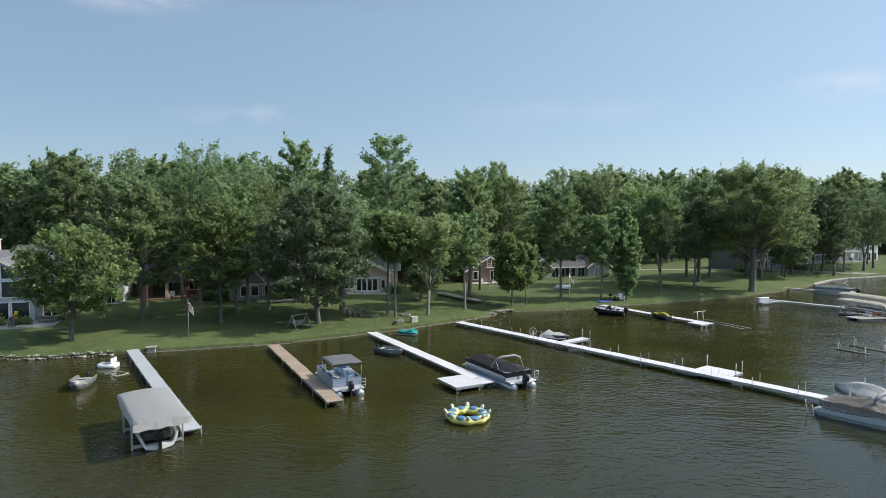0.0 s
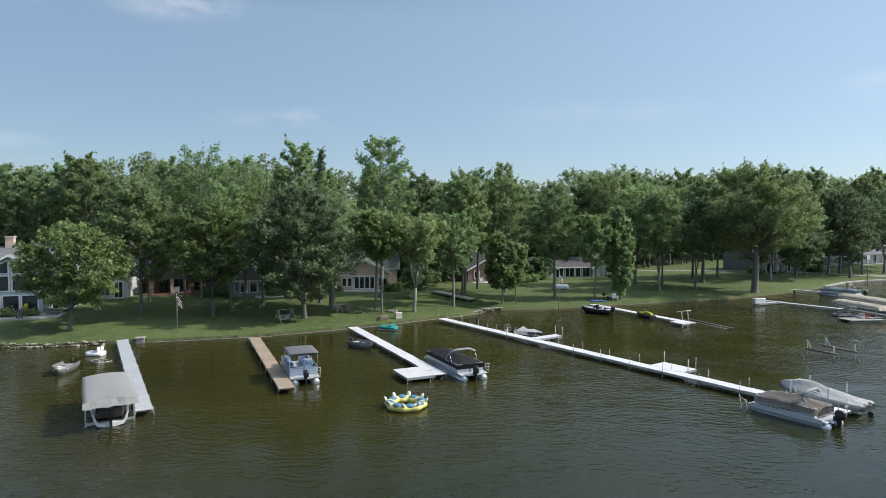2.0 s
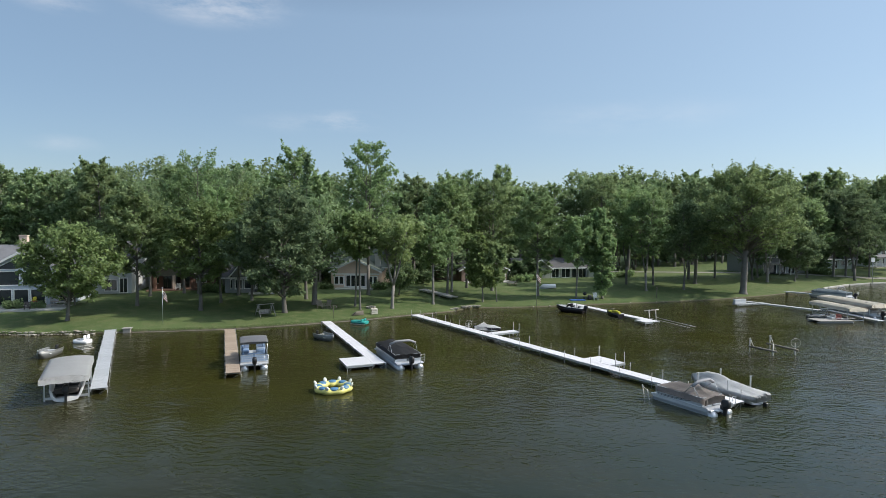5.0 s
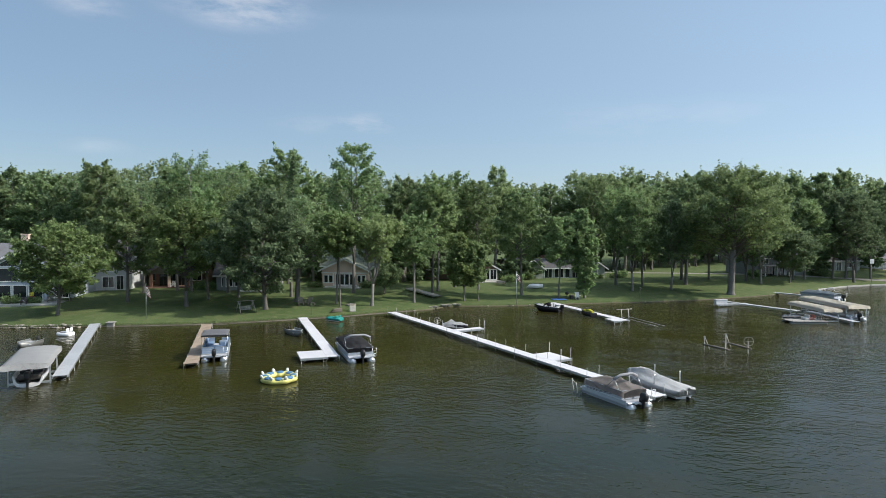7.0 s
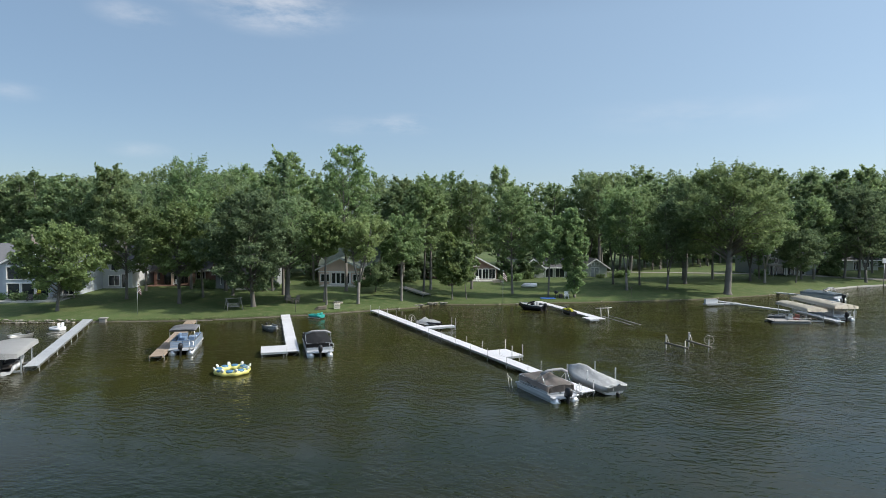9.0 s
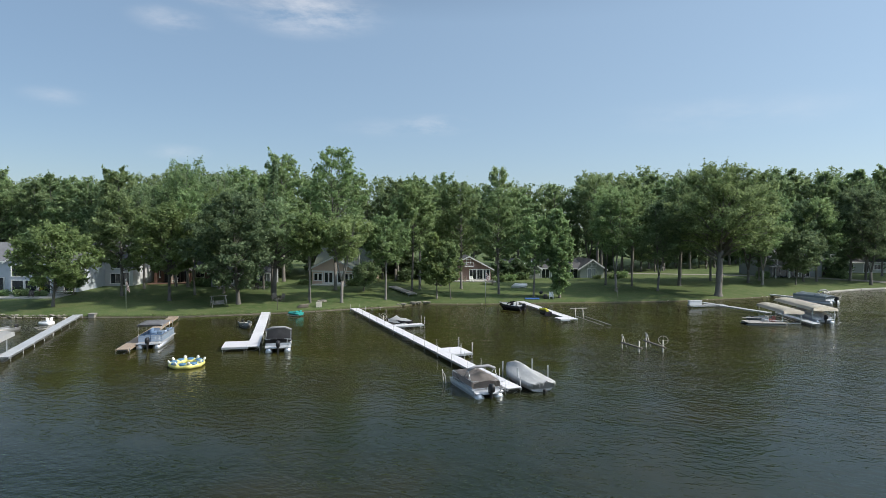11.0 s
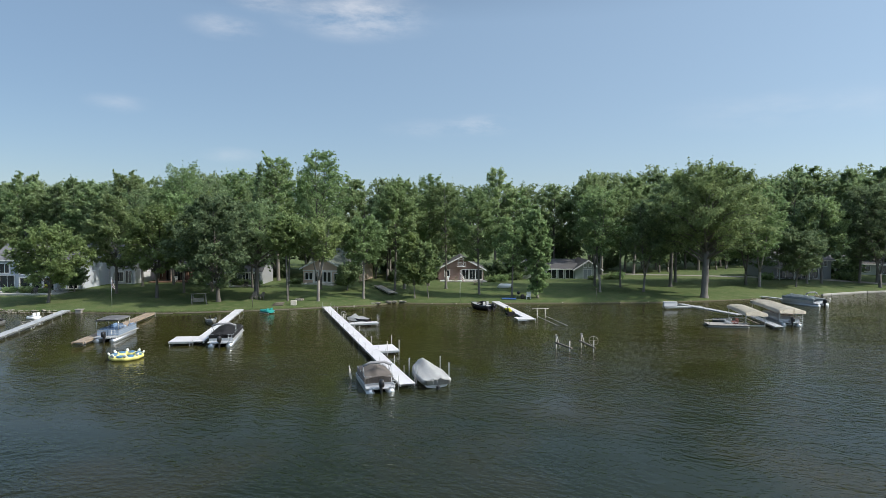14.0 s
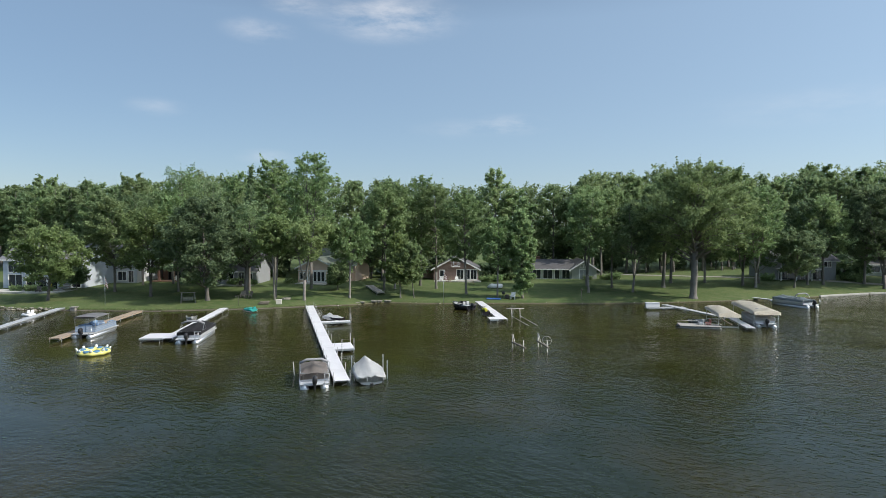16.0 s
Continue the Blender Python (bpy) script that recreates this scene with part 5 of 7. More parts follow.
bench = thing("storage_bench", pose(45.34, 88.32, 0.4, 0, 0, 23), "white storage bench standing on the floating dock", "bench")
bm = bm_new()
box(bm, (0, 0, 0.33), (1.9, 0.5, 0.6), bev=0.03)
part("chest", bm, HULL_WHITE, bench)
bm = bm_new()
box(bm, (0, 0, 0.655), (1.98, 0.58, 0.05), bev=0.015)
part("lid", bm, HULL_WHITE, bench)

# ---- boats ----
BOATS = "moored boats"


def outboard(parent, y=-0.25, z=0.75, x=0.0, s=1.0, tilt=0.0, mat=None):
    """Outboard engine: cowl, leg, gearcase and propeller."""
    m = Matrix.Translation((x, y, z)) @ Matrix.Rotation(radians(tilt), 4, "X")
    bm = bm_new()
    rings = []
    for k, (zz, w, d) in enumerate(((0.0, 0.30, 0.42), (0.12, 0.36, 0.52), (0.34, 0.34, 0.56), (0.46, 0.26, 0.44), (0.50, 0.12, 0.22))):
        rings.append([m @ Vector((s * w / 2 * math.copysign(abs(math.cos(a)) ** 0.6, math.cos(a)), s * (-0.06 + d / 2 * math.copysign(abs(math.sin(a)) ** 0.6, math.sin(a))), s * zz)) for a in [2 * math.pi * i / 14 for i in range(14)]])
    loft(bm, rings)
    cowl = part("engine_cowl", bm, mat or BLACK, parent)
    bm = bm_new()
    box(bm, m @ Vector((0, -0.02 * s, -0.38 * s)), (0.12 * s, 0.22 * s, 0.8 * s), bev=0.02)
    box(bm, m @ Vector((0, 0.16 * s, -0.02 * s)), (0.2 * s, 0.22 * s, 0.3 * s), bev=0.02)
    ball(bm, m @ Vector((0, -0.05 * s, -0.8 * s)), (0.07 * s, 0.26 * s, 0.07 * s), 8, 6)
    part("engine_leg", bm, mat or BLACK, parent)


def fabric(bm, sections, wrinkle=0.03, seed=0.0, hem=0.28):
    """A cloth over the sections, each (y, half width, edge z, ridge z, roundness)."""
    rings = []
    for y, w, e, r, p in sections:
        ring = []
        for i in range(17):
            u = -1 + i / 8
            z = e + (r - e) * (1 - abs(u) ** p) + wrinkle * noise.noise((u * 3.1 + seed, y * 1.7, seed)) * (1 - 0.6 * abs(u))
            ring.append(Vector((w * u, y + wrinkle * 0.6 * noise.noise((u * 2, y, 7 + seed)), z)))
        # hem that hangs down on both sides
        ring = [Vector((-w * 1.01, y, e - hem))] + ring + [Vector((w * 1.01, y, e - hem))]
        rings.append(ring)
    loft(bm, rings, closed=False)
    for ring in (rings[0], rings[-1]):
        low = [Vector((v.x, v.y, min(v.z, ring[0].z))) for v in ring]
        loft(bm, [ring, low], closed=False)


def pontoon_boat(p, q, B, panel_mat, label, style, cover_mat=None, canopy_mat=None, engine=BLACK, seat_mat=None, skirt=False):
    """A pontoon boat with its stern at p and its bow at q."""
    L = math.dist(p, q)
    boat = thing("pontoon_boat", pose(p[0], p[1], 0, 0, 0, heading(p, q)), label, "boat", BOATS)
    for s in (-1, 1):
        bm = bm_new()
        x = s * (B / 2 - 0.34)
        pts = [(-0.05, 0.10, 0.10), (0.02, 0.10, 0.30), (L * 0.82, 0.10, 0.31), (L * 0.91, 0.15, 0.27), (L * 0.97, 0.24, 0.17), (L, 0.34, 0.05)]
        loft(bm, [ring_at((x, y, z), (0, 1, 0), r, 14) for y, z, r in pts])
        part("float", bm, ALU, boat, "silver aluminium float")
    bm = bm_new()
    box(bm, (0, L / 2, 0.47), (B, L - 0.15, 0.10), bev=0.02)
    part("deck", bm, PANEL_SILVER if style == "cover" else VINYL_GREY, boat)
    zt, y0, y1 = 1.12, 0.75, L - 0.55
    for name, c, sz in (("side_panel", (-B / 2 + 0.06, (y0 + y1) / 2, 0.83), (0.04, y1 - y0, 0.52)), ("side_panel", (B / 2 - 0.06, (y0 + y1) / 2, 0.83), (0.04, y1 - y0, 0.52)),
                        ("front_panel", (-B / 4 - 0.12, y1, 0.83), (B / 2 - 0.36, 0.04, 0.52)), ("front_panel", (B / 4 + 0.12, y1, 0.83), (B / 2 - 0.36, 0.04, 0.52)),
                        ("stern_panel", (-B / 4, y0, 0.83), (B / 2 - 0.12, 0.04, 0.52)), ("stern_panel", (B / 4, y0, 0.83), (B / 2 - 0.12, 0.04, 0.52))):
        bm = bm_new()
        box(bm, c, sz)
        pan = part(name, bm, panel_mat, boat)
        bm = bm_new()
        # square rails round each panel and two pressed ribs
        horiz = 1 if sz[1] > sz[0] else 0
        for z in (0.56, 0.76, 0.92, zt):
            a = (c[0], c[1], z)
            r = 0.05 if z in (0.56, zt) else 0.028
            box(bm, a, (sz[0] + 0.02 if horiz else sz[0], sz[1] if horiz else sz[1] + 0.02, r) if r == 0.05 else (sz[0] + 0.012, sz[1] + 0.012, r))
        part("rail", bm, ALU, pan)
    outboard(boat, y=-0.15, z=0.62, s=1.05, mat=engine)
    if skirt:
        for s in (-1, 1):
            # pressed skirt that closes the side below the deck
            bm = bm_new()
            loft(bm, [[Vector((s * (B / 2 + 0.012), y, 0.60)), Vector((s * (B / 2 + 0.02), y, 0.36)), Vector((s * (B / 2 - 0.06), y, 0.08)), Vector((s * (B / 2 - 0.12), y, 0.08)), Vector((s * (B / 2 - 0.05), y, 0.60))] for y in (0.3, L * 0.5, L - 0.8, L - 0.3)], smooth=False)
            part("side_skirt", bm, PANEL_SILVER, boat)
            # dark pinstripes that sweep up towards the stern
            for k in (0.0, 0.07):
                bm = bm_new()
                pipe(bm, [(s * (B / 2 - 0.025), y, z - k) for y, z in ((0.9, 0.98), (L * 0.28, 0.9), (L * 0.42, 0.76), (L * 0.62, 0.69), (L * 0.86, 0.67))], 0.014, 5)
                part("stripe", bm, HULL_DARK, boat)
    bm = bm_new()
    box(bm, (0, 0.32, 0.45), (B * 0.55, 0.75, 0.08))
    part("swim_deck", bm, PANEL_SILVER, boat)
    bm = bm_new()
    lx = B / 2 - 0.35
    for x in (lx, lx + 0.34):
        pipe(bm, [(x, 0.1, 0.45), (x, -0.12, 0.6), (x, -0.16, 1.25)], 0.02, 6)
    for z in (0.75, 0.98, 1.22):
        rod(bm, (lx, -0.14, z), (lx + 0.34, -0.14, z), 0.018, 6)
    part("ladder", bm, ALU, boat)
    if style == "open":
        seat = seat_mat or VINYL_BLUE
        for c, sz in (((-B / 2 + 0.45, L * 0.72, 0.68), (0.62, L * 0.26, 0.36)), ((B / 2 - 0.45, L * 0.74, 0.68), (0.62, L * 0.22, 0.36)), ((-B / 2 + 0.45, L * 0.3, 0.68), (0.62, L * 0.24, 0.36)), ((0.05, y0 + 0.42, 0.68), (B * 0.5, 0.6, 0.36))):
            bm = bm_new()
            box(bm, c, sz, bev=0.06)
            side = math.copysign(0.24, c[0]) if abs(c[0]) > 0.3 else 0
            box(bm, (c[0] + side, c[1] - (0.22 if not side else 0), 1.02), (0.16 if side else sz[0], sz[1] if side else 0.16, 0.42), bev=0.05)
            part("bench_seat", bm, seat, boat)
        bm = bm_new()
        box(bm, (B / 2 - 0.5, L * 0.48, 0.9), (0.7, 0.45, 0.8), bev=0.06)
        part("console", bm, PANEL_BLUE, boat)
        bm = bm_new()
        box(bm, (B / 2 - 0.5, L * 0.36, 0.75), (0.55, 0.5, 0.22), bev=0.08)
        box(bm, (B / 2 - 0.5, L * 0.36 - 0.24, 1.08), (0.55, 0.14, 0.55), bev=0.06)
        part("helm_seat", bm, seat, boat)
        ya, yb = L * 0.10, L * 0.62
        bm = bm_new()
        fabric(bm, [(ya, B * 0.50, 2.14, 2.19, 4.0), (ya + 0.4, B * 0.50, 2.19, 2.26, 4.0), ((ya + yb) / 2, B * 0.50, 2.18, 2.25, 4.0), (yb - 0.4, B * 0.50, 2.19, 2.26, 4.0), (yb, B * 0.50, 2.13, 2.17, 4.0)], 0.02)
        bmesh.ops.solidify(bm, geom=bm.faces[:], thickness=0.012)
        for v in bm.verts:
            if v.co.z < 2.0:
                v.co.z += 0.16
        top = part("bimini_top", bm, canopy_mat or CANVAS_BIMINI, boat, "grey canvas bimini top")
        for s in (-1, 1):
            for y in (ya + 0.15, yb - 0.15):
                bm = bm_new()
                pipe(bm, [(s * (B / 2 - 0.05), y + 0.1, 0.56), (s * (B / 2 - 0.04), y, 1.5), (s * (B / 2 - 0.06), y, 2.16)], 0.022, 6)
                part("bimini_pole", bm, ALU, boat)
    if style == "cover":
        bm = bm_new()
        e = 1.13
        if skirt:
            # cloth tented over a support pole, slack fore and gathered aft
            line = [(0.0, 0.47, -0.08, 0.02, 1.8), (0.08, 0.5, 0.0, 0.10, 1.3), (0.2, 0.505, 0.0, 0.2, 1.0), (0.3, 0.505, 0.0, 0.42, 0.85), (0.37, 0.505, 0.0, 0.62, 0.8), (0.43, 0.505, 0.0, 0.46, 0.9),
                    (0.55, 0.505, 0.0, 0.36, 1.0), (0.68, 0.505, 0.0, 0.34, 1.1), (0.8, 0.505, 0.0, 0.26, 1.2), (0.92, 0.49, -0.02, 0.12, 1.4), (1.0, 0.46, -0.08, 0.0, 2.0)]
            fabric(bm, [(0.55 + (L - 0.95) * k, B * w, e + lo, e + hi, p) for k, w, lo, hi, p in line], 0.1, L, 0.34)
        else:
            fabric(bm, [(0.62, B * 0.49, e - 0.06, e + 0.02, 1.6), (1.1, B * 0.505, e, e + 0.16, 1.3), (L * 0.3, B * 0.505, e, e + 0.34, 1.1), (L * 0.42, B * 0.505, e, e + 0.24, 1.4), (L * 0.55, B * 0.505, e, e + 0.30, 1.2),
                        (L * 0.7, B * 0.505, e, e + 0.26, 1.4), (L * 0.8, B * 0.505, e, e + 0.40, 1.05), (L * 0.92, B * 0.49, e - 0.02, e + 0.12, 1.4), (L - 0.45, B * 0.47, e - 0.06, e, 2.0)], 0.08, L)
        bmesh.ops.solidify(bm, geom=bm.faces[:], thickness=0.012)
        part("cover", bm, cover_mat, boat, "fitted fabric mooring cover")
        # furled bimini on its bows
        ya = L * 0.30
        bm = bm_new()
        pipe(bm, [(-B / 2 + 0.02, ya, 1.75), (-B / 4, ya - 0.06, 1.98), (B / 4, ya - 0.06, 1.98), (B / 2 - 0.02, ya, 1.75)], 0.1, 8)
        part("furled_bimini", bm, CANVAS_BIMINI, boat)
        for s in (-1, 1):
            bm = bm_new()
            rod(bm, (s * (B / 2 - 0.04), ya + 0.7, 1.1), (s * (B / 2 - 0.04), ya, 1.8), 0.022, 6)
            rod(bm, (s * (B / 2 - 0.04), ya - 0.5, 1.1), (s * (B / 2 - 0.04), ya, 1.8), 0.02, 6)
            part("bimini_pole", bm, ALU, boat)
    return boat


def hull_rings(L, B, H, open_top, draft=0.18, sheer=0.18, fine=2.4):
    rings = []
    for k in range(13):
        t = k / 12
        y = L * t
        w = B / 2 * max(0.03, (1 - max(0, (t - 0.35) / 0.65) ** fine)) * (0.92 + 0.08 * min(1, t * 3))
        h = H + sheer * t * t
        keel = -draft + (h + draft) * max(0, (t - 0.72) / 0.28) ** 2.2 * 0.82
        ring = [(-w, h), (-w * 0.93, h * 0.45), (-w * 0.72, keel + (h - keel) * 0.18), (0, keel), (w * 0.72, keel + (h - keel) * 0.18), (w * 0.93, h * 0.45), (w, h)]
        if open_top:
            i = max(0.01, w - 0.09)
            f = max(keel + 0.1, 0.12)
            ring += [(i, h), (i * 0.86, max(f, h * 0.4)), (i * 0.7, min(f, h - 0.03)), (-i * 0.7, min(f, h - 0.03)), (-i * 0.86, max(f, h * 0.4)), (-i, h)]
        rings.append([Vector((x, y, z)) for x, z in ring])
    return rings


def small_boat(p, q, B, H, hull_mat, label, name="rowing_boat", seats=3, engine=None, seat_mat=None, lift=0.0, deck=False, shield=False, engine_s=0.8):
    L = math.dist(p, q)
    boat = thing(name, pose(p[0], p[1], lift, 0, 0, heading(p, q)), label, "boat", BOATS)
    bm = bm_new()
    loft(bm, hull_rings(L, B, H, True))
    part("hull", bm, hull_mat, boat)
    bm = bm_new()
    rings = hull_rings(L, B, H, False)
    for s in (0, 6):
        pipe(bm, [r[s] + Vector((0, 0, 0.01)) for r in rings], 0.03, 6)
    part("gunwale", bm, ALU, boat)
    for i in range(seats):
        bm = bm_new()
        y = L * (0.12 + 0.58 * i / max(1, seats - 1))
        box(bm, (0, y, H * 0.68), (B * 0.8, 0.3, 0.06), bev=0.01)
        part("thwart", bm, seat_mat or ALU, boat)
    if not deck:
        # dark plate that makes the open hull read dark inside
        bm = bm_new()
        box(bm, (0, L * 0.42, 0.17), (B * 0.6, L * 0.68, 0.03))
        part("floor", bm, TRIM_DARK, boat)
        bm = bm_new()
        box(bm, (B * 0.12, L * 0.3, 0.32), (0.36, 0.3, 0.26), bev=0.03)
        box(bm, (-B * 0.15, L * 0.52, 0.28), (0.3, 0.42, 0.2), bev=0.03)
        part("tackle_box", bm, BLACK, boat)
    if shield and not deck:
        for x in (-B * 0.2, B * 0.2):
            bm = bm_new()
            box(bm, (x, L * 0.2, H * 0.72), (B * 0.34, 0.6, 0.34), bev=0.06)
            box(bm, (x, L * 0.3, H * 1.05), (B * 0.32, 0.16, 0.5), bev=0.05)
            part("seat", bm, COVER_BLACK, boat)
        # added dark block that fills the cockpit and darkens its inside
        bm = bm_new()
        box(bm, (0, 0.42, H * 0.8), (B * 0.7, 0.5, 0.3), bev=0.08)
        part("engine_well", bm, TRIM_DARK, boat)
    if deck:
        bm = bm_new()
        for y0, y1 in ((L * 0.55, L * 0.97), (L * 0.02, L * 0.2)):
            ra = [r for r in rings if y0 - 0.2 <= r[0].y <= y1]
            loft(bm, [[r[0] * 0.97 + Vector((0, 0, -0.02)), Vector((0, r[0].y, r[0].z + 0.02)), r[6] * 0.97 + Vector((0, 0, -0.02))] for r in ra], closed=False)
        part("casting_deck", bm, VINYL_GREY, boat)
        for x in (-0.35, 0.35):
            bm = bm_new()
            box(bm, (x, L * 0.36, H * 0.8), (0.5, 0.5, 0.2), bev=0.06)
            box(bm, (x, L * 0.36 - 0.24, H * 0.8 + 0.32), (0.5, 0.14, 0.5), bev=0.05)
            part("seat", bm, seat_mat or VINYL_IVORY, boat)
        bm = bm_new()
        box(bm, (0.42, L * 0.5, H + 0.05), (0.5, 0.4, 0.5), bev=0.08)
        part("console", bm, hull_mat, boat)
    if shield:
        bm = bm_new()
        loft(bm, [[Vector((-B * 0.4, L * 0.52, H)), Vector((-B * 0.3, L * 0.60, H + 0.02)), Vector((B * 0.3, L * 0.60, H + 0.02)), Vector((B * 0.4, L * 0.52, H))],
                  [Vector((-B * 0.38, L * 0.46, H + 0.4)), Vector((-B * 0.26, L * 0.53, H + 0.42)), Vector((B * 0.26, L * 0.53, H + 0.42)), Vector((B * 0.38, L * 0.46, H + 0.4))]], closed=False)
        part("windshield", bm, GLASS_DARK, boat)
    if engine:
        outboard(boat, y=-0.12, z=H * 0.75, s=engine_s, mat=engine)
    return boat


def covered_boat(p, q, B, H, hull_mat, cover_mat, label, lift=0.15, ridge=0.82):
    L = math.dist(p, q)
    boat = thing("covered_motorboat", pose(p[0], p[1], lift, 0, 0, heading(p, q)), label, "boat", BOATS)
    bm = bm_new()
    rings = hull_rings(L, B, H, False)
    loft(bm, rings)
    part("hull", bm, hull_mat, boat)
    bm = bm_new()
    secs = []
    for k, r in enumerate(rings):
        t = k / 12
        rise = ridge * max(0.14, 1.0 - abs(t - 0.62) / (0.66 if t < 0.62 else 0.42)) + 0.06 * math.sin(9 * t)
        secs.append((r[0].y - (0.05 if k == 0 else 0), max(0.06, r[6].x * 1.03), r[0].z + 0.02, r[0].z + rise, 0.92))
    w = rings[0][6].x
    secs = [(-0.3, w * 0.78, H - 0.05, H + 0.05, 1.0)] + secs
    fabric(bm, secs, 0.16, L + 3, 0.3)
    bmesh.ops.solidify(bm, geom=bm.faces[:], thickness=0.012)
    part("cover", bm, cover_mat, boat, "wrinkled silver-grey tarpaulin cover")
    bm = bm_new()
    box(bm, (0, -0.38, -0.1), (0.2, 0.28, 0.4), bev=0.04)
    part("stern_drive", bm, BLACK, boat)
    return boat


def jet_ski(p, q, label, body, seat, cover=None, lift=0.2):
    L = math.dist(p, q)
    ski = thing("jet_ski", pose(p[0], p[1], lift, 0, 0, heading(p, q)), label, "jet ski", BOATS)
    bm = bm_new()
    loft(bm, hull_rings(L, 1.1, 0.42, False, 0.12, 0.22, 2.0))
    part("hull", bm, HULL_DARK if body is YELLOW_PWC else body, ski)
    bm = bm_new()
    if cover:
        fabric(bm, [(0.05, 0.42, 0.38, 0.42, 2), (L * 0.25, 0.5, 0.4, 0.66, 1.4), (L * 0.48, 0.5, 0.42, 0.72, 1.3), (L * 0.62, 0.5, 0.45, 1.0, 1.1), (L * 0.8, 0.4, 0.5, 0.66, 1.5), (L * 0.95, 0.15, 0.52, 0.56, 2)], 0.06, 5)
        bmesh.ops.solidify(bm, geom=bm.faces[:], thickness=0.012)
        part("cover", bm, cover, ski)
    else:
        loft(bm, [ring_at((0, y, z), (0, 1, 0), r, 10, f) for y, z, r, f in ((L * 0.56, 0.5, 0.24, 0.6), (L * 0.66, 0.56, 0.28, 0.7), (L * 0.8, 0.54, 0.25, 0.6), (L * 0.97, 0.5, 0.08, 0.6))])
        part("bonnet", bm, body, ski)
        bm = bm_new()
        loft(bm, [ring_at((0, y, z), (0, 1, 0), 0.18, 10, 0.8) for y, z in ((L * 0.08, 0.58), (L * 0.3, 0.72), (L * 0.55, 0.66))])
        part("seat", bm, seat, ski)
        bm = bm_new()
        pipe(bm, [(-0.36, L * 0.58, 1.0), (0, L * 0.63, 0.92), (0.36, L * 0.58, 1.0)], 0.025, 6)
        rod(bm, (0, L * 0.64, 0.6), (0, L * 0.62, 0.95), 0.05, 8)
        part("handlebar", bm, BLACK, ski)
    return ski


def boat_lift(p, q, w, label, canopy=None, z_top=2.4, posts_z=2.3, wheel=False, beams=True, arch=0.3, hang=0.32, over=0.35):
    """Posts, cross beams and cradle rails; with canopy, an arched fabric roof with a hanging hem."""
    L = math.dist(p, q)
    lift = thing("boat_lift", pose(p[0], p[1], 0, 0, 0, heading(p, q)), label, "boat lift", "boat lifts")
    for x in (-w / 2, w / 2):
        for y in (0.15, L - 0.15):
            bm = bm_new()
            box(bm, (x, y, posts_z / 2 - 0.8), (0.085, 0.085, posts_z + 1.6), bev=0.01)
            part("post", bm, ALU, lift)
    if beams:
        for y in (0.15, L - 0.15):
            bm = bm_new()
            box(bm, (0, y, 0.16), (w, 0.09, 0.14))
            part("cross_beam", bm, ALU, lift)
        for x in (-w * 0.28, w * 0.28):
            bm = bm_new()
            box(bm, (x, L / 2, 0.27), (0.14, L * 0.8, 0.08))
            part("bunk", bm, TIMBER_WALL, lift)
    if canopy:
        bm = bm_new()
        rings = []
        n = 9
        for i in range(n):
            y = -over + (L + 2 * over) * i / (n - 1)
            end = 1.0 if 0 < i < n - 1 else 0.86
            ring = []
            for k in range(13):
                u = -1 + k / 6
                ring.append(Vector(((w / 2 + 0.12) * u, y, z_top + arch * end * (1 - abs(u) ** 2.2) + 0.012 * noise.noise((u * 4, y * 2, 1)))))
            sway = 0.03 * math.sin(9 * y)
            ring = [Vector((-(w / 2 + 0.13) + sway, y, z_top - hang))] + ring + [Vector(((w / 2 + 0.13) + sway, y, z_top - hang))]
            rings.append(ring)
        loft(bm, rings, closed=False)
        for ring, s in ((rings[0], -0.02), (rings[-1], 0.02)):
            low = [Vector((v.x, v.y + s + 0.02 * math.sin(11 * v.x), z_top - hang + 0.03 * math.sin(7 * v.x))) for v in ring]
            loft(bm, [ring, low], closed=False)
        bmesh.ops.solidify(bm, geom=bm.faces[:], thickness=0.01)
        part("canopy", bm, canopy, lift)
        for y in (0.15, L / 2, L - 0.15):
            bm = bm_new()
            pipe(bm, [((w / 2) * u, y, z_top + (arch - 0.03) * (1 - abs(u) ** 2.2) - 0.03) for u in [-1, -0.75, -0.5, -0.25, 0, 0.25, 0.5, 0.75, 1]], 0.022, 6)
            part("canopy_bow", bm, ALU, lift)
    if wheel:
        bm = bm_new()
        pts = [Vector((w / 2 + 0.08, 0.15 + 0.42 * math.cos(a), posts_z - 0.25 + 0.42 * math.sin(a))) for a in [2 * math.pi * i / 20 for i in range(21)]]
        pipe(bm, pts, 0.025, 6)
        for i in range(0, 20, 5):
            rod(bm, pts[i], (w / 2 + 0.08, 0.15, posts_z - 0.25), 0.015, 5)
        part("hand_wheel", bm, ALU, lift)
    return lift


# canopied lift and runabout at the grey dock
boat_lift((-15.2, 31.29), (-17.3, 34.15), 2.5, "aluminium boat lift under a grey arched canvas canopy", CANVAS_GREY, z_top=1.8, posts_z=1.75, hang=0.34, arch=0.16, over=1.5)
small_boat((-14.95, 30.95), (-17.95, 35.05), 2.0, 0.62, HULL_WHITE, "white runabout with dark outboard hanging in the canopied lift", "runabout", 2, BLACK, COVER_BLACK, 0.12, False, True, 1.15)

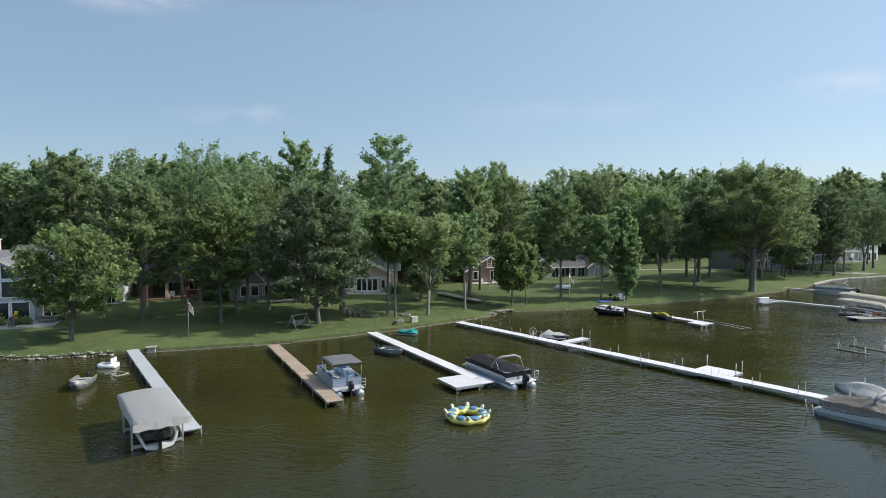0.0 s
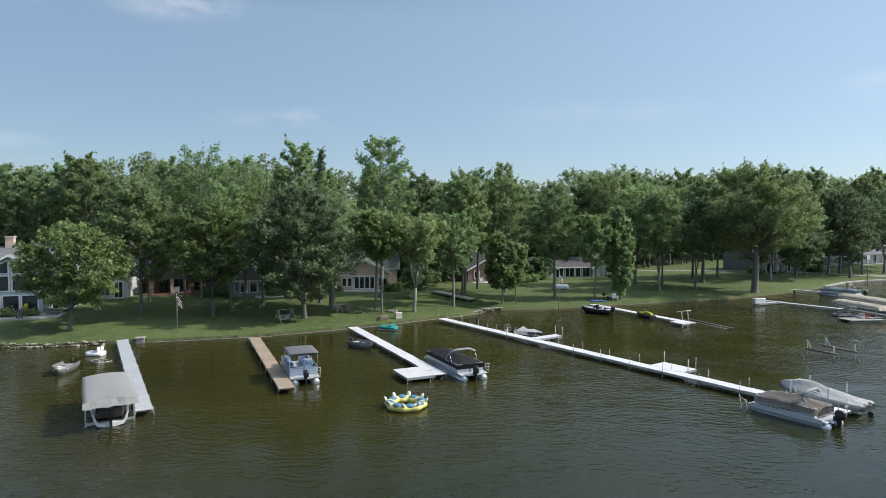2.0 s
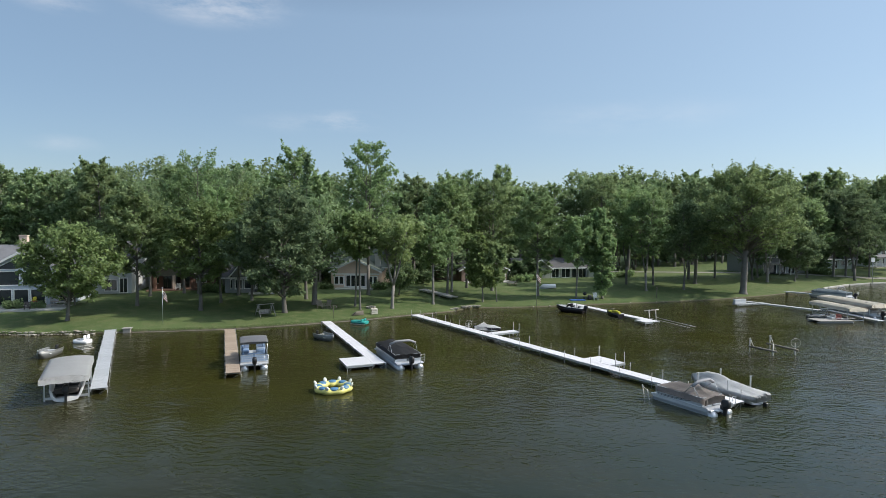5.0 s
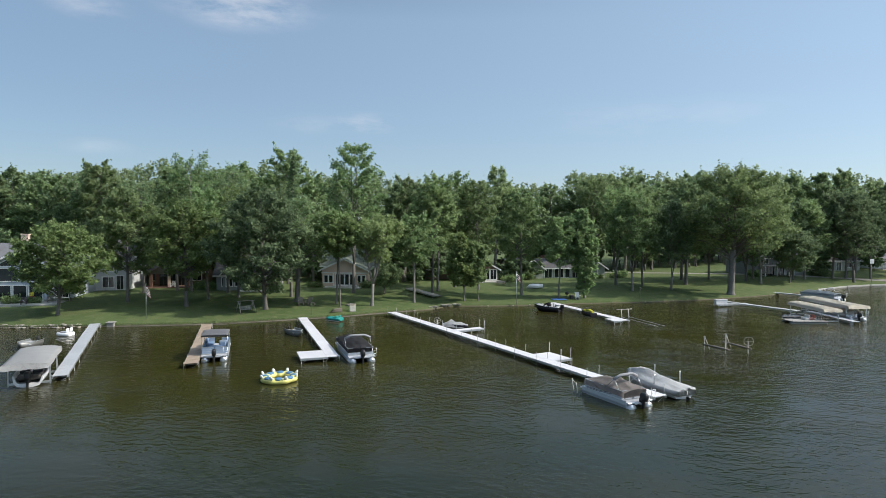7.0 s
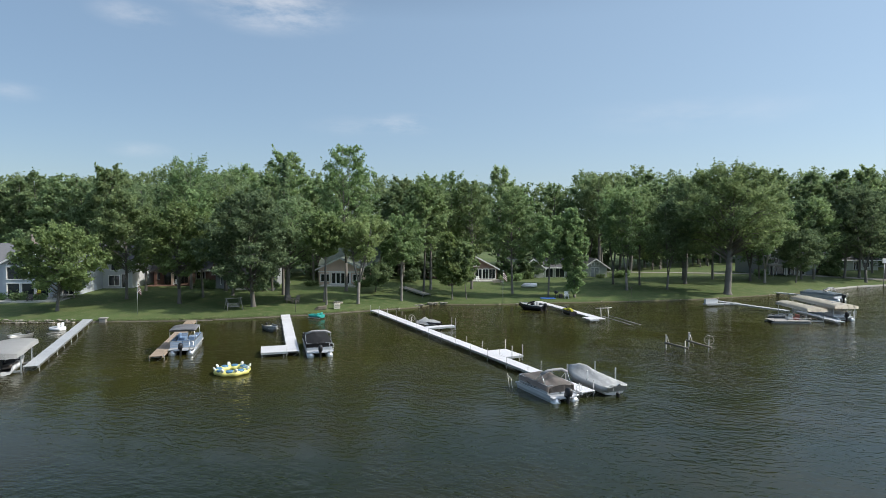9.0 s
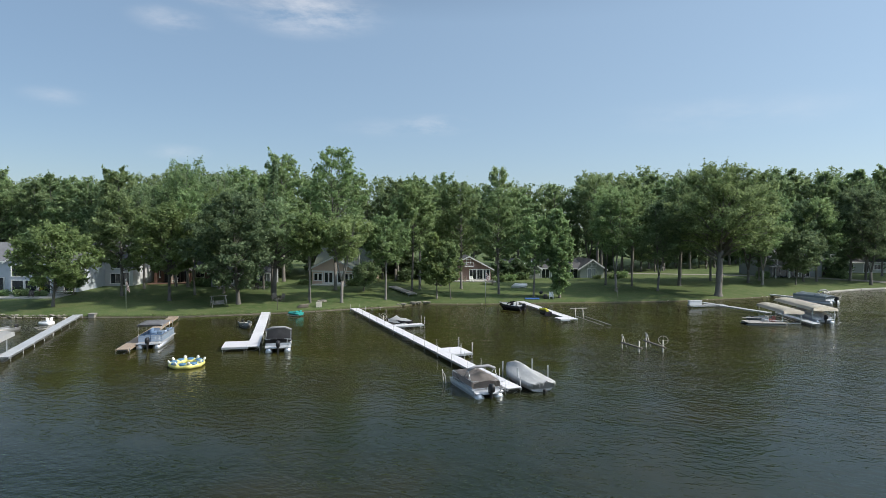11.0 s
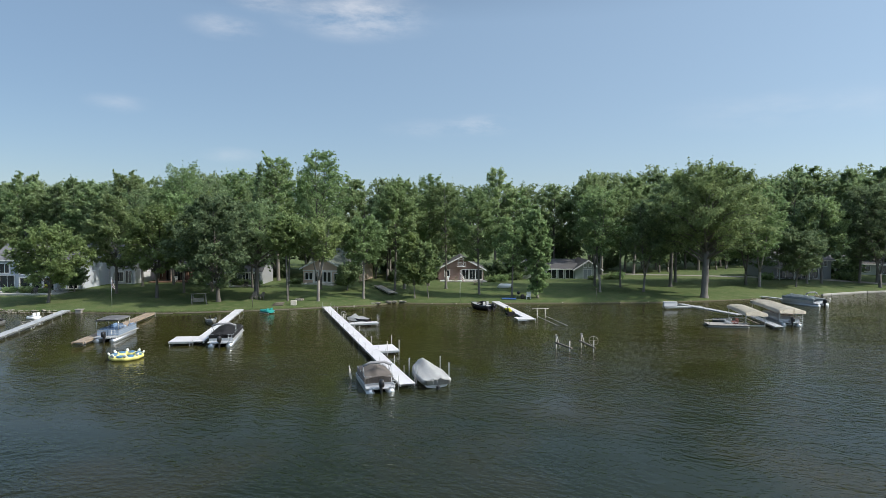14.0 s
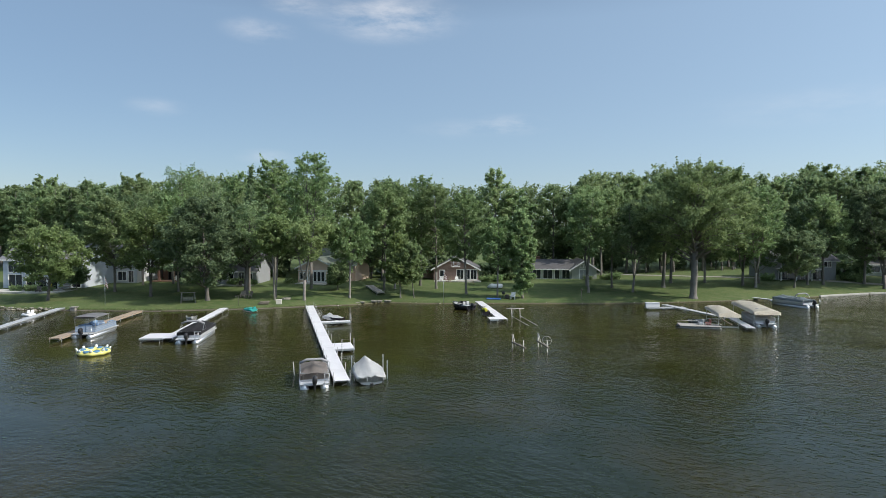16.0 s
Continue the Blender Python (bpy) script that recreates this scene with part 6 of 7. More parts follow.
# aluminium fishing boat and pedal boat
small_boat((-26.93, 43.8), (-26.2, 41.05), 1.4, 0.55, HULL_OLIVE, "grey aluminium fishing boat with small outboard", "fishing_boat", 3, BLACK, VINYL_GREY, 0, False, False, 0.7)
pedal = thing("pedal_boat", pose(-28.1, 48.4, 0, 0, 0, 95) @ Matrix.Diagonal((0.75, 0.72, 0.8, 1)), "white plastic pedal boat with moulded twin seats", "pedal boat", BOATS)
bm = bm_new()
loft(bm, [[Vector((x * s, y, z)) for x, z in ((-0.75, 0.05), (-0.8, 0.3), (-0.6, 0.42), (0.6, 0.42), (0.8, 0.3), (0.75, 0.05), (0.5, -0.1), (-0.5, -0.1))] for y, s in ((-1.0, 0.7), (-0.85, 0.95), (0.4, 1.0), (0.8, 0.9), (1.05, 0.55))])
part("hull", bm, HULL_WHITE, pedal)
for x in (-0.36, 0.36):
    bm = bm_new()
    box(bm, (x, -0.3, 0.5), (0.55, 0.5, 0.16), bev=0.06)
    box(bm, (x, -0.58, 0.72), (0.55, 0.16, 0.5), bev=0.06)
    part("seat", bm, HULL_WHITE, pedal)
    bm = bm_new()
    box(bm, (x, 0.25, 0.42), (0.4, 0.5, 0.03))
    part("footwell", bm, BLACK, pedal)

# pipe frame in the shallows by the pedal boat
bm = bm_new()
pipe(bm, [(-1.0, -0.7, 0.03), (1.0, -0.7, 0.03), (1.0, 0.7, 0.03), (-1.0, 0.7, 0.03), (-1.0, -0.7, 0.03)], 0.03, 6)
for x in (-1.0, 1.0):
    rod(bm, (x, -0.7, -0.9), (x, -0.7, 0.06), 0.03, 6)
    rod(bm, (x, 0.7, -0.9), (x, 0.7, 0.06), 0.03, 6)
solid("pipe_frame", bm, PIPE, pose(-26.13, 46.21, 0, 0, 0, -25) @ Matrix.Diagonal((0.75, 0.75, 1, 1)), "rectangular pale pipe frame standing in shallow water", "frame")

# pontoon boats
pontoon_boat((-6.6, 40.7), (-9.25, 45.8), 2.15, PANEL_BLUE, "blue-grey pontoon boat with grey bimini top moored at wooden dock", "open", canopy_mat=CANVAS_BIMINI)
pontoon_boat((5.6, 43.05), (2.1, 49.0), 2.3, PANEL_SILVER, "silver pontoon boat under a black mooring cover", "cover", COVER_BLACK)
pontoon_boat((26.9, 34.9), (23.95, 38.65), 2.1, PANEL_SILVER, "silver pontoon boat under a taupe mooring cover at dock end", "cover", COVER_TAUPE, engine=BLACK, skirt=True).location.z = -0.13
pontoon_boat((66.35, 99.71), (61.94, 104.18), 2.5, PANEL_SILVER, "pontoon boat under slate cover beside the short dock", "cover", COVER_GREEN)
pontoon_boat((58.75, 77.85), (57.35, 84.07), 2.3, HULL_WHITE, "white pontoon boat on a lift under cream canopy", "cover", VINYL_IVORY)

# leaning pipe poles that hold the covered pontoon boat off
pole = thing("mooring_pole", pose(22.85, 37.7, 0), "pair of leaning pale pipe mooring poles beside the boat's bow", "mooring pole")
for dx, top in ((0.0, 0.95), (0.28, 0.7)):
    bm = bm_new()
    rod(bm, (dx + 0.1, -dx, -1.3), (dx - 0.22, 0.2 - dx, top), 0.03, 8)
    part("pipe", bm, PIPE, pole)
bm = bm_new()
rod(bm, (-0.2, 0.18, 0.85), (0.12, -0.1, 0.55), 0.02, 6)
part("brace", bm, PIPE, pole)

# small open boat at the white dock
small_boat((-6.6, 55.1), (-4.15, 52.75), 1.3, 0.5, HULL_OLIVE, "dark grey open rowing boat tied beside the white dock", "rowing_boat", 3, BLACK, VINYL_IVORY, 0, False, False, 0.6)
# covered motorboat on its lift at the end of the long dock
covered_boat((30.0, 37.55), (26.8, 41.6), 2.25, 0.5, HULL_WHITE, COVER_SILVER, "motorboat wrapped in a silver-grey tarpaulin on a lift")
boat_lift((29.25, 38.8), (27.65, 40.85), 2.5, "aluminium boat lift with tall corner posts", None, posts_z=1.4, beams=False)
# covered jet ski at the side deck
jet_ski((11.96, 61.04), (8.95, 60.89), "jet ski under a pale cover on its dock lift", HULL_DARK, BLACK, COVER_SILVER, 0.12)
skl = thing("jet_ski_lift", pose(8.45, 60.96, 0), "pale pipe jet ski lift with hand wheel beside the dock", "boat lift", "boat lifts")
bm = bm_new()
rod(bm, (0, 0, -1.2), (0, 0, 0.95), 0.045, 8)
rod(bm, (3.4, -0.2, -1.2), (3.4, -0.2, 0.4), 0.045, 8)
part("post", bm, PIPE, skl)
bm = bm_new()
for y in (-0.45, 0.35):
    box(bm, (1.8, y, 0.15), (3.2, 0.1, 0.08))
part("bunk", bm, TIMBER_WALL, skl)
bm = bm_new()
pipe(bm, [Vector((0.36 * math.cos(a), 0.08, 0.9 + 0.36 * math.sin(a))) for a in [2 * math.pi * i / 16 for i in range(17)]], 0.022, 6)
for i in range(3):
    rod(bm, (-0.36 * math.cos(i * 1.05), 0.08, 0.9 - 0.36 * math.sin(i * 1.05)), (0.36 * math.cos(i * 1.05), 0.08, 0.9 + 0.36 * math.sin(i * 1.05)), 0.013, 5)
part("hand_wheel", bm, PIPE, skl)
# bass boat and yellow jet ski at the short white dock
small_boat((22.3, 77.5), (18.7, 79.2), 2.0, 0.62, HULL_DARK, "dark bass boat with seats and windscreen beside the short white dock", "bass_boat", 0, BLACK, VINYL_GREY, 0.04, True, True, 1.0)
jet_ski((26.3, 72.6), (24.9, 74.9), "yellow and white jet ski tied beside the short dock", YELLOW_PWC, YELLOW_PWC)

# floating tube with eight lobes
tube = thing("inflatable_ring", pose(1.4, 36.3, 0.0), "large yellow inflatable ring with blue cushions and white headrests", "inflatable")
bm = bm_new()
rings = []
for i in range(64):
    a = 2 * math.pi * i / 64
    r = 1.02 + 0.05 * math.cos(8 * a)
    ring = []
    for k in range(12):
        b = 2 * math.pi * k / 12
        ring.append(Vector(((r + 0.33 * math.cos(b)) * math.cos(a), (r + 0.33 * math.cos(b)) * math.sin(a), 0.2 + 0.24 * math.sin(b))))
    rings.append(ring)
rings.append(rings[0])
loft(bm, rings, caps=False)
part("ring_tube", bm, YELLOW, tube)
for i in range(8):
    a = 2 * math.pi * (i + 0.5) / 8
    ca, sa = math.cos(a), math.sin(a)
    m = Matrix.Rotation(a, 4, "Z")
    bm = bm_new()
    bmesh.ops.create_uvsphere(bm, u_segments=12, v_segments=8, radius=1.0, matrix=m @ Matrix.Translation((1.02, 0, 0.36)) @ Matrix.Diagonal((0.29, 0.36, 0.13, 1)))
    for f in bm.faces:
        f.smooth = True
    part("cushion", bm, TUBE_BLUE if i % 2 == 0 or i == 3 else TUBE_BLUE, tube)
    m2 = Matrix.Rotation(a + math.pi / 8, 4, "Z")
    bm = bm_new()
    bmesh.ops.create_uvsphere(bm, u_segments=10, v_segments=8, radius=1.0, matrix=m2 @ Matrix.Translation((1.32, 0, 0.46)) @ Matrix.Rotation(0.5, 4, "Y") @ Matrix.Diagonal((0.09, 0.14, 0.19, 1)))
    for f in bm.faces:
        f.smooth = True
    part("headrest", bm, TUBE_WHITE, tube)
    bm = bm_new()
    bmesh.ops.create_uvsphere(bm, u_segments=10, v_segments=8, radius=1.0, matrix=m2 @ Matrix.Translation((1.28, 0, 0.22)) @ Matrix.Diagonal((0.09, 0.16, 0.12, 1)))
    part("side_patch", bm, TUBE_BLUE, tube)

# empty lift standing alone
lone = thing("empty_boat_lift", pose(35.35, 54.7, 0) @ Matrix.Diagonal((1, 1, 0.95, 1)), "empty weathered boat lift with hand wheel standing in the water", "boat lift", "boat lifts")
for x, y, hgt in ((0.0, 0.3, 1.3), (1.5, -1.1, 1.1), (2.2, 1.5, 1.4), (3.6, -0.5, 1.2)):
    bm = bm_new()
    rod(bm, (x, y, -1.6), (x, y, hgt), 0.055, 8)
    if x in (0.0, 2.2):
        rod(bm, (x + 0.05, y, hgt - 0.05), (x + 0.42, y - 0.25, 0.1), 0.04, 6)
        box(bm, (x, y, hgt), (0.16, 0.16, 0.14))
    part("post", bm, PIPE, lone)
for a, b in (((-0.1, 0.4, 0.55), (1.75, -1.3, 0.42)), ((2.0, 1.75, 0.62), (3.8, -0.75, 0.5))):
    bm = bm_new()
    rod(bm, a, b, 0.1, 6)
    part("bunk", bm, TIMBER_WALL, lone)
bm = bm_new()
pts = [Vector((3.6 + 0.42 * math.cos(a), -0.62, 1.2 + 0.42 * math.sin(a))) for a in [2 * math.pi * i / 20 for i in range(21)]]
pipe(bm, pts, 0.025, 6)
for i in range(0, 20, 5):
    rod(bm, pts[i], (3.6, -0.62, 1.2), 0.015, 5)
part("hand_wheel", bm, PIPE, lone)

# lift with sunken rails at the short white dock
rail = thing("boat_hoist", pose(29.8, 72.5, 0) @ Matrix.Diagonal((1, 1, 0.82, 1)), "pale pipe boat hoist with rails sloping into the water", "boat lift", "boat lifts")
for x, y in ((0.0, 0.0), (0.9, 0.6)):
    bm = bm_new()
    rod(bm, (x, y, -1.0), (x - 0.15, y + 0.2, 1.55), 0.055, 8)
    part("post", bm, PIPE, rail)
    bm = bm_new()
    rod(bm, (x, y, 0.35), (x + 3.5, y - 4.5, -0.04), 0.05, 6)
    part("rail", bm, STEEL, rail)
bm = bm_new()
rod(bm, (-0.75, -0.15, 1.5), (1.2, 1.05, 1.5), 0.06, 6)
part("top_bar", bm, PIPE, rail)

# canopied lifts on the eastern dock
boat_lift((54.74, 75.72), (53.36, 82.14), 2.1, "boat lift under a cream canvas canopy", CANVAS_CREAM, z_top=1.65, posts_z=1.6, arch=0.22)
boat_lift((58.75, 78.24), (56.79, 87.18), 2.6, "long boat lift under a cream canvas canopy", CANVAS_CREAM, z_top=1.85, posts_z=1.8, arch=0.22)
raft = thing("pontoon_raft", pose(53.9, 75.6, 0, 0, 0, heading((53.9, 75.6), (49.2, 74.6))), "low weathered grey pontoon raft with pipe rail and red bench", "raft", BOATS)
for x in (-0.8, 0.8):
    bm = bm_new()
    loft(bm, [[Vector((x + 0.2 * s * math.cos(a), y, 0.04 + 0.2 * s * math.sin(a))) for a in [2 * math.pi * k / 10 for k in range(10)]] for y, s in ((0.1, 0.55), (0.3, 1.0), (4.1, 1.0), (4.5, 0.75), (4.75, 0.25))])
    part("float", bm, HULL_OLIVE, raft)
bm = bm_new()
box(bm, (0, 2.35, 0.28), (2.2, 4.5, 0.09), bev=0.02)
part("deck", bm, PLANK_GREY, raft)
bm = bm_new()
pipe(bm, [(-1.05, 0.2, 0.62), (-1.05, 4.5, 0.62), (1.05, 4.5, 0.62), (1.05, 0.2, 0.62)], 0.02, 6)
for y in (0.2, 1.6, 3.0, 4.5):
    for x in (-1.05, 1.05):
        rod(bm, (x, y, 0.3), (x, y, 0.62), 0.018, 5)
part("rail", bm, STEEL, raft)
for y, mt in ((1.3, FADED_RED), (2.1, VINYL_IVORY)):
    bm = bm_new()
    box(bm, (0.35, y, 0.46), (0.9, 0.5, 0.28), bev=0.05)
    box(bm, (0.35, y - 0.22, 0.75), (0.9, 0.12, 0.4), bev=0.04)
    part("bench_seat", bm, mt, raft)
small_boat((50.52, 79.17), (52.31, 78.2), 1.0, 0.32, HULL_OLIVE, "small grey dinghy beside the eastern dock", "dinghy", 2)
# canopy and boats farther east

# ---- things on the lawn ----
def flagpole(x, y, hgt, label, flag_mat):
    f = thing("flagpole", at(x, y), label, "flagpole", "flagpoles")
    bm = bm_new()
    rod(bm, (0, 0, -0.2), (0, 0, hgt), 0.035, 8, 0.022)
    ball(bm, (0, 0, hgt + 0.04), (0.06, 0.06, 0.06), 8, 6)
    part("pole", bm, ALU, f)
    n = 8
    for s in range(7):
        # stripes of limp cloth that hangs down from the hoist
        bm = bm_new()
        loft(bm, [[Vector((0.04 + 0.5 * k / n, 0.07 * math.sin(5.2 * k / n + 0.5 * s), hgt - 0.15 - 0.14 * (s + j) - 0.55 * (k / n) ** 1.3)) for k in range(n + 1)] for j in (0, 1)], closed=False)
        bmesh.ops.solidify(bm, geom=bm.faces[:], thickness=0.008)
        part("flag_stripe", bm, FLAG_WHITE if s % 2 else flag_mat, f)


flagpole(-25.4, 57.2, 4.0, "thin metal flagpole with a limp striped flag", FLAG_RED)
flagpole(16.0, 82.0, 5.4, "tall thin flagpole with a limp flag by the shore", FLAG_RED)

# garden swing
sw = thing("garden_swing", at(-16.2, 63.4, 48) @ Matrix.Diagonal((0.95, 0.9, 0.72, 1)), "weathered grey wooden garden swing on an A-frame", "swing")
for x in (-1.0, 1.0):
    bm = bm_new()
    rod(bm, (x, -0.95, 0), (x * 0.92, 0, 2.0), 0.05, 6)
    rod(bm, (x, 0.95, 0), (x * 0.92, 0, 2.0), 0.05, 6)
    rod(bm, (x, -0.4, 0.9), (x, 0.4, 0.9), 0.04, 6)
    part("side_frame", bm, PLANK_GREY, sw)
bm = bm_new()
rod(bm, (-1.15, 0, 2.0), (1.15, 0, 2.0), 0.055, 6)
part("top_beam", bm, PLANK_GREY, sw)
bm = bm_new()
for i in range(5):
    box(bm, (0, -0.25 + 0.11 * i, 0.5), (1.5, 0.09, 0.03))
part("seat", bm, PLANK_GREY, sw)
bm = bm_new()
for i in range(11):
    box(bm, (-0.7 + 0.14 * i, 0.3, 0.82), (0.08, 0.03, 0.6))
part("backrest", bm, PLANK_GREY, sw)
bm = bm_new()
for x in (-0.7, 0.7):
    rod(bm, (x, -0.2, 0.5), (x * 1.05, 0, 2.0), 0.012, 5)
    rod(bm, (x, 0.28, 0.6), (x * 1.05, 0, 2.0), 0.012, 5)
part("chain", bm, STEEL, sw)


def shed_box(x, y, rz):
    b = thing("dock_box", at(x, y, rz), "weathered grey wooden pump box on the shore wall", "box")
    bm = bm_new()
    for z in (0.12, 0.34, 0.56, 0.78):
        box(bm, (0, 0, z), (0.72, 0.66, 0.2), bev=0.01)
    part("crate", bm, PLANK_GREY, b)
    bm = bm_new()
    box(bm, (0, 0, 0.91), (0.9, 0.82, 0.06), bev=0.01)
    part("lid", bm, PLANK_GREY, b)


shed_box(-27.4, 54.0, 20)


def garden_chair(m, mat, label, name="lawn_chair"):
    c = thing(name, m, label, "chair", "lawn chairs")
    for x in (-0.28, 0.28):
        for y in (-0.3, 0.28):
            bm = bm_new()
            box(bm, (x, y, 0.2 if y > 0 else 0.3), (0.07, 0.07, 0.4 if y > 0 else 0.6))
            part("leg", bm, mat, c)
        bm = bm_new()
        box(bm, (x * 1.15, -0.02, 0.62), (0.13, 0.75, 0.04))
        part("armrest", bm, mat, c)
    bm = bm_new()
    for i in range(5):
        box(bm, (0, -0.28 + 0.13 * i, 0.4 - 0.02 * i), (0.58, 0.11, 0.03))
    part("seat", bm, mat, c)
    bm = bm_new()
    for i in range(5):
        loft(bm, [[Vector((-0.29 + 0.125 * i + dx, 0.3 + dy, 0.34)) for dx, dy in ((0, 0), (0.1, 0), (0.1, 0.03), (0, 0.03))], [Vector((-0.32 + 0.135 * i + dx, 0.58 + dy, 1.05)) for dx, dy in ((0, 0), (0.11, 0), (0.11, 0.03), (0, 0.03))]], smooth=False)
    part("backrest", bm, mat, c)
    return c


for x, y, rz, mt, words in ((-11.7, 69.6, 30, TIMBER_WALL, "dark brown wooden lawn chair on shaded grass"), (-10.8, 69.9, -10, TIMBER_WALL, "dark brown wooden lawn chair on shaded grass"), (24.9, 88.4, 10, TRIM, "white plastic lawn chair by the shore"),
                            (-38.8, 81.4, 20, TRIM, "white lawn chair on the brick terrace"), (4.9, 105.7, 10, TRIM, "white garden chair on the cottage terrace"), (6.4, 105.9, -15, PLANK, "tan garden chair on the cottage terrace"),
                            (7.8, 106.6, 25, TRIM, "white garden chair on the cottage terrace"), (-20.7, 78.6, 20, TRIM_DARK, "dark garden chair beside the grey cottage"), (-45.3, 60.3, 40, TRIM_DARK, "dark patio chair on the terrace")):
    garden_chair(at(x, y, rz, 0.0), mt, words)


def picnic_table(x, y, rz, mat):
    p = thing("picnic_table", at(x, y, rz), "weathered wooden picnic table with attached benches", "table")
    for name, ys, z in (("tabletop", [-0.3, -0.15, 0, 0.15, 0.3], 0.74), ("bench", [-0.78, -0.64], 0.44), ("bench", [0.64, 0.78], 0.44)):
        bm = bm_new()
        for yy in ys:
            box(bm, (0, yy, z), (1.8, 0.135, 0.04))
        part(name, bm, mat, p)
    for xx in (-0.65, 0.65):
        bm = bm_new()
        rod(bm, (xx, -0.7, 0), (xx, -0.22, 0.72), 0.045, 5)
        rod(bm, (xx, 0.7, 0), (xx, 0.22, 0.72), 0.045, 5)
        box(bm, (xx, 0, 0.4), (0.05, 1.6, 0.09))
        part("trestle", bm, mat, p)


ring = thing("fire_ring", at(-5.6, 72.2, 0, 0.0), "low dark round fire ring on the grass", "fire ring")
for i in range(12):
    bm = bm_new()
    a = i * math.pi / 6
    box(bm, (0.55 * math.cos(a), 0.55 * math.sin(a), 0.1), (0.2, 0.27, 0.24), rz=math.degrees(a), bev=0.03)
    part("stone", bm, STONE, ring)
picnic_table(-43.7, 63.5, 20, PLANK_GREY)
mw = thing("ride_on_mower", pose(-47.7, 63.7, 1.12, 0, 0, 70), "red and yellow ride-on lawn mower parked on the terrace", "mower")
bm = bm_new()
box(bm, (0, 0.45, 0.55), (0.6, 0.75, 0.4), bev=0.12)
box(bm, (0, -0.35, 0.5), (0.75, 0.6, 0.22), bev=0.08)
part("body", bm, RED, mw)
bm = bm_new()
box(bm, (0, -0.3, 0.72), (0.48, 0.45, 0.14), bev=0.05)
box(bm, (0, -0.52, 0.95), (0.46, 0.1, 0.4), bev=0.04)
part("seat", bm, YELLOW_PWC, mw)
for x in (-0.38, 0.38):
    for y, r in ((0.6, 0.2), (-0.4, 0.28)):
        bm = bm_new()
        rod(bm, (x - 0.09, y, r), (x + 0.09, y, r), r, 14)
        part("wheel", bm, BLACK, mw)
bm = bm_new()
pipe(bm, [(0, 0.15, 0.7), (0, 0.0, 1.0)], 0.02, 6)
pipe(bm, [Vector((0.17 * math.cos(a), 0.0 + 0.12 * math.sin(a), 1.0 + 0.1 * math.sin(a))) for a in [2 * math.pi * k / 12 for k in range(13)]], 0.015, 5)
part("steering_wheel", bm, BLACK, mw)
picnic_table(11.9, 103.4, 20, TIMBER_WALL)

# teal pedal boat drawn up beside the white dock, and a bench frame behind it
tb = thing("paddle_boat", pose(-4.5, 63.2, 0.12, 0, 0, 75) @ Matrix.Diagonal((0.8, 0.8, 0.62, 1)), "teal green plastic paddle boat beached by a dark rack", "pedal boat", BOATS)
bm = bm_new()
loft(bm, [[Vector((x * s, y, z + 0.1)) for x, z in ((-0.7, 0.1), (-0.85, 0.35), (-0.6, 0.5), (0.6, 0.5), (0.85, 0.35), (0.7, 0.1), (0.4, -0.05), (-0.4, -0.05))] for y, s in ((-1.2, 0.7), (-1.0, 0.95), (0.5, 1.0), (1.0, 0.85), (1.3, 0.5))])
part("hull", bm, TEAL, tb)
bm = bm_new()
for x in (-0.4, 0.4):
    box(bm, (x, -0.3, 0.66), (0.55, 0.6, 0.16), bev=0.06)
    box(bm, (x, -0.66, 0.82), (0.55, 0.14, 0.34), bev=0.05)
part("seat", bm, TEAL, tb)
bm = bm_new()
for x in (-0.6, 0.6):
    box(bm, (x, 0, 0.02), (0.12, 2.4, 0.14))
part("cradle", bm, ALU, tb)
rack = thing("dock_section_rack", at(-6.0, 67.5, 40, 0.0) @ Matrix.Diagonal((0.62, 0.8, 0.8, 1)), "pile of grey dock sections lying on the grass", "dock section")
for i in range(4):
    bm = bm_new()
    box(bm, (0.15 * i, 0.1 * i, 0.1 + 0.13 * i), (2.4, 0.5, 0.08), rz=8 * i)
    part("section", bm, TIMBER_WALL, rack)
crate = thing("wooden_crate", at(-4.3, 68.9, 30, 0.0), "pale slatted wooden crate beside the shore", "crate")
for z in (0.12, 0.36, 0.6):
    bm = bm_new()
    box(bm, (0, 0, z), (0.8, 0.5, 0.2))
    part("slat", bm, CANVAS_CREAM, crate)

# boardwalk across the swale
bw = dock("boardwalk", (-2.1, 90.4), (4.0, 84.0), 1.3, 0.45, PLANK_GREY, "grey weathered plank boardwalk lying across the grass swale", group="boardwalks", legs=False)
bw.matrix_basis = pose(-2.1, 90.4, 0.92, -2.6, 0, heading((-2.1, 90.4), (4.0, 84.0)))

# upturned pale dinghy, blue mat and cooler on the lawn
dg = small_boat((19.4, 100.1), (16.7, 99.6), 1.2, 0.42, HULL_WHITE, "pale upturned dinghy lying on the lawn", "dinghy", 0)
dg.matrix_basis = pose(19.4, 99.9, lawn_z(18.0, 99.8) + 0.6, 180, 0, heading((19.4, 100.1), (16.7, 99.6))) @ pose(0, 0, 0, 0, 0, 180)
bm = bm_new()
box(bm, (0, 0, 0.06), (2.2, 1.2, 0.12), bev=0.04)
solid("foam_mat", bm, BLUE_MAT, at(22.1, 87.4, 15, 0.0), "blue foam water mat lying on the grass", "mat")
grill = thing("grill", at(23.3, 88.6, 10, 0.0), "black kettle barbecue on thin legs", "barbecue")
bm = bm_new()
ball(bm, (0, 0, 0.85), (0.3, 0.3, 0.26), 12, 8)
part("kettle", bm, BLACK, grill)
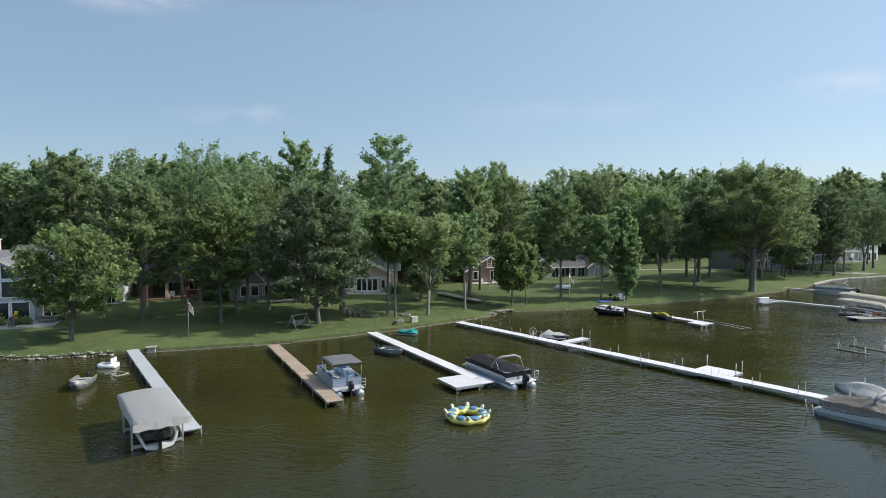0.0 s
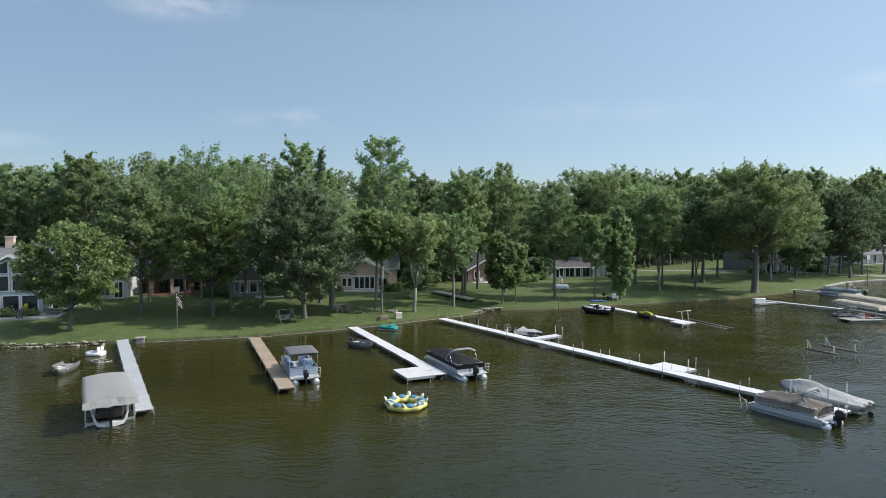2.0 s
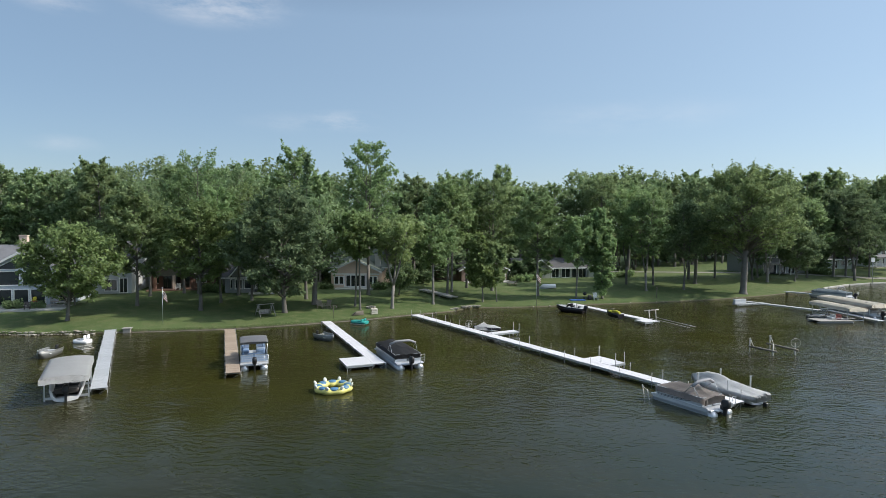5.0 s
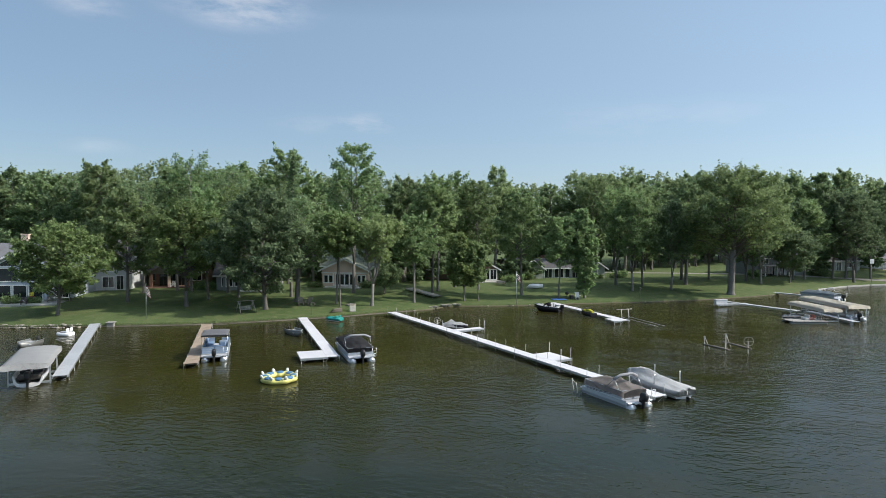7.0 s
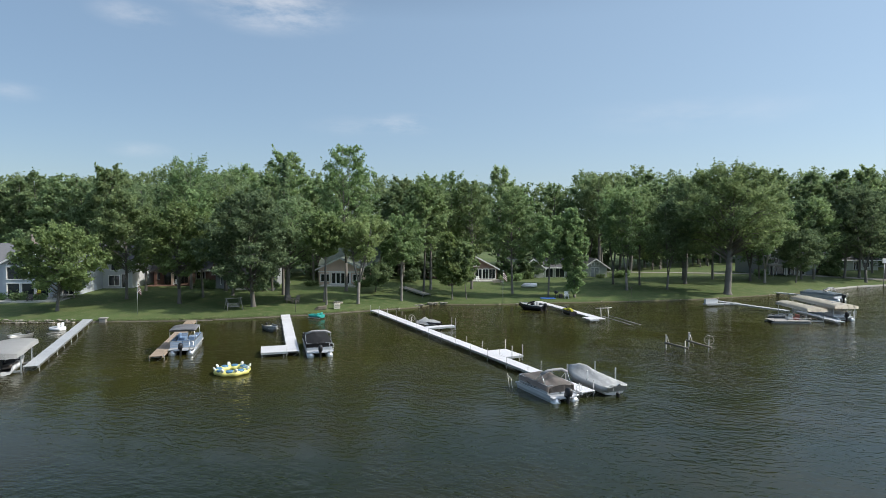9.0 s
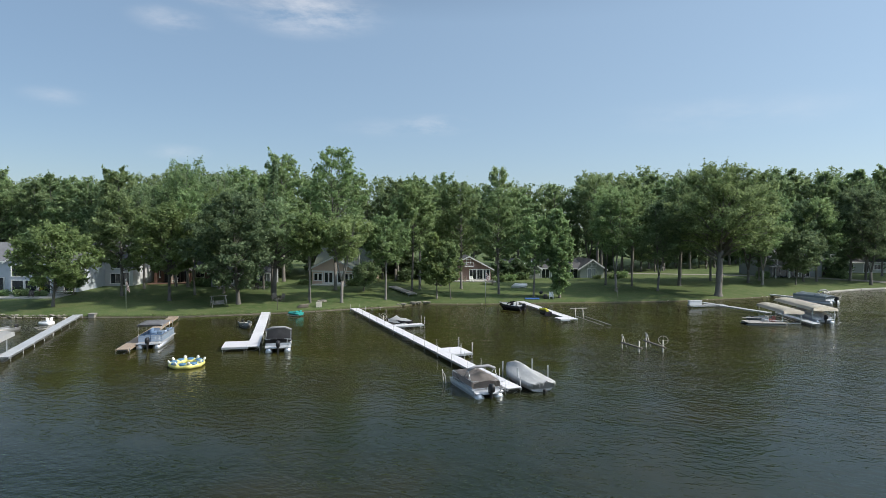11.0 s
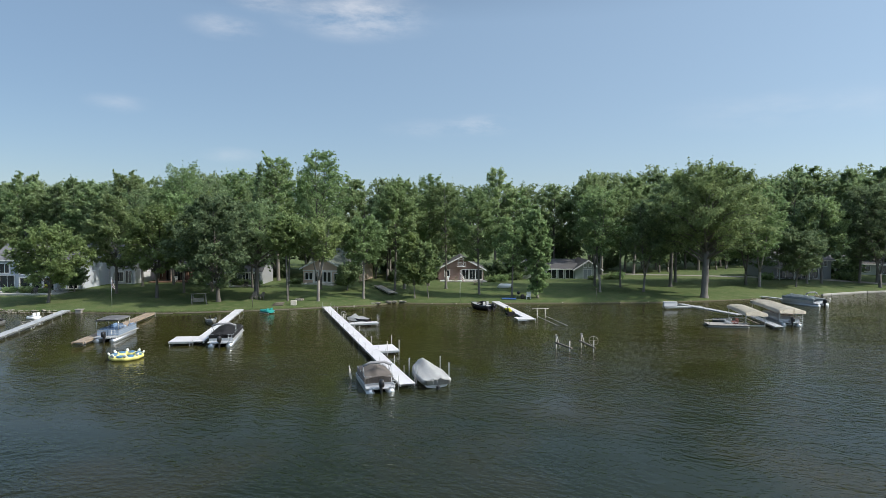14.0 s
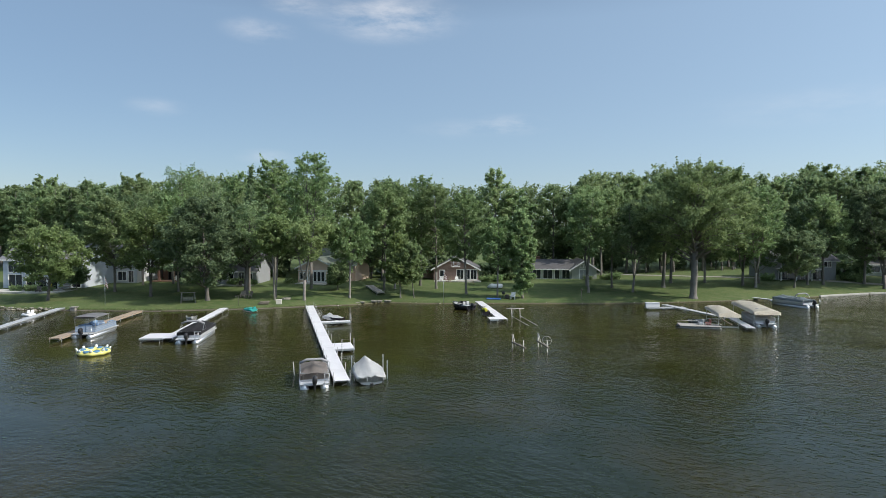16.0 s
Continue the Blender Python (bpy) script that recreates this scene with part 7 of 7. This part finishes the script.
for i in range(3):
    bm = bm_new()
    a = 2.1 * i
    rod(bm, (0.12 * math.cos(a), 0.12 * math.sin(a), 0.65), (0.32 * math.cos(a), 0.32 * math.sin(a), 0), 0.018, 6)
    part("leg", bm, BLACK, grill)
bm = bm_new()
box(bm, (0, 0, 0.35), (0.6, 0.5, 0.7), bev=0.12)
solid("refuse_bag", bm, BLACK, at(24.0, 88.3, 20, 0.0), "black full refuse bag on the grass", "bag")
post = thing("bird_house_post", at(34.6, 92.7, 0, 0.0), "thin post with a small dark box at the shore", "post")
bm = bm_new()
rod(bm, (0, 0, -0.2), (0, 0, 1.4), 0.04, 6)
part("pole", bm, TIMBER_WALL, post)
bm = bm_new()
box(bm, (0, 0, 1.5), (0.22, 0.22, 0.3), bev=0.02)
part("nest_box", bm, TIMBER_WALL, post)

# slim feeder pole with a cross arm on the lawn
feeder = thing("bird_feeder", at(-8.3, 65.0, 20, 0.0), "slim dark bird feeder pole with a cross arm on the lawn", "bird feeder")
bm = bm_new()
rod(bm, (0, 0, -0.2), (0, 0, 1.55), 0.03, 6)
part("pole", bm, TRIM_DARK, feeder)
bm = bm_new()
rod(bm, (-0.4, 0, 1.5), (0.4, 0, 1.5), 0.025, 6)
part("cross_arm", bm, TRIM_DARK, feeder)
for x in (-0.34, 0.34):
    bm = bm_new()
    rod(bm, (x, 0, 1.22), (x, 0, 1.42), 0.07, 8)
    rod(bm, (x, 0, 1.40), (x, 0, 1.50), 0.01, 5)
    part("feeder", bm, TRIM_DARK, feeder)

# pole with a pale square sign by the sea wall
sp = thing("sign_post", at(83.6, 127.9, 0, 0.0), "tall thin pole with pale square marker board on the lawn", "sign post")
bm = bm_new()
rod(bm, (0, 0, -0.2), (0, 0, 5.6), 0.06, 8)
part("pole", bm, STEEL, sp)
bm = bm_new()
box(bm, (0, -0.08, 5.5), (0.9, 0.05, 0.9), rz=20, bev=0.01)
part("board", bm, TRIM, sp)

# clipped bushes by the houses
BUSHES = "foundation bushes"
first = make_tree(at(-48.2, 61.1), 1.8, 1.4, 0.2, "round", 1400, 0.2, 900, LEAF, BARK, 0.05, 14, 1, "rounded green garden bush beside the house", "bush", BUSHES)
first["category"] = "bush"
for x, y, s in ((-51.0, 60.4, 0.9), (-45.7, 62.1, 0.8), (-31.8, 80.3, 1.0), (-24.4, 81.2, 1.1), (-22.0, 82.3, 0.9), (-17.5, 87.7, 0.8), (-9.2, 89.9, 1.1), (12.4, 109.8, 1.0), (13.9, 111.2, 1.2), (15.7, 115.1, 1.3), (33.5, 122.3, 1.0), (30.3, 120.7, 0.7), (34.9, 123.6, 1.2), (78.3, 136.8, 1.5), (63.0, 131.3, 1.2), (-33.4, 80.8, 1.2)):
    m = at(x, y, 50 * s + x) @ Matrix.Diagonal((s, s, s, 1))
    copy_thing(first, m).matrix_basis = m
